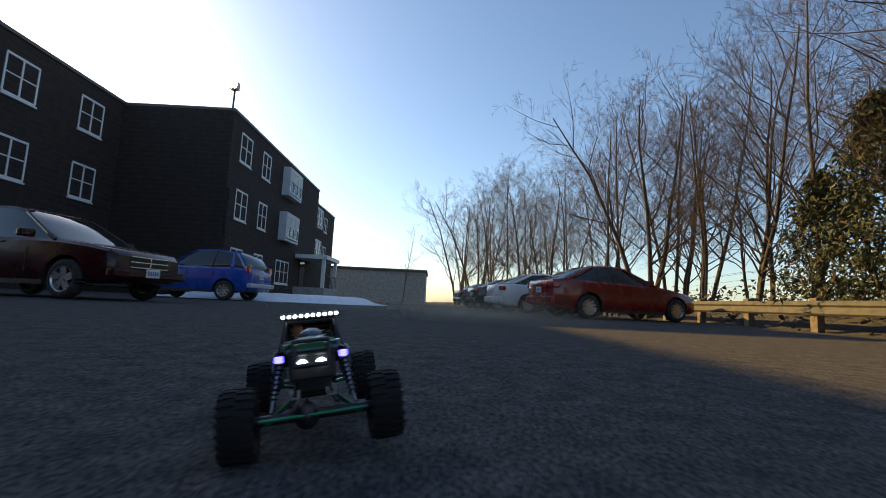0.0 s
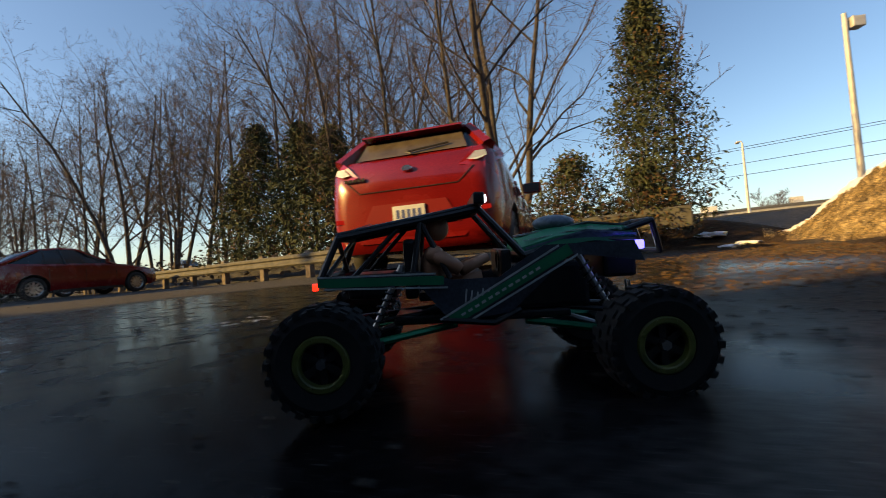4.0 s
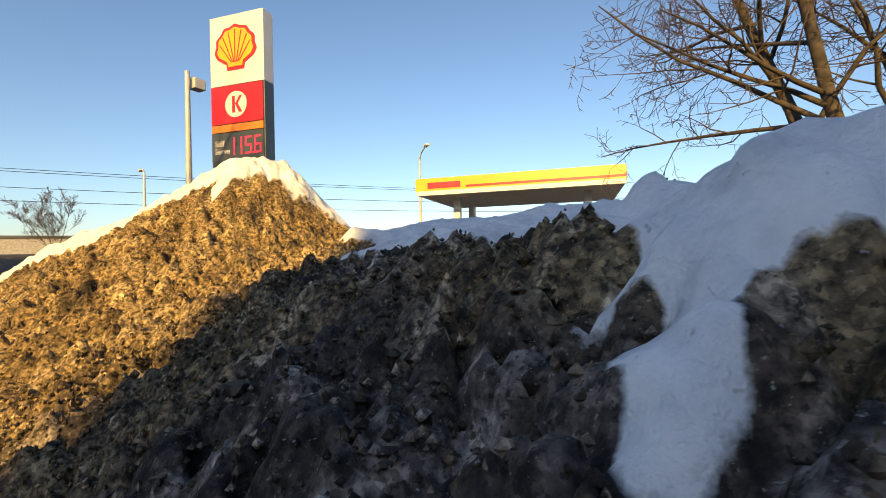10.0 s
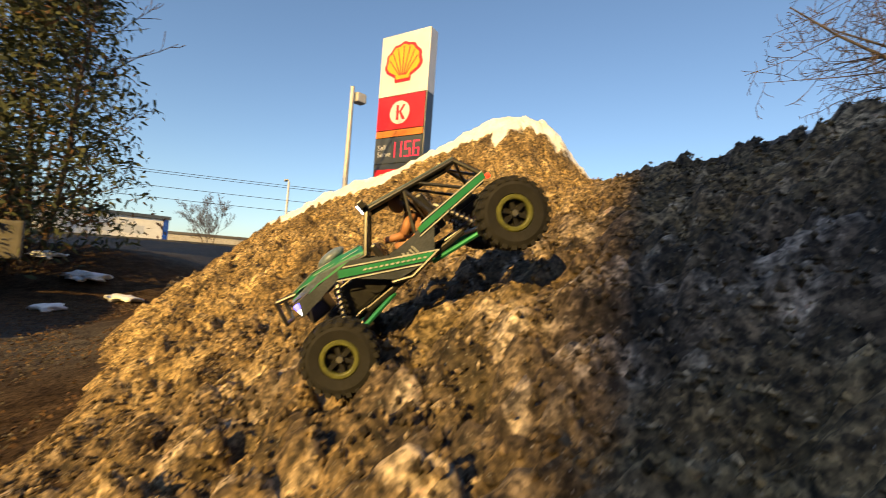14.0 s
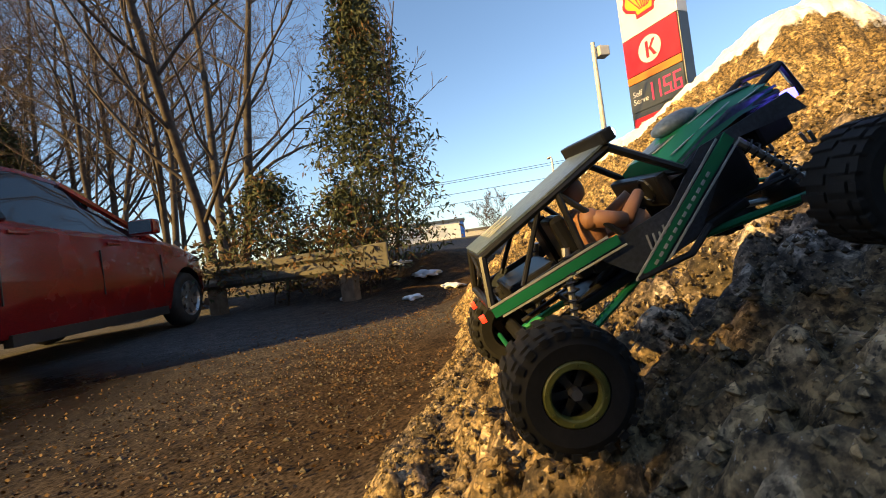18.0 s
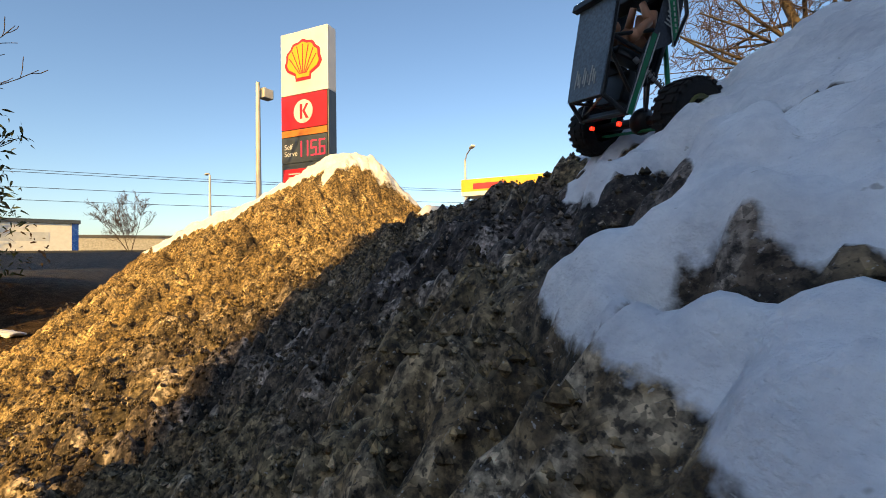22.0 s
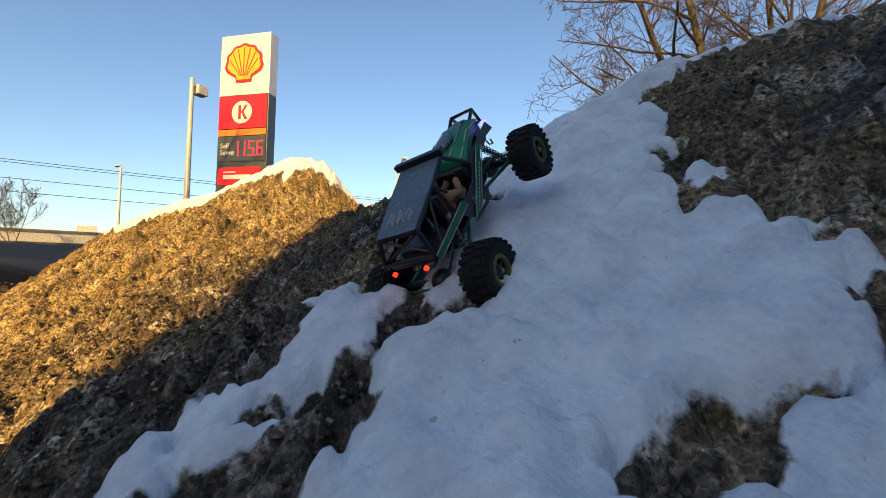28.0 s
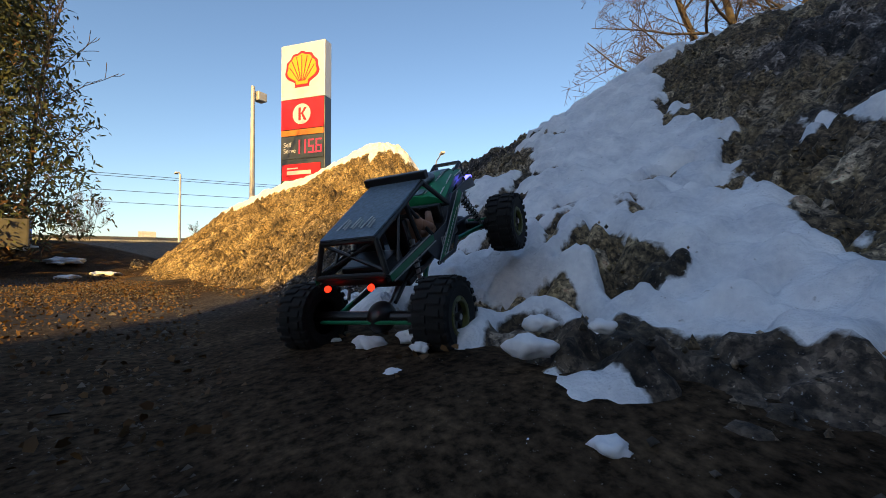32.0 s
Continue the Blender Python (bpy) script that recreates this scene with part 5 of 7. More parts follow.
def rc_wheel(parent, side):
    w, r = R_W / 2, R_R
    prof = [(-w * 0.8, r * 0.47), (-w * 0.97, r * 0.52), (-w * 1.06, r * 0.76), (-w * 0.92, r * 0.93), (-w * 0.4, r * 0.965), (w * 0.4, r * 0.965), (w * 0.92, r * 0.93), (w * 1.06, r * 0.76), (w * 0.97, r * 0.52), (w * 0.8, r * 0.47)]
    bm = ring_of(prof, 36)
    wheel = part("wheel", bm, R_TYRE, parent, "chunky black off-road tyre")
    for k in range(22):
        for n, sh in ((0, 0.0), (1, 0.5)):
            turn = Matrix.Rotation(2 * math.pi * (k + sh) / 22, 4, "X")
            for me in RC_LUGS[n]:
                lug = new("lug", me)
                lug.parent, lug.matrix_basis = wheel, turn
    flip = Matrix.Diagonal((side, 1, 1, 1))
    ring = ring_of([(w * 0.72, r * 0.36), (w * 0.96, r * 0.375), (w * 1.0, r * 0.40), (w * 1.0, r * 0.475), (w * 0.92, r * 0.505), (w * 0.70, r * 0.50)], 32)
    for k in range(8):
        m = Matrix.Rotation(2 * math.pi * k / 8, 4, "X")
        tube(ring, m @ Vector((w * 0.98, 0, r * 0.44)), m @ Vector((w * 1.05, 0, r * 0.44)), r * 0.03, sides=6)
    ring.transform(flip)
    part("beadlock_ring", ring, R_RING, wheel, "lime-green beadlock ring")
    dish = ring_of([(w * 0.75, r * 0.39), (w * 0.40, r * 0.35), (w * 0.35, r * 0.02)], 24)
    for k in range(6):
        m = Matrix.Rotation(2 * math.pi * k / 6, 4, "X")
        box(dish, w * 0.36, w * 0.72, -r * 0.06, r * 0.06, r * 0.10, r * 0.38, m)
    dish.transform(flip)
    part("rim", dish, R_TUBE, wheel)
    nut = tube(bmesh.new(), (w * 0.25, 0, 0), (w * 0.98, 0, 0), r * 0.105, r * 0.09, 6)
    nut.transform(flip)
    part("hub_nut", nut, R_STEEL, wheel, "silver hub nut")
    return wheel


def panel(name, pts, mat, parent, thick=0.0016, label=""):
    """A thin plate over a polygon in space."""
    bm = bmesh.new()
    vs = [Vector(p) for p in pts]
    n = (vs[1] - vs[0]).cross(vs[2] - vs[0]).normalized() * thick
    a = [bm.verts.new(v) for v in vs]
    b = [bm.verts.new(v + n) for v in vs]
    k = len(vs)
    for i in range(k):
        bm.faces.new((a[i], a[(i + 1) % k], b[(i + 1) % k], b[i]))
    bm.faces.new(a[::-1])
    bm.faces.new(b)
    bmesh.ops.recalc_face_normals(bm, faces=bm.faces)
    return part(name, bm, mat, parent, label)


def stripe(name, a, b, w, mat, parent, n, lift):
    """A flat band from a to b lying on a plane with normal n."""
    a, b, n = Vector(a), Vector(b), Vector(n).normalized()
    s = (b - a).cross(n).normalized() * w / 2
    o = n * lift
    return panel(name, [a + s + o, b + s + o, b - s + o, a - s + o], mat, parent, 0.0008)


def build_rc():
    rc = thing("rc_crawler", Matrix(), "green and dark blue radio-controlled rock crawler with lime wheels", "toy car")
    S = 0.882

    def P(x, y, z):
        return (x * S, y * S * 1.12 + 0.010, z * S - 0.005)

    # chassis plate and skid
    part("skid_plate", boxed(-0.036, 0.036, -0.10, 0.10, 0.068, 0.078, bevel=0.003), R_TUBE, rc)
    # side panels, built per side
    for s in (-1, 1):
        def Q(y, z, x=0.066):
            return P(s * x, y, z)
        outline = [(-0.190, 0.150), (-0.080, 0.153), (-0.042, 0.140), (0.008, 0.140), (0.058, 0.176), (0.157, 0.176), (0.168, 0.150), (0.088, 0.164), (0.020, 0.097), (-0.042, 0.088), (-0.055, 0.100), (-0.080, 0.137), (-0.178, 0.136)]
        panel("side_panel", [Q(y, z) for y, z in outline], R_BODY, rc, 0.0018, "dark blue side panel")
        n = (s, 0, 0)
        for y0, z0, y1, z1, w, mt, nm in ((-0.188, 0.1445, -0.052, 0.1405, 0.0105, R_GREEN, "green_stripe"), (-0.188, 0.1515, -0.060, 0.1490, 0.0022, R_WHITE, "pinstripe"), (-0.182, 0.1372, -0.048, 0.1315, 0.0022, R_WHITE, "pinstripe"),
                                          (-0.046, 0.0905, 0.086, 0.170, 0.0135, R_GREEN, "green_stripe"), (-0.058, 0.0925, 0.074, 0.1745, 0.0024, R_WHITE, "pinstripe"), (-0.030, 0.0875, 0.094, 0.1625, 0.0024, R_WHITE, "pinstripe")):
            stripe(nm, Q(y0, z0, 0.0665), Q(y1, z1, 0.0665), w * S, mt, rc, n, 0.0026)
        for k in range(6):
            stripe("emblem_bar", Q(-0.030 + k * 0.006, 0.112 + 0.002 * (k % 2), 0.0665), Q(-0.028 + k * 0.006, 0.128 - 0.002 * (k % 3), 0.0665), 0.0018, R_WHITE, rc, n, 0.0024)
        for k in range(12):
            a0, a1 = k / 12, (k + 0.6) / 12
            stripe("letter_bar", Q(lerp(-0.035, 0.055, a0), lerp(0.097, 0.151, a0), 0.0665), Q(lerp(-0.035, 0.055, a1), lerp(0.097, 0.151, a1), 0.0665), 0.0026, R_WHITE, rc, n, 0.0038)
        # cage
        c0, c1, c2, c3 = Q(-0.186, 0.150, 0.064), Q(-0.168, 0.198, 0.050), Q(-0.010, 0.226, 0.050), Q(0.036, 0.165, 0.064)
        for nm, pts, r in (("cage_rail", [c0, c1, c2, c3], 0.0042), ("cage_post", [Q(-0.085, 0.150, 0.064), Q(-0.075, 0.213, 0.050)], 0.0036), ("cage_brace", [Q(-0.150, 0.150, 0.060), Q(-0.100, 0.207, 0.050)], 0.0028), ("cage_brace", [Q(-0.075, 0.213, 0.050), Q(-0.045, 0.142, 0.064)], 0.0032),
                           ("cage_rail", [c3, Q(0.100, 0.182, 0.045), Q(0.168, 0.176, 0.040)], 0.0036), ("rock_slider", [Q(-0.055, 0.092, 0.068), Q(0.0, 0.086, 0.072), Q(0.030, 0.100, 0.068)], 0.0034)):
            part(nm, tubes(pts, r * S * 1.1, 8), R_TUBE, rc)
        # shocks
        for y, lean in ((0.125, -0.028), (-0.125, 0.028)):
            a, b = Vector(P(s * 0.058, y + lean, 0.160)), Vector(P(s * 0.075, y + 0.35 * -lean, 0.075))
            sh = part("shock", tube(bmesh.new(), a, b, 0.0042, 0.0026, 8), R_STEEL, rc, "coil-over shock")
            bm = bmesh.new()
            d = (b - a)
            q = d.to_track_quat("Z", "Y").to_matrix()
            pts = [a + d * (0.1 + 0.75 * k / 48) + q @ Vector((0.0072 * math.cos(k * 1.05), 0.0072 * math.sin(k * 1.05), 0)) for k in range(49)]
            for u, v in zip(pts, pts[1:]):
                tube(bm, u, v, 0.0012, sides=4, caps=False)
            part("spring", bm, R_TUBE, sh)
        for y, mt in ((1, R_LINK), (-1, R_LINK)):
            part("suspension_link", tubes([P(s * 0.032, y * 0.04, 0.080), P(s * 0.080, y * 0.165, 0.064)], 0.0042, 8), mt, rc, "green suspension link")
            part("upper_link", tubes([P(s * 0.020, y * 0.05, 0.098), P(s * 0.040, y * 0.160, 0.086)], 0.0030, 8), R_TUBE, rc)
        part("blue_marker_light", boxed(-0.006, 0.006, -0.004, 0.004, -0.005, 0.005, bevel=0.002), R_LEDB, rc, at=Matrix.Translation(P(s * 0.055, 0.166, 0.170)))
        part("headlight", tube(bmesh.new(), P(s * 0.016, 0.170, 0.160), P(s * 0.016, 0.177, 0.160), 0.0062, 0.0068, 14), R_LEDW, rc, "small white headlight")
        part("tail_light", tube(bmesh.new(), P(s * 0.040, -0.196, 0.138), P(s * 0.040, -0.201, 0.138), 0.0042, 0.0042, 12), R_LEDR, rc, "red tail light")
        part("shackle", tubes([P(s * 0.03 - 0.006, 0.182, 0.118), P(s * 0.03 - 0.005, 0.184, 0.104), P(s * 0.03 + 0.005, 0.184, 0.104), P(s * 0.03 + 0.006, 0.182, 0.118)], 0.0018, 6), R_STEEL, rc)
    # cross tubes
    for y, z, x in ((-0.168, 0.198, 0.050), (-0.075, 0.213, 0.050), (-0.010, 0.226, 0.050), (-0.186, 0.150, 0.064), (0.036, 0.165, 0.064), (0.168, 0.176, 0.040)):
        part("cross_tube", tubes([P(-x, y, z), P(x, y, z)], 0.0040, 8), R_TUBE, rc)
    part("rear_brace", tubes([P(-0.060, -0.180, 0.152), P(0.048, -0.168, 0.196)], 0.0028, 6), R_TUBE, rc)
    part("rear_brace", tubes([P(0.060, -0.180, 0.152), P(-0.048, -0.168, 0.196)], 0.0028, 6), R_TUBE, rc)
    # roof sheet, hood
    panel("roof_panel", [P(-0.050, -0.170, 0.2025), P(0.050, -0.170, 0.2025), P(0.054, -0.080, 0.2175), P(0.052, -0.012, 0.2305), P(-0.052, -0.012, 0.2305), P(-0.054, -0.080, 0.2175)], R_ROOF, rc, 0.0022, "slate-blue roof panel")
    for k in range(9):
        x = -0.030 + k * 0.0075
        stripe("roof_emblem_bar", P(x, -0.150 + 0.006 * (k % 2), 0.2078), P(x + 0.002, -0.118 - 0.007 * (k % 3), 0.2128), 0.0028, R_WHITE, rc, (0, -0.16, 1), 0.0016)
    hood = panel("hood", [P(-0.060, 0.040, 0.171), P(0.060, 0.040, 0.171), P(0.054, 0.110, 0.190), P(0.042, 0.170, 0.182), P(-0.042, 0.170, 0.182), P(-0.054, 0.110, 0.190)], R_ROOF, rc, 0.0025, "slate-blue hood with green bands")
    # raised green bonnet with a slate middle and white edges
    shell = loft([[P(x * k, y, z0 + dz) for x, dz in ((-1, -0.012), (-0.96, 0.0), (-0.5, 0.010), (0, 0.013), (0.5, 0.010), (0.96, 0.0), (1, -0.012))] for y, k, z0 in ((0.034, 0.062, 0.174), (0.075, 0.058, 0.186), (0.120, 0.050, 0.190), (0.168, 0.040, 0.184))])
    bonnet = part("bonnet", shell, R_GREEN, rc, "green bonnet with white lines", shade=True)
    bonnet.data.set_sharp_from_angle(angle=radians(40))
    panel("bonnet_middle", [P(-0.016, 0.036, 0.1882), P(0.016, 0.036, 0.1882), P(0.024, 0.120, 0.2018), P(0.018, 0.166, 0.1956), P(-0.018, 0.166, 0.1956), P(-0.024, 0.120, 0.2018)], R_ROOF, bonnet)
    for s in (-1, 1):
        for x0, x1 in ((0.020, 0.027), (0.050, 0.042)):
            dz = 0.0105 if x0 < 0.03 else 0.0035
            stripe("bonnet_line", P(s * x0, 0.040, 0.1768 + dz), P(s * x1, 0.120, 0.1908 + dz), 0.0026, R_WHITE, bonnet, (0, -0.2, 1), 0.0012)
    for s in (-1, 1):
        stripe("hood_band", P(s * 0.020, 0.050, 0.1745), P(s * 0.040, 0.160, 0.187), 0.014, R_GREEN, rc, (0, -0.2, 1), 0.0045)
        stripe("hood_pinstripe", P(s * 0.030, 0.050, 0.1745), P(s * 0.049, 0.150, 0.187), 0.0022, R_WHITE, rc, (0, -0.2, 1), 0.0048)
    bm = bmesh.new()
    bmesh.ops.create_uvsphere(bm, u_segments=16, v_segments=10, radius=0.02, matrix=Matrix.Translation(P(0, 0.085, 0.204)) @ Matrix.Diagonal((0.9, 1.3, 0.5, 1)))
    part("hood_scoop", bm, R_ROOF, rc, shade=True)
    part("nose", boxed(-0.040 * S, 0.040 * S, 0.158 * S, 0.200 * S, 0.124 * S, 0.176 * S, bevel=0.004), R_TUBE, rc)
    part("bumper_hoop", tubes([P(-0.030, 0.160, 0.190), P(-0.030, 0.192, 0.200), P(-0.026, 0.202, 0.160), P(0.026, 0.202, 0.160), P(0.030, 0.192, 0.200), P(0.030, 0.160, 0.190)], 0.0036, 8), R_TUBE, rc)
    part("bumper_bar", tubes([P(-0.030, 0.192, 0.200), P(0.030, 0.192, 0.200)], 0.0036, 8), R_TUBE, rc)
    part("rear_bumper", boxed(-0.05, 0.05, -0.172, -0.160, 0.112, 0.122, bevel=0.003), R_TUBE, rc)
    # light bar
    bar = part("light_bar", boxed(-0.056, 0.056, -0.005, 0.007, -0.001, 0.012, bevel=0.002), R_TUBE, rc, "roof light bar", at=Matrix.Translation(P(0, -0.010, 0.2318)))
    for k in range(10):
        part("bar_led", tube(bmesh.new(), (-0.0495 + k * 0.011, 0.006, 0.0055), (-0.0495 + k * 0.011, 0.0095, 0.0055), 0.0038, sides=10), R_LEDW, bar)
    # cabin: seats, wheel, gearbox, battery
    for s in (-1, 1):
        part("seat", boxed(s * 0.026 - 0.018, s * 0.026 + 0.018, -0.085, -0.070, 0.098, 0.165, bevel=0.005), R_TUBE, rc)
        part("seat_base", boxed(s * 0.026 - 0.018, s * 0.026 + 0.018, -0.07, -0.02, 0.095, 0.105, bevel=0.003), R_TUBE, rc)
    part("dashboard", boxed(-0.05, 0.05, 0.022, 0.034, 0.115, 0.148, bevel=0.004), R_TUBE, rc)
    part("steering_wheel", tubes([P(0.026 + 0.013 * math.cos(a), 0.012, 0.158 + 0.013 * math.sin(a)) for a in np.linspace(0, 2 * math.pi, 13)], 0.0018, 6), R_TUBE, rc)
    part("motor", tube(bmesh.new(), (-0.04, 0.06, 0.10), (0.02, 0.06, 0.10), 0.018, sides=16), R_TUBE, rc)
    part("gearbox", boxed(-0.03, 0.03, 0.035, 0.125, 0.078, 0.13, bevel=0.006), R_TUBE, rc)
    part("battery_tray", boxed(-0.035, 0.035, -0.150, -0.095, 0.100, 0.128, bevel=0.004), R_TUBE, rc)
    # one plain plastic driver
    bm = bmesh.new()
    def ball(x, y, z, r, sx=1, sy=1, sz=1):
        bmesh.ops.create_uvsphere(bm, u_segments=14, v_segments=10, radius=r, matrix=Matrix.Translation((x, y, z)) @ Matrix.Diagonal((sx, sy, sz, 1)))
    X = 0.026
    ball(X, -0.052, 0.128, 0.021, 1.0, 0.75, 1.35)
    ball(X, -0.045, 0.176, 0.0125, 0.9, 1.0, 1.2)
    for s in (-1, 1):
        ball(X + s * 0.020, -0.050, 0.146, 0.0105)
        tube(bm, (X + s * 0.022, -0.050, 0.146), (X + s * 0.024, -0.022, 0.128), 0.0088, 0.0075, 10)
        tube(bm, (X + s * 0.024, -0.022, 0.128), (X + s * 0.010, 0.008, 0.140), 0.0072, 0.0055, 10)
        tube(bm, (X + s * 0.010, -0.045, 0.110), (X + s * 0.012, 0.002, 0.118), 0.0105, 0.0090, 10)
    part("driver_figure", bm, R_SKIN, rc, "plain tan plastic driver figure", shade=True)
    # axles
    for y in (1, -1):
        ax = part("axle", tube(bmesh.new(), (-R_TRACK, y * R_BASE, R_R), (R_TRACK, y * R_BASE, R_R), 0.0085, sides=12), R_TUBE, rc)
        bm = bmesh.new()
        bmesh.ops.create_uvsphere(bm, u_segments=14, v_segments=10, radius=0.022, matrix=Matrix.Translation((0.012, y * R_BASE, R_R)) @ Matrix.Diagonal((0.9, 1.1, 1, 1)))
        part("differential", bm, R_TUBE, ax, shade=True)
        part("tie_rod", tubes([(-R_TRACK + 0.03, y * (R_BASE + 0.02), R_R + 0.004), (R_TRACK - 0.03, y * (R_BASE + 0.02), R_R + 0.004)], 0.0028, 8), R_LINK, ax, "green tie rod")
        part("driveshaft", tubes([(0.01, y * 0.045, 0.085), (0.012, y * (R_BASE - 0.02), R_R)], 0.0035, 8), R_STEEL, rc)
    wheels = []
    for y in (1, -1):
        for s in (-1, 1):
            w = rc_wheel(rc, s)
            w.matrix_basis = pose(s * R_TRACK, y * R_BASE, R_R)
            wheels.append((w, s * R_TRACK, y * R_BASE))
    return rc, wheels


RC, RC_WHEELS = build_rc()


# ---- trees, rail, far side ----
M_BARK = material("grey_brown_bark", (0.040, 0.031, 0.025), 0.9, second=(0.085, 0.068, 0.055), scale=9, bump=0.5, bump_scale=30)
M_TWIG = material("twig_bark", (0.055, 0.038, 0.028), 0.85, second=(0.10, 0.07, 0.05), scale=20)
M_NEEDLE = material("cedar_green", (0.028, 0.040, 0.014), 0.8, second=(0.060, 0.068, 0.022), scale=3, fine=30)
M_DEADLEAF = material("dry_leaf", (0.060, 0.030, 0.011), 0.8, second=(0.14, 0.075, 0.024), scale=8)


def branch_mesh(rng, height, spread, levels=4, trunks=1, twig=0.0032, lean=0.12, kids=(7, 6, 5, 4), upward=0.35, start=0.25, reach=1.0, stout=0.0085):
    """Tapered limbs that fork again and again; returns thick wood and thin wood."""
    verts, faces, tv, tf = [], [], [], []

    def limb(a, b, ra, rb, sides, thin):
        vs, fs = (tv, tf) if thin else (verts, faces)
        d = b - a
        q = d.to_track_quat("Z", "Y").to_matrix()
        i = len(vs)
        for p, r in ((a, ra), (b, rb)):
            for k in range(sides):
                ang = 2 * math.pi * k / sides
                vs.append(p + q @ Vector((r * math.cos(ang), r * math.sin(ang), 0)))
        for k in range(sides):
            fs.append((i + k, i + (k + 1) % sides, i + sides + (k + 1) % sides, i + sides + k))

    def grow(p, d, length, r, level):
        n = (6, 5, 4, 3, 2)[min(level, 4)]
        sides = (9, 6, 4, 3, 3)[min(level, 4)]
        pts, q, dd = [p], p, d.normalized()
        for k in range(n):
            wob = (0.07, 0.14, 0.2, 0.24, 0.26)[min(level, 4)]
            dd = (dd + Vector((rng.gauss(0, wob), rng.gauss(0, wob), rng.gauss(0, wob * 0.6) + upward * 0.12))).normalized()
            q2 = q + dd * length / n
            r0, r1 = r * (1 - 0.78 * k / n), r * (1 - 0.78 * (k + 1) / n)
            limb(q, q2, max(r0, twig), max(r1, twig * 0.7), sides, level >= 2)
            q = q2
            pts.append(q)
        if level + 1 >= levels:
            return
        for k in range(kids[level]):
            f = lerp(start if level == 0 else 0.2, 0.98, (k + rng.random()) / kids[level])
            i = min(int(f * n), n - 1)
            o = pts[i].lerp(pts[i + 1], f * n - i)
            side = dd.cross(Vector((rng.gauss(0, 1), rng.gauss(0, 1), rng.gauss(0, 1)))).normalized()
            nd = (dd * 0.75 + side * rng.uniform(0.5, 1.0) * spread + Vector((0, 0, upward * 0.5))).normalized()
            grow(o, nd, length * rng.uniform(0.36, 0.60) * (1.05 - 0.5 * f) * reach, r * (1 - 0.7 * f) * 0.46, level + 1)

    for k in range(trunks):
        ang = 2 * math.pi * (k + rng.random()) / trunks
        off = Vector((math.cos(ang), math.sin(ang), 0)) * (0.16 if trunks > 1 else 0)
        grow(off, Vector((math.cos(ang) * lean, math.sin(ang) * lean, 1)), height * rng.uniform(0.85, 1.0), height * stout, 0)
    return (verts, faces), (tv, tf)


def raw(name, vf, mat, parent, shade=True, at=None):
    me = bpy.data.meshes.new(name)
    me.from_pydata([tuple(v) for v in vf[0]], [], vf[1])
    me.materials.append(mat)
    if shade:
        me.shade_smooth()
    ob = new(name, me)
    ob.parent = parent
    if at is not None:
        ob.matrix_basis = at
    return ob


def bare_tree(seed, m, label, **k):
    rng = random.Random(seed)
    t = thing("bare_tree", m, label, "tree", "bare trees along the rail")
    thick, thin = branch_mesh(rng, **k)
    raw("trunk", thick, M_BARK, t)
    raw("crown", thin, M_TWIG, t)
    return t


def leaf_cards(rng, spots, size, droop=0.6, wide=1.0):
    """Many small bent sprays round the given spots."""
    v, f = [], []
    for p, n, spread in spots:
        for _ in range(n):
            c = p + Vector((rng.gauss(0, spread), rng.gauss(0, spread), rng.gauss(0, spread * 0.8)))
            a = Vector((rng.gauss(0, 1), rng.gauss(0, 1), rng.gauss(0, 0.6) - droop)).normalized()
            b = a.cross(Vector((rng.gauss(0, 1), rng.gauss(0, 1), rng.gauss(0, 1)))).normalized()
            s = size * rng.uniform(0.5, 1.3)
            i = len(v)
            b *= wide
            v += [c - b * s * 0.28, c + a * s * 0.5 - b * s * 0.34, c + a * s * 1.05, c + a * s * 0.5 + b * s * 0.34 + Vector((0, 0, s * 0.1)), c + b * s * 0.28]
            f += [(i, i + 1, i + 3, i + 4), (i + 1, i + 2, i + 3)]
    return v, f


def cedar(seed, m, label, height, width, count, gold=0.25, size=0.11):
    rng = random.Random(seed)
    t = thing("cedar_tree", m, label, "tree", "cedars behind the rail")
    thick, thin = branch_mesh(rng, height, 0.75, 3, 2, 0.005, 0.10, (16, 6, 3), 0.15, 0.1, 0.62)
    raw("trunk", thick, M_BARK, t)
    raw("crown", thin, M_TWIG, t)
    spots, dry = [], []
    for k in range(count):
        h = rng.random() ** 0.85
        rad = width * (1 - h) ** 0.6 * rng.random() ** 0.5 * (0.6 + 0.5 * rng.random())
        ang = rng.uniform(0, 2 * math.pi)
        p = Vector((rad * math.cos(ang), rad * math.sin(ang), 0.25 + h * height * 0.97))
        (dry if rng.random() < gold * (1.3 - h) else spots).append((p, rng.randint(6, 13), 0.10))
    raw("foliage", leaf_cards(rng, spots, size * 1.6, 0.9, 0.42), M_NEEDLE, t, False)
    if dry:
        raw("dry_foliage", leaf_cards(rng, dry, size * 1.4, 0.9, 0.42), M_DEADLEAF, t, False)
    return t


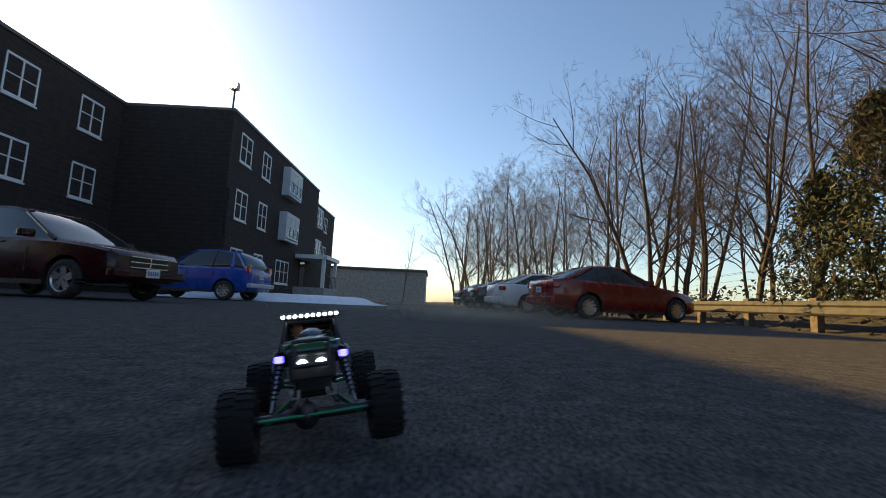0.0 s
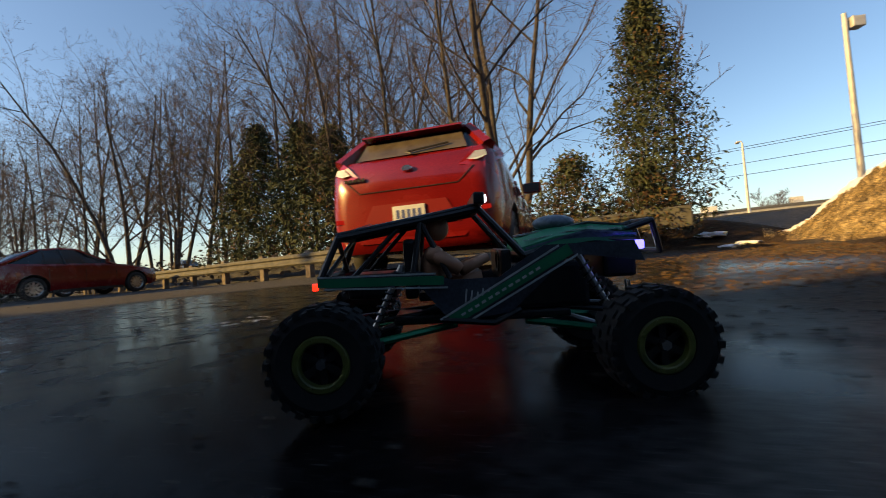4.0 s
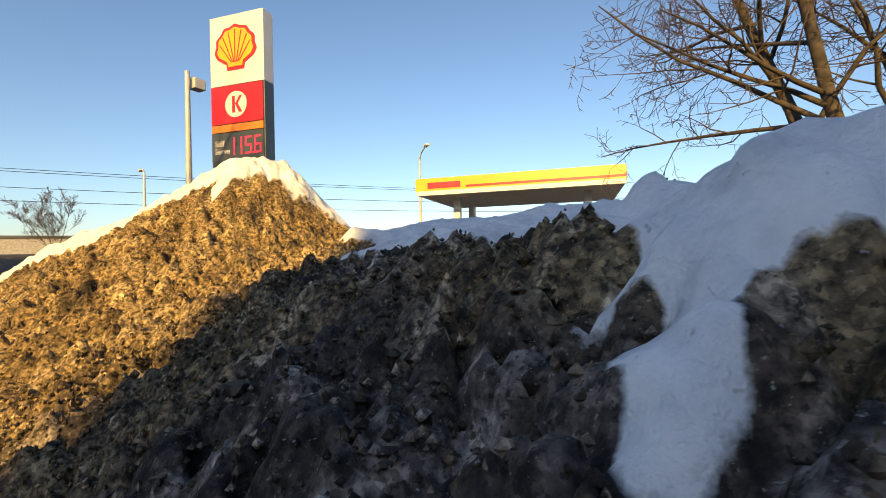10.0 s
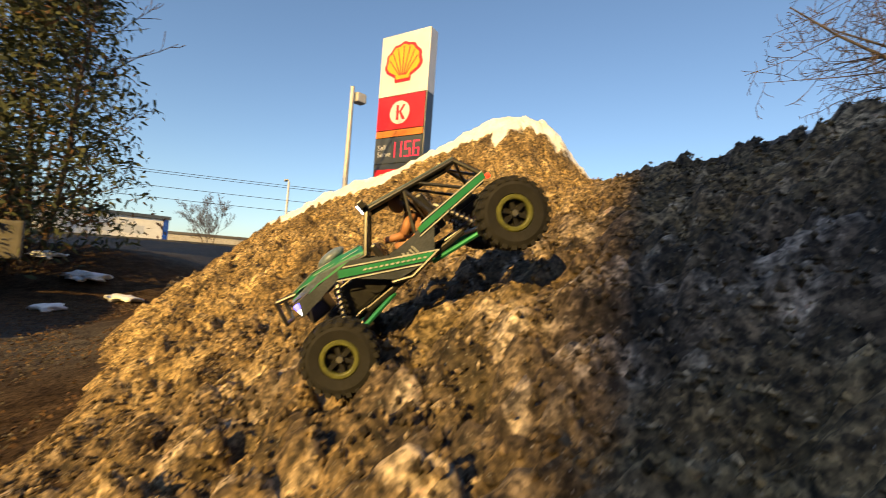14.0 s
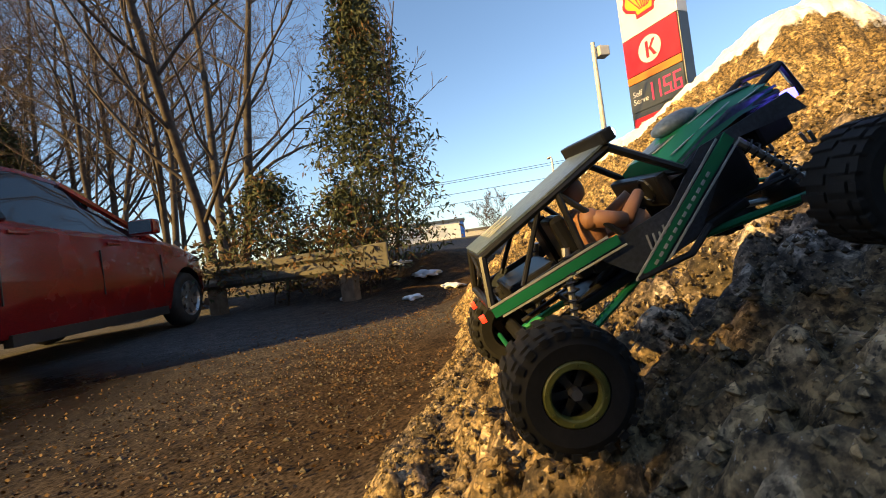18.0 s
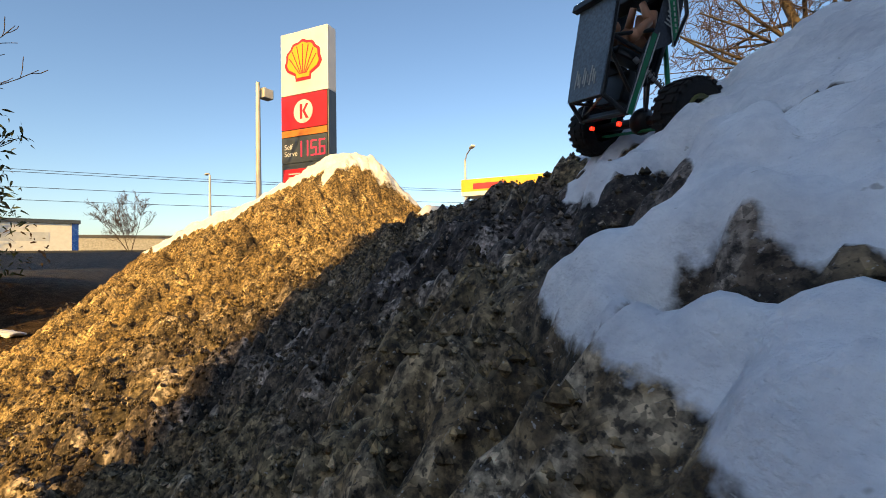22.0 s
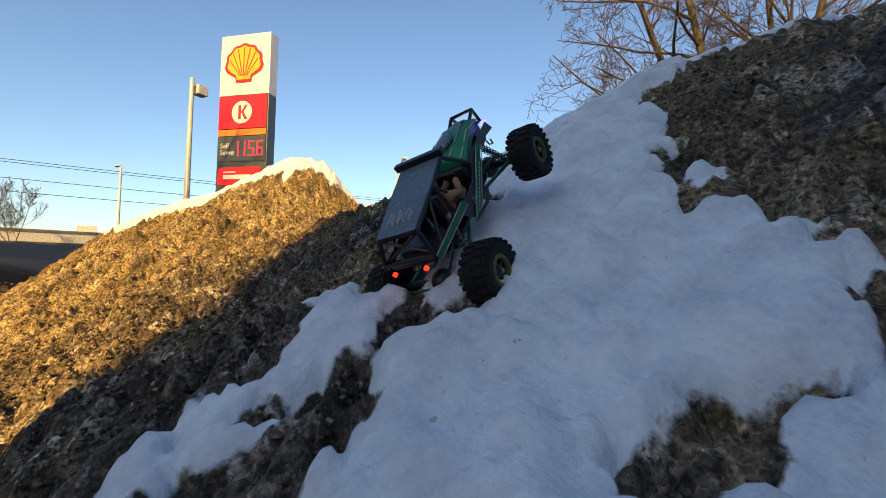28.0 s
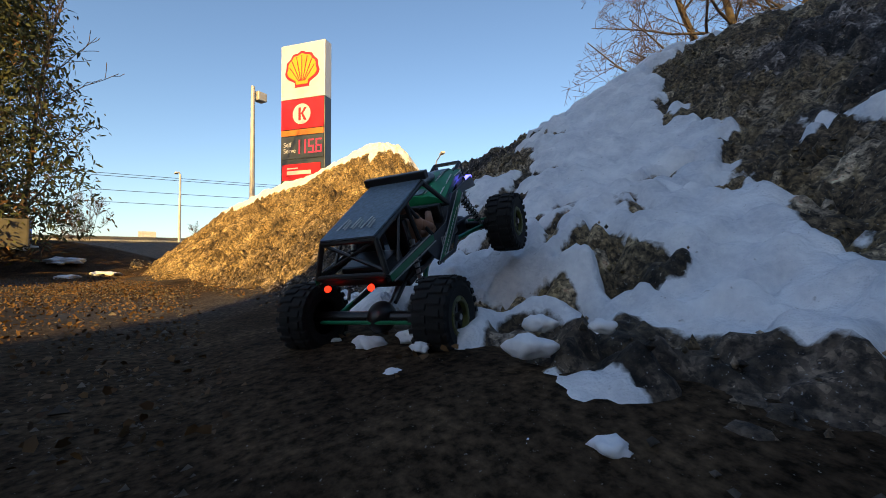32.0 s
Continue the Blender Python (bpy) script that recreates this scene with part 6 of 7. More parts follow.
def plant():
    z = lambda x, y: float(lay(x, y)) - 0.05
    kinds = [bare_tree(s, pose(*p, z(*p), 0, 0, r), lab, **k) for s, p, r, lab, k in (
        (11, (8.9, 0.1), 0, "bare multi-stemmed tree behind the guard rail", dict(height=8.2, stout=0.011, spread=1.2, trunks=3, levels=5, lean=0.2, kids=(12, 7, 5, 3), upward=0.25, start=0.12)),
        (12, (9.6, 3.4), 40, "slender bare tree with rising twigs", dict(height=7.8, spread=1.05, trunks=2, levels=5, lean=0.14, kids=(14, 7, 5, 3), upward=0.3, start=0.12)),
        (13, (10.2, 6.4), 90, "tall bare tree with a narrow crown", dict(height=8.6, spread=1.1, trunks=1, levels=5, kids=(22, 8, 5, 3), upward=0.3, start=0.12)),
        (14, (9.0, 12.7), 10, "bare tree with a dense twiggy crown", dict(height=8.4, spread=1.15, trunks=2, levels=5, lean=0.18, kids=(14, 8, 5, 3), upward=0.25, start=0.1)))]
    rng = random.Random(5)
    spots = [(9.4, 1.9, 1), (10.8, 4.8, 2), (9.3, 5.2, 3), (11.4, 7.6, 0), (9.4, 8.0, 1), (10.6, 9.8, 3), (9.2, 10.6, 2), (8.6, 14.6, 1), (10.4, 13.8, 2), (9.6, 16.0, 3), (8.0, 17.2, 0), (9.8, 18.6, 1), (7.6, 19.8, 3), (9.0, 21.8, 2),
             (7.0, 23.2, 1), (8.8, 24.8, 3), (6.6, 27.0, 0), (8.4, 28.6, 2), (6.2, 31.0, 3), (7.8, 33.0, 1), (5.8, 36.0, 2), (7.4, 38.5, 3), (5.6, 42.0, 1), (4.8, 46.0, 3), (4.4, 50.0, 0), (5.0, 39.0, 3), (3.8, 55.0, 3), (3.0, 60.0, 0), (12.0, 2.6, 1), (13.0, 5.6, 3), (12.6, 10.8, 2), (11.8, 16.6, 1), (11.6, 21, 3)]
    for x, y, k in spots:
        s = rng.uniform(0.85, 1.12) * (1.0 if y < 14 else 1.0 + 0.012 * (y - 14))
        o = copy_thing(kinds[k], pose(x, y, z(x, y), 0, 0, rng.uniform(0, 360)) @ Matrix.Diagonal((s, s, s * rng.uniform(0.95, 1.1), 1)))
    # the great tree beyond the bank and one small far tree
    bare_tree(21, pose(5.5, -15.2, 0.6, 0, 0, 60), "big spreading bare tree beyond the snow bank", height=8.0, spread=1.35, trunks=4, levels=5, lean=0.26, stout=0.016, kids=(13, 8, 6, 3), upward=0.05, start=0.22, twig=0.006)
    bare_tree(23, pose(-3.4, 46.0, 0, 0, 0, 0), "small bare tree by a low building", height=6.5, spread=0.9, trunks=1, levels=4, kids=(14, 8, 4))
    far = bare_tree(24, pose(92, 10, 1.7, 0, 0, 0), "round bare tree across the road", height=9.0, spread=1.0, trunks=3, levels=4, lean=0.4, kids=(14, 9, 6), twig=0.02, upward=0.4, start=0.15)
    copy_thing(far, pose(110, -8, 1.6, 0, 0, 120) @ Matrix.Diagonal((0.8, 0.8, 0.7, 1)))
    copy_thing(far, pose(62, 24, 1.6, 0, 0, 200) @ Matrix.Diagonal((0.7, 0.7, 0.7, 1)))
    cedar(31, pose(8.9, -2.72, z(8.9, -2.72)), "ragged cedar with sunlit brown sprays by the rail end", 4.0, 1.2, 1900, 0.16, 0.052)
    cedar(36, pose(8.05, -1.5, 0), "low brown-tipped cedar shrub spilling over the rail", 1.5, 1.2, 640, 0.5, 0.05)
    cedar(37, pose(8.0, -2.7, 0), "low brown-tipped cedar shrub spilling over the rail", 1.15, 0.85, 380, 0.45, 0.05)
    cedar(32, pose(9.4, 7.2, z(9, 7)), "dark dense cedar among bare trees", 4.3, 1.7, 1000, 0.06, 0.085)
    cedar(33, pose(9.0, 8.9, z(9, 9)), "dark dense cedar among bare trees", 4.6, 1.7, 1000, 0.06, 0.085)
    cedar(34, pose(9.2, 5.7, z(9, 6)), "dark cedar behind the guard rail", 3.8, 1.5, 800, 0.10, 0.085)
    cedar(35, pose(9.3, 10.7, z(9, 11)), "low dark cedar behind the guard rail", 3.4, 1.6, 700, 0.12, 0.085)
    # scrub at the feet of the trees
    r2 = random.Random(9)
    spots = [(Vector((r2.uniform(8.1, 10.5), r2.uniform(-3.0, 24), 0.0)), 1) for _ in range(420)]
    scrub = thing("scrub", pose(0, 0, 0), "tangle of dry brush and brown leaves under the trees", "bush", kind="stuff")
    cards = [(Vector((p.x, p.y, float(lay(p.x, p.y)) + r2.uniform(0.05, 0.7))), r2.randint(4, 9), 0.16) for p, _ in spots]
    raw("brush", leaf_cards(r2, cards[:250], 0.13, 0.0), M_TWIG, scrub, False)
    raw("leaves", leaf_cards(r2, cards[250:], 0.08, 0.2), M_DEADLEAF, scrub, False)


plant()


def guard_rail():
    rail = thing("guard_rail", pose(7.75, 0, 0), "weathered steel guard rail on wooden posts", "guard rail")
    prof = [(0.0, 0.40), (-0.035, 0.44), (-0.035, 0.49), (0.0, 0.53), (0.0, 0.57), (-0.035, 0.61), (-0.035, 0.66), (0.0, 0.70)]
    for k in range(6):
        y0, y1 = -3.0 + k * 4.0, -3.0 + (k + 1) * 4.0 + 0.1
        ring = prof + [(x + 0.006, z) for x, z in reversed(prof)]
        bm = loft([[(x - 0.004 * (k % 2), y, z - 0.06) for x, z in ring] for y in (y0, y1)])
        part("beam", bm, M_METAL, rail)
    part("end_wing", boxed(-0.03, 0.012, -3.3, -3.0, 0.33, 0.64, bevel=0.02), M_METAL, rail)
    wood = material("post_wood", (0.11, 0.085, 0.06), 0.9, second=(0.19, 0.15, 0.11), scale=12, bump=0.4, bump_scale=40)
    for k in range(13):
        part("post", boxed(0.015, 0.17, -2.7 + k * 2.0 - 0.09, -2.7 + k * 2.0 + 0.09, -0.02, 0.70, bevel=0.01), wood, rail)


guard_rail()


def far_side():
    low = thing("low_building", pose(-9.5, 62, 0), "low flat-roofed brown building in the distance", "building")
    part("wall", boxed(-8, 8, 0, 10, 0, 4.2), M_CONC, low)
    part("roof", boxed(-8.2, 8.2, -0.2, 10.2, 4.2, 4.6), M_ROOFEDGE, low)
    shop = thing("roadside_shop", pose(66, 17.5, 1.65, 0, 0, -70), "white and blue single-storey shop across the road", "building")
    part("wall", boxed(-7, 7, 0, 8, 0, 3.4), M_WHITE, shop)
    part("roof", boxed(-7.2, 7.2, -0.3, 8.2, 3.4, 3.8), M_SLATE, shop)
    part("corner_panel", boxed(6.4, 7.02, -0.05, 0.6, 0, 3.4), P_BLUE, shop)
    part("stripe", boxed(-7.21, -2.0, -0.32, -0.301, 3.45, 3.75), M_YELLOW, shop)
    part("shop_window", boxed(-4.6, 4.4, -0.03, 0.01, 1.3, 2.3), M_PANEL, shop)
    part("side_wall", boxed(-12.0, -7.02, 0.5, 7, 0, 3.2), M_BRICK, shop)
    shed = thing("long_shed", pose(105, -2, 1.65, 0, 0, -85), "long low brown warehouse across the road", "building")
    part("wall", boxed(-26, 26, 0, 12, 0, 3.2), M_CONC, shed)
    part("roof", boxed(-26.3, 26.3, -0.2, 12.2, 3.2, 3.7), M_ROOFEDGE, shed)
    for x, w in ((-6, 3), (9, 2)):
        part("roof_unit", boxed(x, x + w, 3, 5, 3.7, 5.0), M_POLE, shed)
    road = boxed(23.5, 31, -60, 90, 0.9, 1.075)
    part("road", road, material("road_asphalt", (0.055, 0.055, 0.058), 0.7, second=(0.08, 0.08, 0.08), scale=2, bump=0.2, bump_scale=40), None)
    tagged(bpy.data.objects["road"], "grey asphalt road past the lot", "road", kind="structure")
    # strip of old snow by the parked cars
    xs, ys = np.linspace(-12, -1.0, 80), np.linspace(15.0, 24.0, 66)
    gx, gy = np.meshgrid(xs, ys)
    d = np.hypot((gx + 6.5) / 5.0, (gy - 18.6) / 3.3) + 0.35 * (fbm(gx, gy, 1.2, 3, 71) - 0.5)
    h = 0.32 * smooth(1.0, 0.5, d) - 0.03 + 0.05 * (fbm(gx, gy, 0.5, 2, 73) - 0.5)
    tagged(new("snow_strip", grid_mesh("snow_strip", xs, ys, h, [M_SNOW])), "low strip of old snow beside the building", "snow", kind="structure")
    # power lines
    for k, (x, y) in enumerate(((46, -48), (50.6, 16), (54, 62))):
        pole = thing("utility_pole", pose(x, y, 0), "wooden utility pole with cross arms", "utility pole", "utility poles")
        part("pole", tube(bmesh.new(), (0, 0, 0), (0, 0, 8.6), 0.16, 0.11, 8), M_BARK, pole)
        for z in (8.2, 7.3):
            part("cross_arm", boxed(-0.06, 0.06, -1.1, 1.1, z - 0.06, z + 0.06), M_BARK, pole)
    for n, z in enumerate((8.35, 8.2, 6.9, 5.9)):
        bm = bmesh.new()
        pts = []
        for y in np.linspace(-110, 110, 61):
            f = ((y + 48) / 64.0) % 1.0
            pts.append(Vector((49 + y * 0.09 + 0.4 * (n % 2), y, z - 4 * 0.4 * f * (1 - f))))
        for a, b in zip(pts, pts[1:]):
            tube(bm, a, b, 0.022, sides=4, caps=False)
        ob = part("power_line", bm, M_WIRE)
        tagged(ob, "thin dark overhead power line", "power line", "power lines")


far_side()


M_GRIT = material("brown_grit", (0.045, 0.038, 0.030), 0.85, second=(0.22, 0.19, 0.155), scale=25, spread=(0.45, 0.75))


def litter():
    """Dry leaves, pebbles and scraps on the mud by the bank."""
    rng = random.Random(77)
    kinds = []
    for k in range(3):
        v, f = [], []
        n = 7
        for i in range(n):
            a = 2 * math.pi * i / n
            r = 0.016 + 0.009 * rng.random() + (0.012 if i == 0 else 0)
            v.append(Vector((r * math.cos(a), r * math.sin(a) * 0.8, 0.004 + 0.007 * rng.random())))
        v.append(Vector((0, 0, 0.002)))
        f = [(i, (i + 1) % n, n) for i in range(n)]
        me = bpy.data.meshes.new("fallen_leaf")
        me.from_pydata([tuple(q) for q in v], [], f)
        me.materials.append(M_DEADLEAF)
        kinds.append(me)
    for k in range(290):
        x, y = (rng.uniform(2.2, 8.0), rng.uniform(-5.0, -3.4)) if k < 250 else (rng.uniform(1.5, 4.0), rng.uniform(-4.6, -3.2))
        o = new("fallen_leaf", kinds[k % 3])
        s = rng.uniform(0.08, 0.24)
        o.matrix_basis = pose(x, y, float(lay(x, y)) + 0.008, rng.uniform(-20, 20), rng.uniform(-20, 20), rng.uniform(0, 360)) @ Matrix.Diagonal((s, s, s, 1))
        tagged(o, "dry brown fallen leaf on the mud", "leaf", "fallen leaves")
    v, f = [], []
    bm = bmesh.new()
    for k in range(16000):
        x, y = (rng.uniform(1.2, 8.5), rng.gauss(-4.7, 0.5)) if k % 5 else (rng.gauss(1.2, 2.0), rng.uniform(-5.0, 3.5))
        if y < -5.6 or float(lay(x, y)) > 0.03 and x < 7.6:
            continue
        r = rng.uniform(0.0016, 0.0055) * (2.0 if rng.random() < 0.03 else 1)
        i = len(v)
        z = float(lay(x, y)) + r * 0.3
        for dx, dy, dz in ((1, 0, 0), (-0.5, 0.87, 0), (-0.5, -0.87, 0), (0, 0, 0.8), (0.2, 0.1, -0.8)):
            v.append((x + r * dx * rng.uniform(0.7, 1.3), y + r * dy * rng.uniform(0.7, 1.3), z + r * dz))
        f += [(i, i + 1, i + 3), (i + 1, i + 2, i + 3), (i + 2, i, i + 3), (i + 1, i, i + 4), (i + 2, i + 1, i + 4), (i, i + 2, i + 4)]
    g = raw("gravel", (v, f), M_GRIT, None, False)
    tagged(g, "loose grey gravel and grit on the lot", "gravel", kind="stuff")
    flakes = []
    for k in range(15000):
        x, y = rng.uniform(1.8, 8.2), rng.gauss(-4.35, 0.6)
        if y > -5.3 and (float(lay(x, y)) < 0.05 or x > 7.6):
            flakes.append((Vector((x, y, float(lay(x, y)) + 0.006)), 1, 0.002))
    g = raw("leaf_litter", leaf_cards(rng, flakes, 0.010, 0.05), M_DEADLEAF, None, False)
    tagged(g, "crumbled brown leaf litter on the mud", "leaf litter", kind="stuff")
    # broken lumps of snow and two stones at the foot of the bank
    for x, y, r in ((1.97, -5.02, 0.05), (1.99, -5.08, 0.06), (1.91, -5.06, 0.045), (1.84, -5.0, 0.035), (1.87, -5.05, 0.03), (1.73, -5.1, 0.05), (1.76, -5.14, 0.04), (1.59, -5.05, 0.035), (1.63, -5.02, 0.03), (1.57, -5.01, 0.025), (2.05, -5.0, 0.025), (2.3, -4.95, 0.02), (2.42, -4.9, 0.018), (1.69, -5.16, 0.03)):
        bm = bmesh.new()
        bmesh.ops.create_icosphere(bm, subdivisions=3, radius=r * 0.30, matrix=Matrix.Diagonal((1.3, 1.0, 0.7, 1)))
        for q in bm.verts:
            q.co *= 1 + 0.6 * noise.noise(q.co * (3.5 / r) + Vector((x * 9, y * 7, 0))) + 0.35 * noise.noise(q.co * (9.0 / r)) + 0.15 * noise.noise(q.co * (22.0 / r))
        o = part("snow_lump", bm, M_SNOW, None, shade=True, at=pose(x, y, float(lay(x, y)) + 0.1 * r, 0, 0, 900 * r))
        tagged(o, "broken lump of white snow on the dirt", "snow", "snow lumps")
    for x, y, r in ((1.65, -5.07, 0.035), (1.62, -4.96, 0.018), (1.55, -4.95, 0.02)):
        bm = bmesh.new()
        bmesh.ops.create_icosphere(bm, subdivisions=2, radius=r * 0.45, matrix=Matrix.Diagonal((1.4, 0.9, 0.7, 1)))
        for q in bm.verts:
            q.co *= 1 + 0.9 * noise.noise(q.co * (2.2 / r) + Vector((x * 5, y, 0)))
        o = part("stone", bm, M_CONC, None, shade=False, at=pose(x, y, 0.2 * r))
        tagged(o, "pale tan stone at the foot of the bank", "stone", "stones")
    for x, y, s in ((8.1, -3.9, 1.0), (8.6, -3.4, 1.3), (7.3, -3.7, 0.8), (9.0, -2.9, 1.1), (8.0, -2.6, 0.9)):
        bm = bmesh.new()
        bmesh.ops.create_icosphere(bm, subdivisions=3, radius=0.11 * s, matrix=Matrix.Diagonal((1.7, 0.9, 0.3, 1)))
        for q in bm.verts:
            q.co *= 1 + 1.1 * (noise.noise(q.co * 14 + Vector((x, y, 0))))
        o = part("snow_scrap", bm, M_SNOW, None, shade=True, at=pose(x, y, float(lay(x, y)) + 0.01, 0, 0, 40 * s))
        tagged(o, "small scrap of old snow on the verge", "snow", "snow scraps")


litter()


def thrown_clod():
    """A lump of frozen dirt that the front wheel flings up."""
    bm = bmesh.new()
    bmesh.ops.create_icosphere(bm, subdivisions=2, radius=0.013, matrix=Matrix.Diagonal((1.5, 0.9, 0.7, 1)))
    for q in bm.verts:
        q.co *= 1 + 0.8 * noise.noise(q.co * 90)
    ob = part("dirt_clod", bm, M_GRIT, None, shade=False)
    return tagged(ob, "dark clod of frozen dirt thrown up by a wheel", "dirt clod")


DIRT_CLOD = thrown_clod()


def lot_rubbish():
    """A crushed cup lid with a straw, a plastic ring and paper scraps on the wet asphalt."""
    lid = thing("cup_lid", pose(0.42, -2.56, 0.004, 0, 0, 20), "pale plastic cup lid with a blue straw on wet asphalt", "lid")
    rim = [(0.050, 0.0), (0.052, 0.006), (0.048, 0.007), (0.045, 0.002)]
    n = 36
    bm = bmesh.new()
    rows = [[bm.verts.new((r * math.cos(2 * math.pi * k / n) * 1.1, r * math.sin(2 * math.pi * k / n), z)) for r, z in rim] for k in range(n)]
    for a, b in zip(rows, rows[1:] + rows[:1]):
        for i in range(len(rim)):
            bm.faces.new((a[i], a[(i + 1) % 4], b[(i + 1) % 4], b[i]))
    bmesh.ops.recalc_face_normals(bm, faces=bm.faces)
    plastic = material("cloudy_plastic", (0.42, 0.45, 0.48), 0.25, second=(0.55, 0.57, 0.6), scale=30, spec=0.6)
    part("rim", bm, plastic, lid)
    part("disc", tube(bmesh.new(), (0, 0, 0.0), (0, 0, 0.0022), 0.047, 0.046, 36), plastic, lid)
    part("straw", tubes([(-0.02, 0.0, 0.006), (0.05, 0.012, 0.009), (0.10, 0.05, 0.004)], 0.0032, 8), material("blue_straw", (0.03, 0.09, 0.32), 0.35), lid, "blue drinking straw")
    ring = thing("plastic_ring", pose(1.11, -4.57, 0.0), "white plastic ring lying on wet asphalt", "ring")
    prof = [(0.010, 0.0), (0.0165, 0.0), (0.0175, 0.003), (0.0175, 0.013), (0.016, 0.0155), (0.0105, 0.0155)]
    bm = bmesh.new()
    rows = [[bm.verts.new((r * math.cos(2 * math.pi * k / 30), r * math.sin(2 * math.pi * k / 30), z)) for r, z in prof] for k in range(30)]
    for a, b in zip(rows, rows[1:] + rows[:1]):
        for i in range(len(prof)):
            bm.faces.new((a[i], a[(i + 1) % 6], b[(i + 1) % 6], b[i]))
    bmesh.ops.recalc_face_normals(bm, faces=bm.faces)
    part("band", bm, material("white_plastic", (0.68, 0.69, 0.70), 0.4, second=(0.6, 0.6, 0.6), scale=60), ring, shade=True).data.set_sharp_from_angle(angle=radians(40))
    rng = random.Random(31)
    paper = material("wet_paper", (0.42, 0.40, 0.38), 0.7, second=(0.6, 0.58, 0.55), scale=40)
    for k in range(34):
        x, y = (rng.gauss(1.26, 0.10), rng.gauss(-2.62, 0.06)) if k < 26 else (rng.uniform(0.5, 1.4), rng.uniform(-3.0, -2.2))
        bm = bmesh.new()
        m = rng.randint(5, 7)
        ring_v = [(rng.uniform(0.003, 0.009) * math.cos(2 * math.pi * i / m) * 1.5, rng.uniform(0.003, 0.009) * math.sin(2 * math.pi * i / m)) for i in range(m)]
        lo, hi = [bm.verts.new((u, v, 0)) for u, v in ring_v], [bm.verts.new((u, v, 0.0012 + rng.uniform(0, 0.002))) for u, v in ring_v]
        for i in range(m):
            bm.faces.new((lo[i], lo[(i + 1) % m], hi[(i + 1) % m], hi[i]))
        bm.faces.new(hi)
        bm.faces.new(lo[::-1])
        tagged(part("paper_scrap", bm, paper, None, at=pose(x, y, 0.001, 0, 0, rng.uniform(0, 360))), "small pale torn paper scrap on wet asphalt", "paper scrap", "paper scraps")


lot_rubbish()


def dust_cloud():
    """Fine dust hanging where the crawler spun: specks, thick near the ground and thinning out."""
    rng = np.random.default_rng(12)
    n = 110000
    where = rng.random(n)
    x = np.where(where < 0.6, rng.normal(0.9, 0.8, n), rng.normal(-0.2, 1.5, n))
    y = np.where(where < 0.6, rng.normal(7.5, 1.6, n), rng.normal(11.0, 2.5, n))
    z = 0.02 + rng.gamma(1.3, 0.15, n) * (0.6 + 0.8 * vnoise(x, y, 0.9, 5))
    keep = (y > 5.2) & (z < 1.6) & (vnoise(x, y, 0.7, 9) > 0.25 * rng.random(n))
    p = np.stack([x, y, z], -1)[keep]
    r = rng.uniform(0.0007, 0.0017, len(p))
    base = np.array(((1, 1, 1), (1, -1, -1), (-1, 1, -1), (-1, -1, 1)), float)
    v = p[:, None] + base[None] * r[:, None, None]
    f = (np.array(((0, 1, 2), (0, 3, 1), (0, 2, 3), (1, 3, 2)))[None] + 4 * np.arange(len(p))[:, None, None]).reshape(-1, 3)
    me = bpy.data.meshes.new("dust_cloud")
    me.from_pydata(v.reshape(-1, 3), [], f)
    me.materials.append(material("pale_dust", (0.72, 0.60, 0.44), 0.9, second=(0.78, 0.68, 0.52), scale=3))
    return tagged(new("dust_cloud", me), "thin cloud of dry dust over the lot", "dust", kind="stuff")


DUST = dust_cloud()

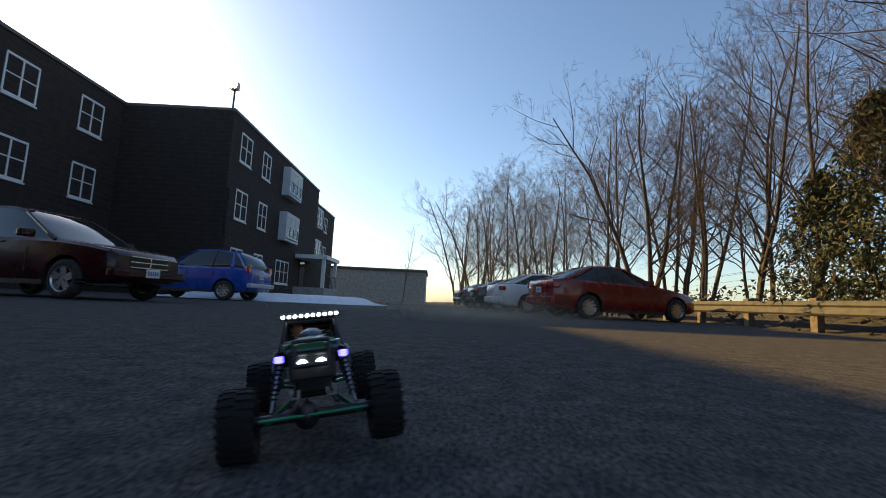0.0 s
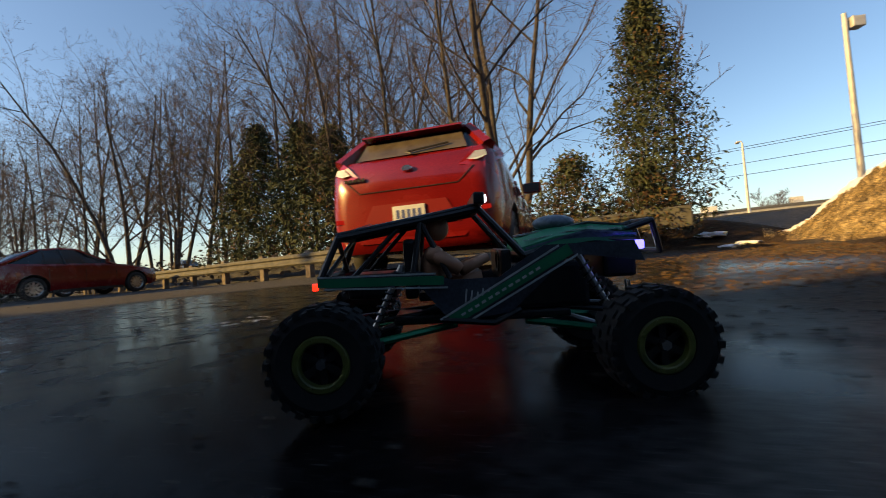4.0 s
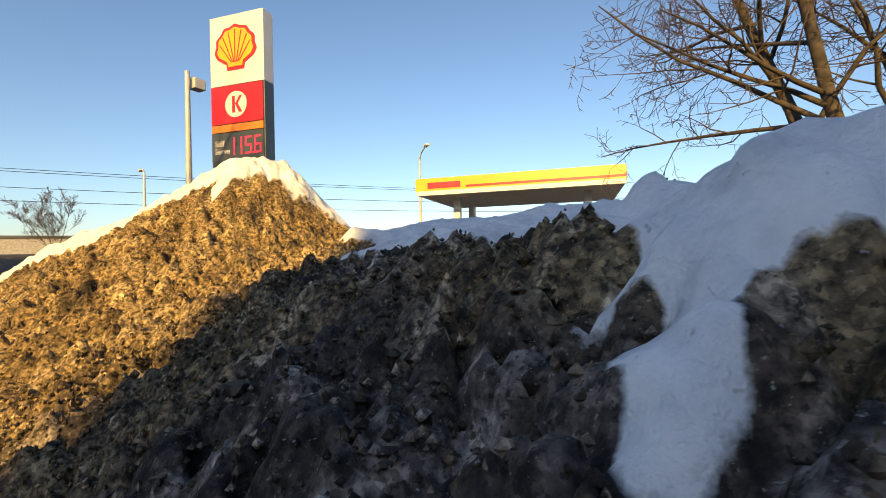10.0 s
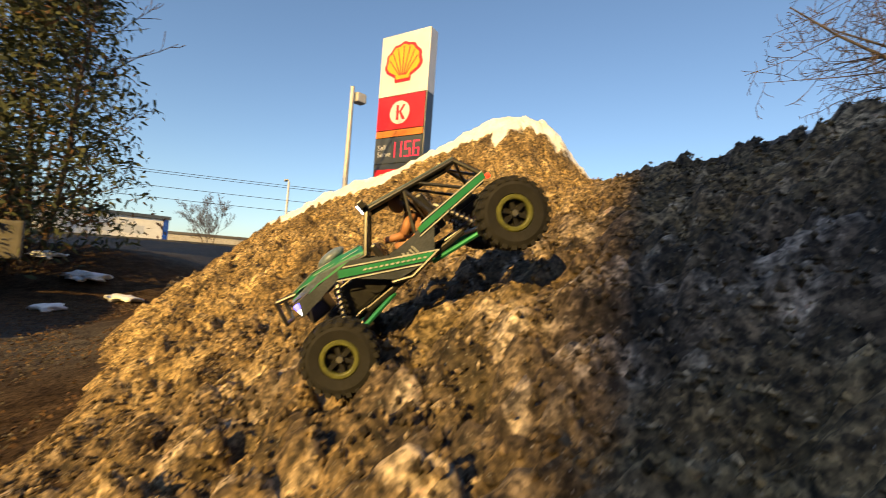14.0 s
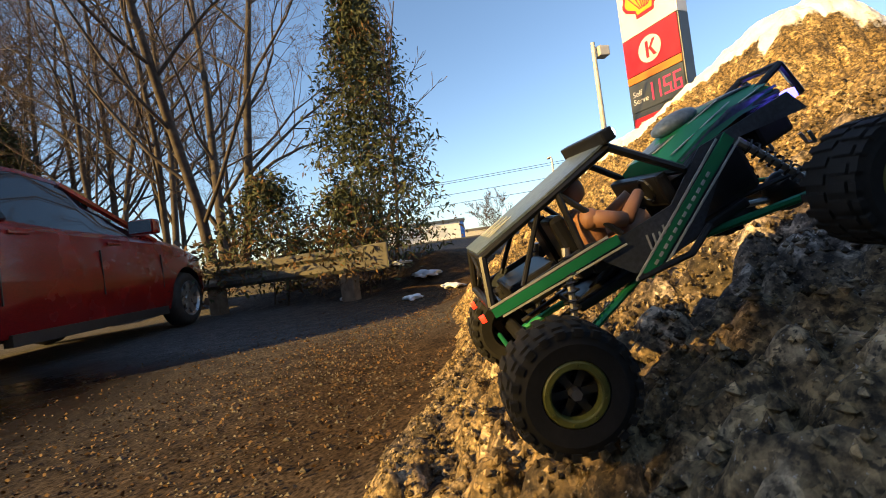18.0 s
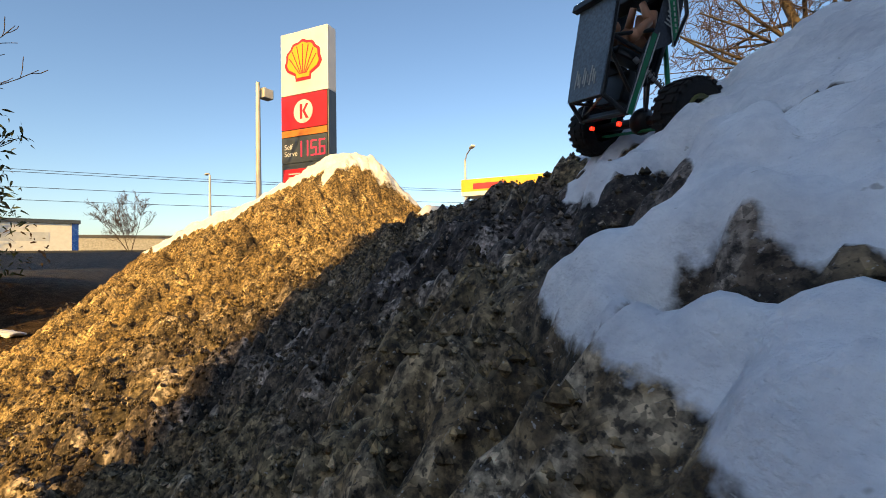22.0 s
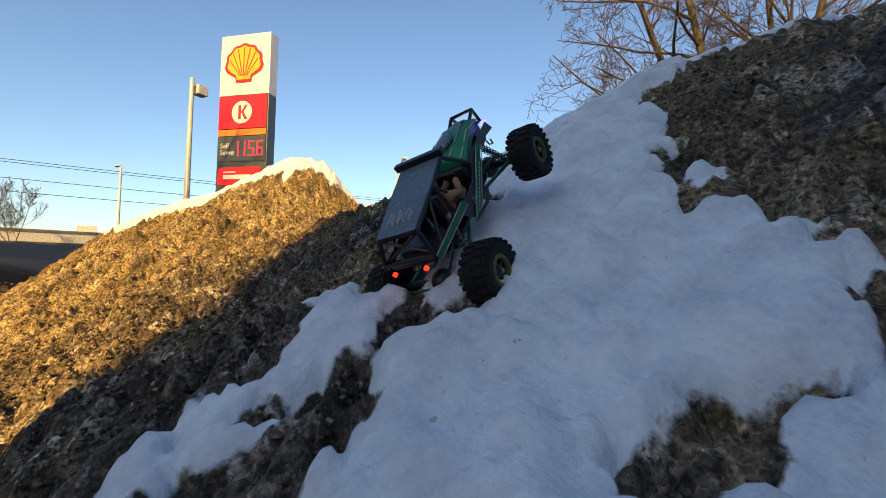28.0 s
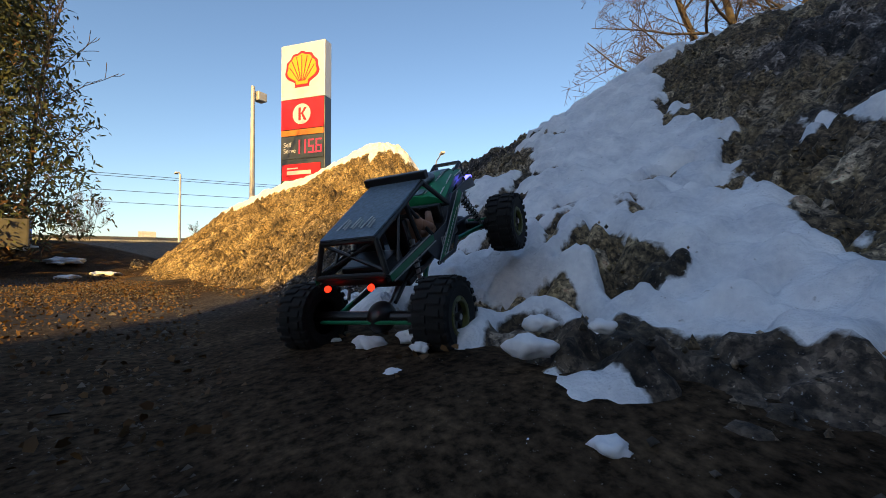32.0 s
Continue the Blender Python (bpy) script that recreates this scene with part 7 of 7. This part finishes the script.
RC_ROWS = [
    (0.00, -0.292, 1.073, 0.010, 0.9, 7.6, -164.7),
    (0.15, -0.256, 0.727, 0.005, 2.7, 2.6, -124.5),
    (0.30, -0.221, 0.381, 0.000, 0.7, -2.4, -84.5),
    (0.50, -0.164, 0.035, 0.000, 1.6, 0.9, -31.8),
    (0.67, -0.173, 0.264, 0.000, 1.4, 0.9, 15.5),
    (0.83, -0.182, 0.493, 0.000, 1.3, 1.1, 62.8),
    (1.00, -0.191, 0.723, 0.000, 1.3, 1.3, 110.1),
    (1.10, -0.336, 0.855, 0.000, 1.4, 0.7, 144.1),
    (1.20, -0.482, 0.987, 0.000, 1.1, 0.2, 178.0),
    (1.35, -0.464, 0.894, 0.000, 0.9, -0.6, -137.0),
    (1.50, -0.447, 0.801, 0.000, 0.2, -1.0, -92.1),
    (2.00, 0.283, 0.769, 0.000, 0.3, -0.6, -93.1),
    (2.25, 0.657, 0.467, 0.000, 0.6, -0.5, -122.3),
    (2.50, 1.031, 0.166, 0.000, 0.8, -0.2, -151.6),
    (3.00, 1.032, -1.277, 0.000, 0.7, 0.5, 174.3),
    (3.50, 0.662, -2.474, 0.000, 1.5, 1.2, -153.4),
    (4.00, 0.984, -3.677, 0.000, -1.6, 2.1, -145.1),
    (4.50, 1.641, -5.220, 0.000, 0.4, -1.1, -147.8),
    (5.20, 2.550, -5.350, 0.060, 6.0, -0.0, -120.0),
    (5.90, 3.250, -5.750, 0.360, 26.2, -7.2, -135.5),
    (6.50, 3.646, -6.033, 0.574, 31.9, -13.5, -144.6),
    (7.00, 3.980, -6.013, 0.580, 17.9, -17.4, -121.6),
    (7.50, 4.553, -6.129, 0.679, 20.5, -19.6, -135.3),
    (8.00, 4.777, -6.304, 0.771, 26.8, 0.6, -154.2),
    (8.50, 4.774, -6.514, 0.825, 39.4, -5.6, -173.7),
    (9.00, 4.605, -6.676, 0.843, 14.2, -4.7, 168.2),
    (9.50, 4.355, -7.237, 0.941, 10.0, 3.5, 163.7),
    (10.00, 4.935, -8.975, 1.132, 2.0, -0.0, 175.0),
    (10.50, 5.521, -10.311, 1.272, 2.0, -0.0, -165.0),
    (10.67, 5.597, -10.297, 1.264, 2.0, -0.0, -116.7),
    (10.83, 5.674, -10.283, 1.256, 2.0, -0.0, -68.3),
    (11.00, 5.750, -10.268, 1.248, 2.0, -0.0, -20.0),
    (11.50, 6.064, -9.872, 1.212, 2.0, -0.0, 10.0),
    (12.00, 6.150, -9.168, 1.132, 2.0, -0.0, 0.0),
    (12.50, 5.824, -8.263, 1.044, 2.0, -0.0, 20.0),
    (13.00, 5.091, -7.338, 0.978, 0.5, -2.7, 37.7),
    (13.50, 4.761, -6.620, 0.837, -23.3, 1.3, 36.9),
    (14.00, 4.084, -5.625, 0.394, -43.8, -3.4, -11.0),
    (14.50, 4.123, -4.783, 0.000, 0.2, -0.3, 20.3),
    (15.00, 3.634, -3.829, 0.000, 0.1, -0.3, 60.5),
    (15.25, 3.328, -3.556, 0.000, 0.7, -0.4, 91.8),
    (15.50, 3.022, -3.284, 0.000, 1.1, -0.8, 123.0),
    (15.80, 2.886, -3.442, 0.000, 0.4, -0.6, 154.0),
    (16.10, 2.750, -3.600, 0.000, 0.0, -0.0, -175.0),
    (16.80, 3.100, -4.500, 0.020, 3.0, -0.0, -163.0),
    (17.50, 3.533, -5.225, 0.228, 22.0, 5.1, -159.2),
    (18.00, 3.586, -5.494, 0.319, 24.8, 4.6, -159.8),
    (18.50, 3.764, -5.635, 0.378, 27.5, 5.6, -161.0),
    (19.00, 3.578, -5.859, 0.443, 33.2, 6.0, -162.6),
    (19.50, 3.482, -5.939, 0.532, 19.0, 2.0, -170.6),
    (20.00, 3.235, -6.029, 0.605, 27.5, 0.6, -175.9),
    (20.50, 3.335, -6.117, 0.675, 27.3, 5.0, 173.3),
    (21.00, 3.360, -6.143, 0.690, 23.7, 10.0, 168.7),
    (21.50, 3.250, -6.360, 0.830, 51.0, 2.0, 168.0),
    (22.00, 3.190, -6.590, 1.070, 75.8, 9.0, 174.0),
    (22.50, 3.165, -6.820, 1.245, 86.8, 5.9, 175.0),
    (23.00, 3.160, -6.990, 1.315, 110.0, -6.0, -175.0),
    (23.50, 3.050, -6.930, 1.325, 120.0, 0.0, -168.0),
    (23.75, 2.965, -6.790, 1.285, 132.0, 6.0, -167.0),
    (24.00, 2.875, -6.655, 1.235, 145.5, 10.3, -167.6),
    (24.50, 2.825, -6.492, 1.166, -179.1, 4.5, -154.8),
    (25.00, 2.791, -6.350, 1.004, -129.0, -5.9, -153.2),
    (25.50, 2.785, -6.253, 0.962, -107.5, -13.6, -147.6),
    (26.50, 2.725, -6.176, 0.840, -58.2, -32.1, -151.0),
    (27.50, 2.665, -6.099, 0.717, 2.5, -40.3, -172.1),
    (27.80, 2.648, -6.082, 0.619, 39.3, -29.7, 173.7),
    (28.00, 2.614, -5.990, 0.571, 51.0, -10.1, -164.1),
    (28.50, 2.497, -5.827, 0.443, 36.1, 8.1, -160.9),
    (29.00, 2.435, -5.730, 0.380, 25.6, 2.9, -155.3),
    (29.50, 2.406, -5.647, 0.328, 24.2, -7.2, -150.8),
    (30.00, 2.294, -5.504, 0.235, 25.5, -13.2, -149.5),
    (30.50, 2.283, -5.454, 0.206, 30.6, -5.1, -151.4),
    (31.00, 2.297, -5.416, 0.185, 31.5, -4.2, -149.2),
    (31.50, 2.296, -5.345, 0.168, 28.5, -0.7, -145.0),
    (32.00, 2.072, -5.170, 0.098, 27.6, -3.1, -146.2),
]


def motions():
    poses = [(t, pose(x, y, z, rx, ry, rz)) for t, x, y, z, rx, ry, rz in RC_ROWS]
    walk(RC, poses)
    # the wheels roll by the way that the crawler goes, forwards or backwards
    times = [r[0] for r in RC_ROWS]
    at = lambda t: Vector([np.interp(t, times, [r[k] for r in RC_ROWS]) for k in (1, 2, 3)])
    ahead = [m.to_3x3() @ Vector((0, 1, 0)) for _, m in poses]
    turn, rows = 0.0, [[] for _ in RC_WHEELS]
    for k in range(321):
        t = k / 10
        if k:
            go = at(t) - at(t - 0.1)
            f = Vector([np.interp(t, times, [a[j] for a in ahead]) for j in range(3)])
            step = go.dot(f) / R_R
            if 17.5 < t < 23.2 or 27.4 < t < 32:
                step += 0.9
            turn += max(-1.3, min(1.3, step))
        for n, (w, x, y) in enumerate(RC_WHEELS):
            rows[n].append((t, Matrix.Translation((x, y, R_R)) @ Matrix.Rotation(-turn, 4, "X")))
    for (w, _, _), r in zip(RC_WHEELS, rows):
        walk(w, r)
    # the dust drifts off over the parked cars
    walk(DUST, [(t, pose(0.10 * t, 0.16 * t, 0.004 * t)) for t in (0.0, 8.0, 16.0, 24.0, 32.0)])
    # two vehicles pass on the road, one each way
    for ob, x, y0, speed, t0, yaw, z in ((PASSING_VAN, 25.6, 4.3, -11.6, 8.0, 180, 1.08), (PASSING_SALOON, 46.0, 6.6, 15.0, 9.0, 0, 1.40)):
        walk(ob, [(t, pose(x, y0 + speed * (t - t0), z, 0, 0, yaw)) for t in (0.0, 4.0, 8.0, 12.0, 16.0, 20.0, 24.0, 28.0, 32.0)])
    # the clod lies still, flies, and lies still again
    flight = [(0.0, 3.72, -6.28, 0.74), (19.3, 3.72, -6.28, 0.74), (19.5, 3.723, -6.366, 0.904), (19.7, 3.636, -6.341, 1.007), (19.9, 3.548, -6.349, 1.054), (20.1, 3.475, -6.404, 1.001), (20.45, 3.5, -6.0, 0.557), (32.0, 3.5, -6.0, 0.557)]
    walk(DIRT_CLOD, [(t, pose(x, y, z, 40 * k, 25 * k, 30 * k)) for k, (t, x, y, z) in enumerate(flight)])


motions()
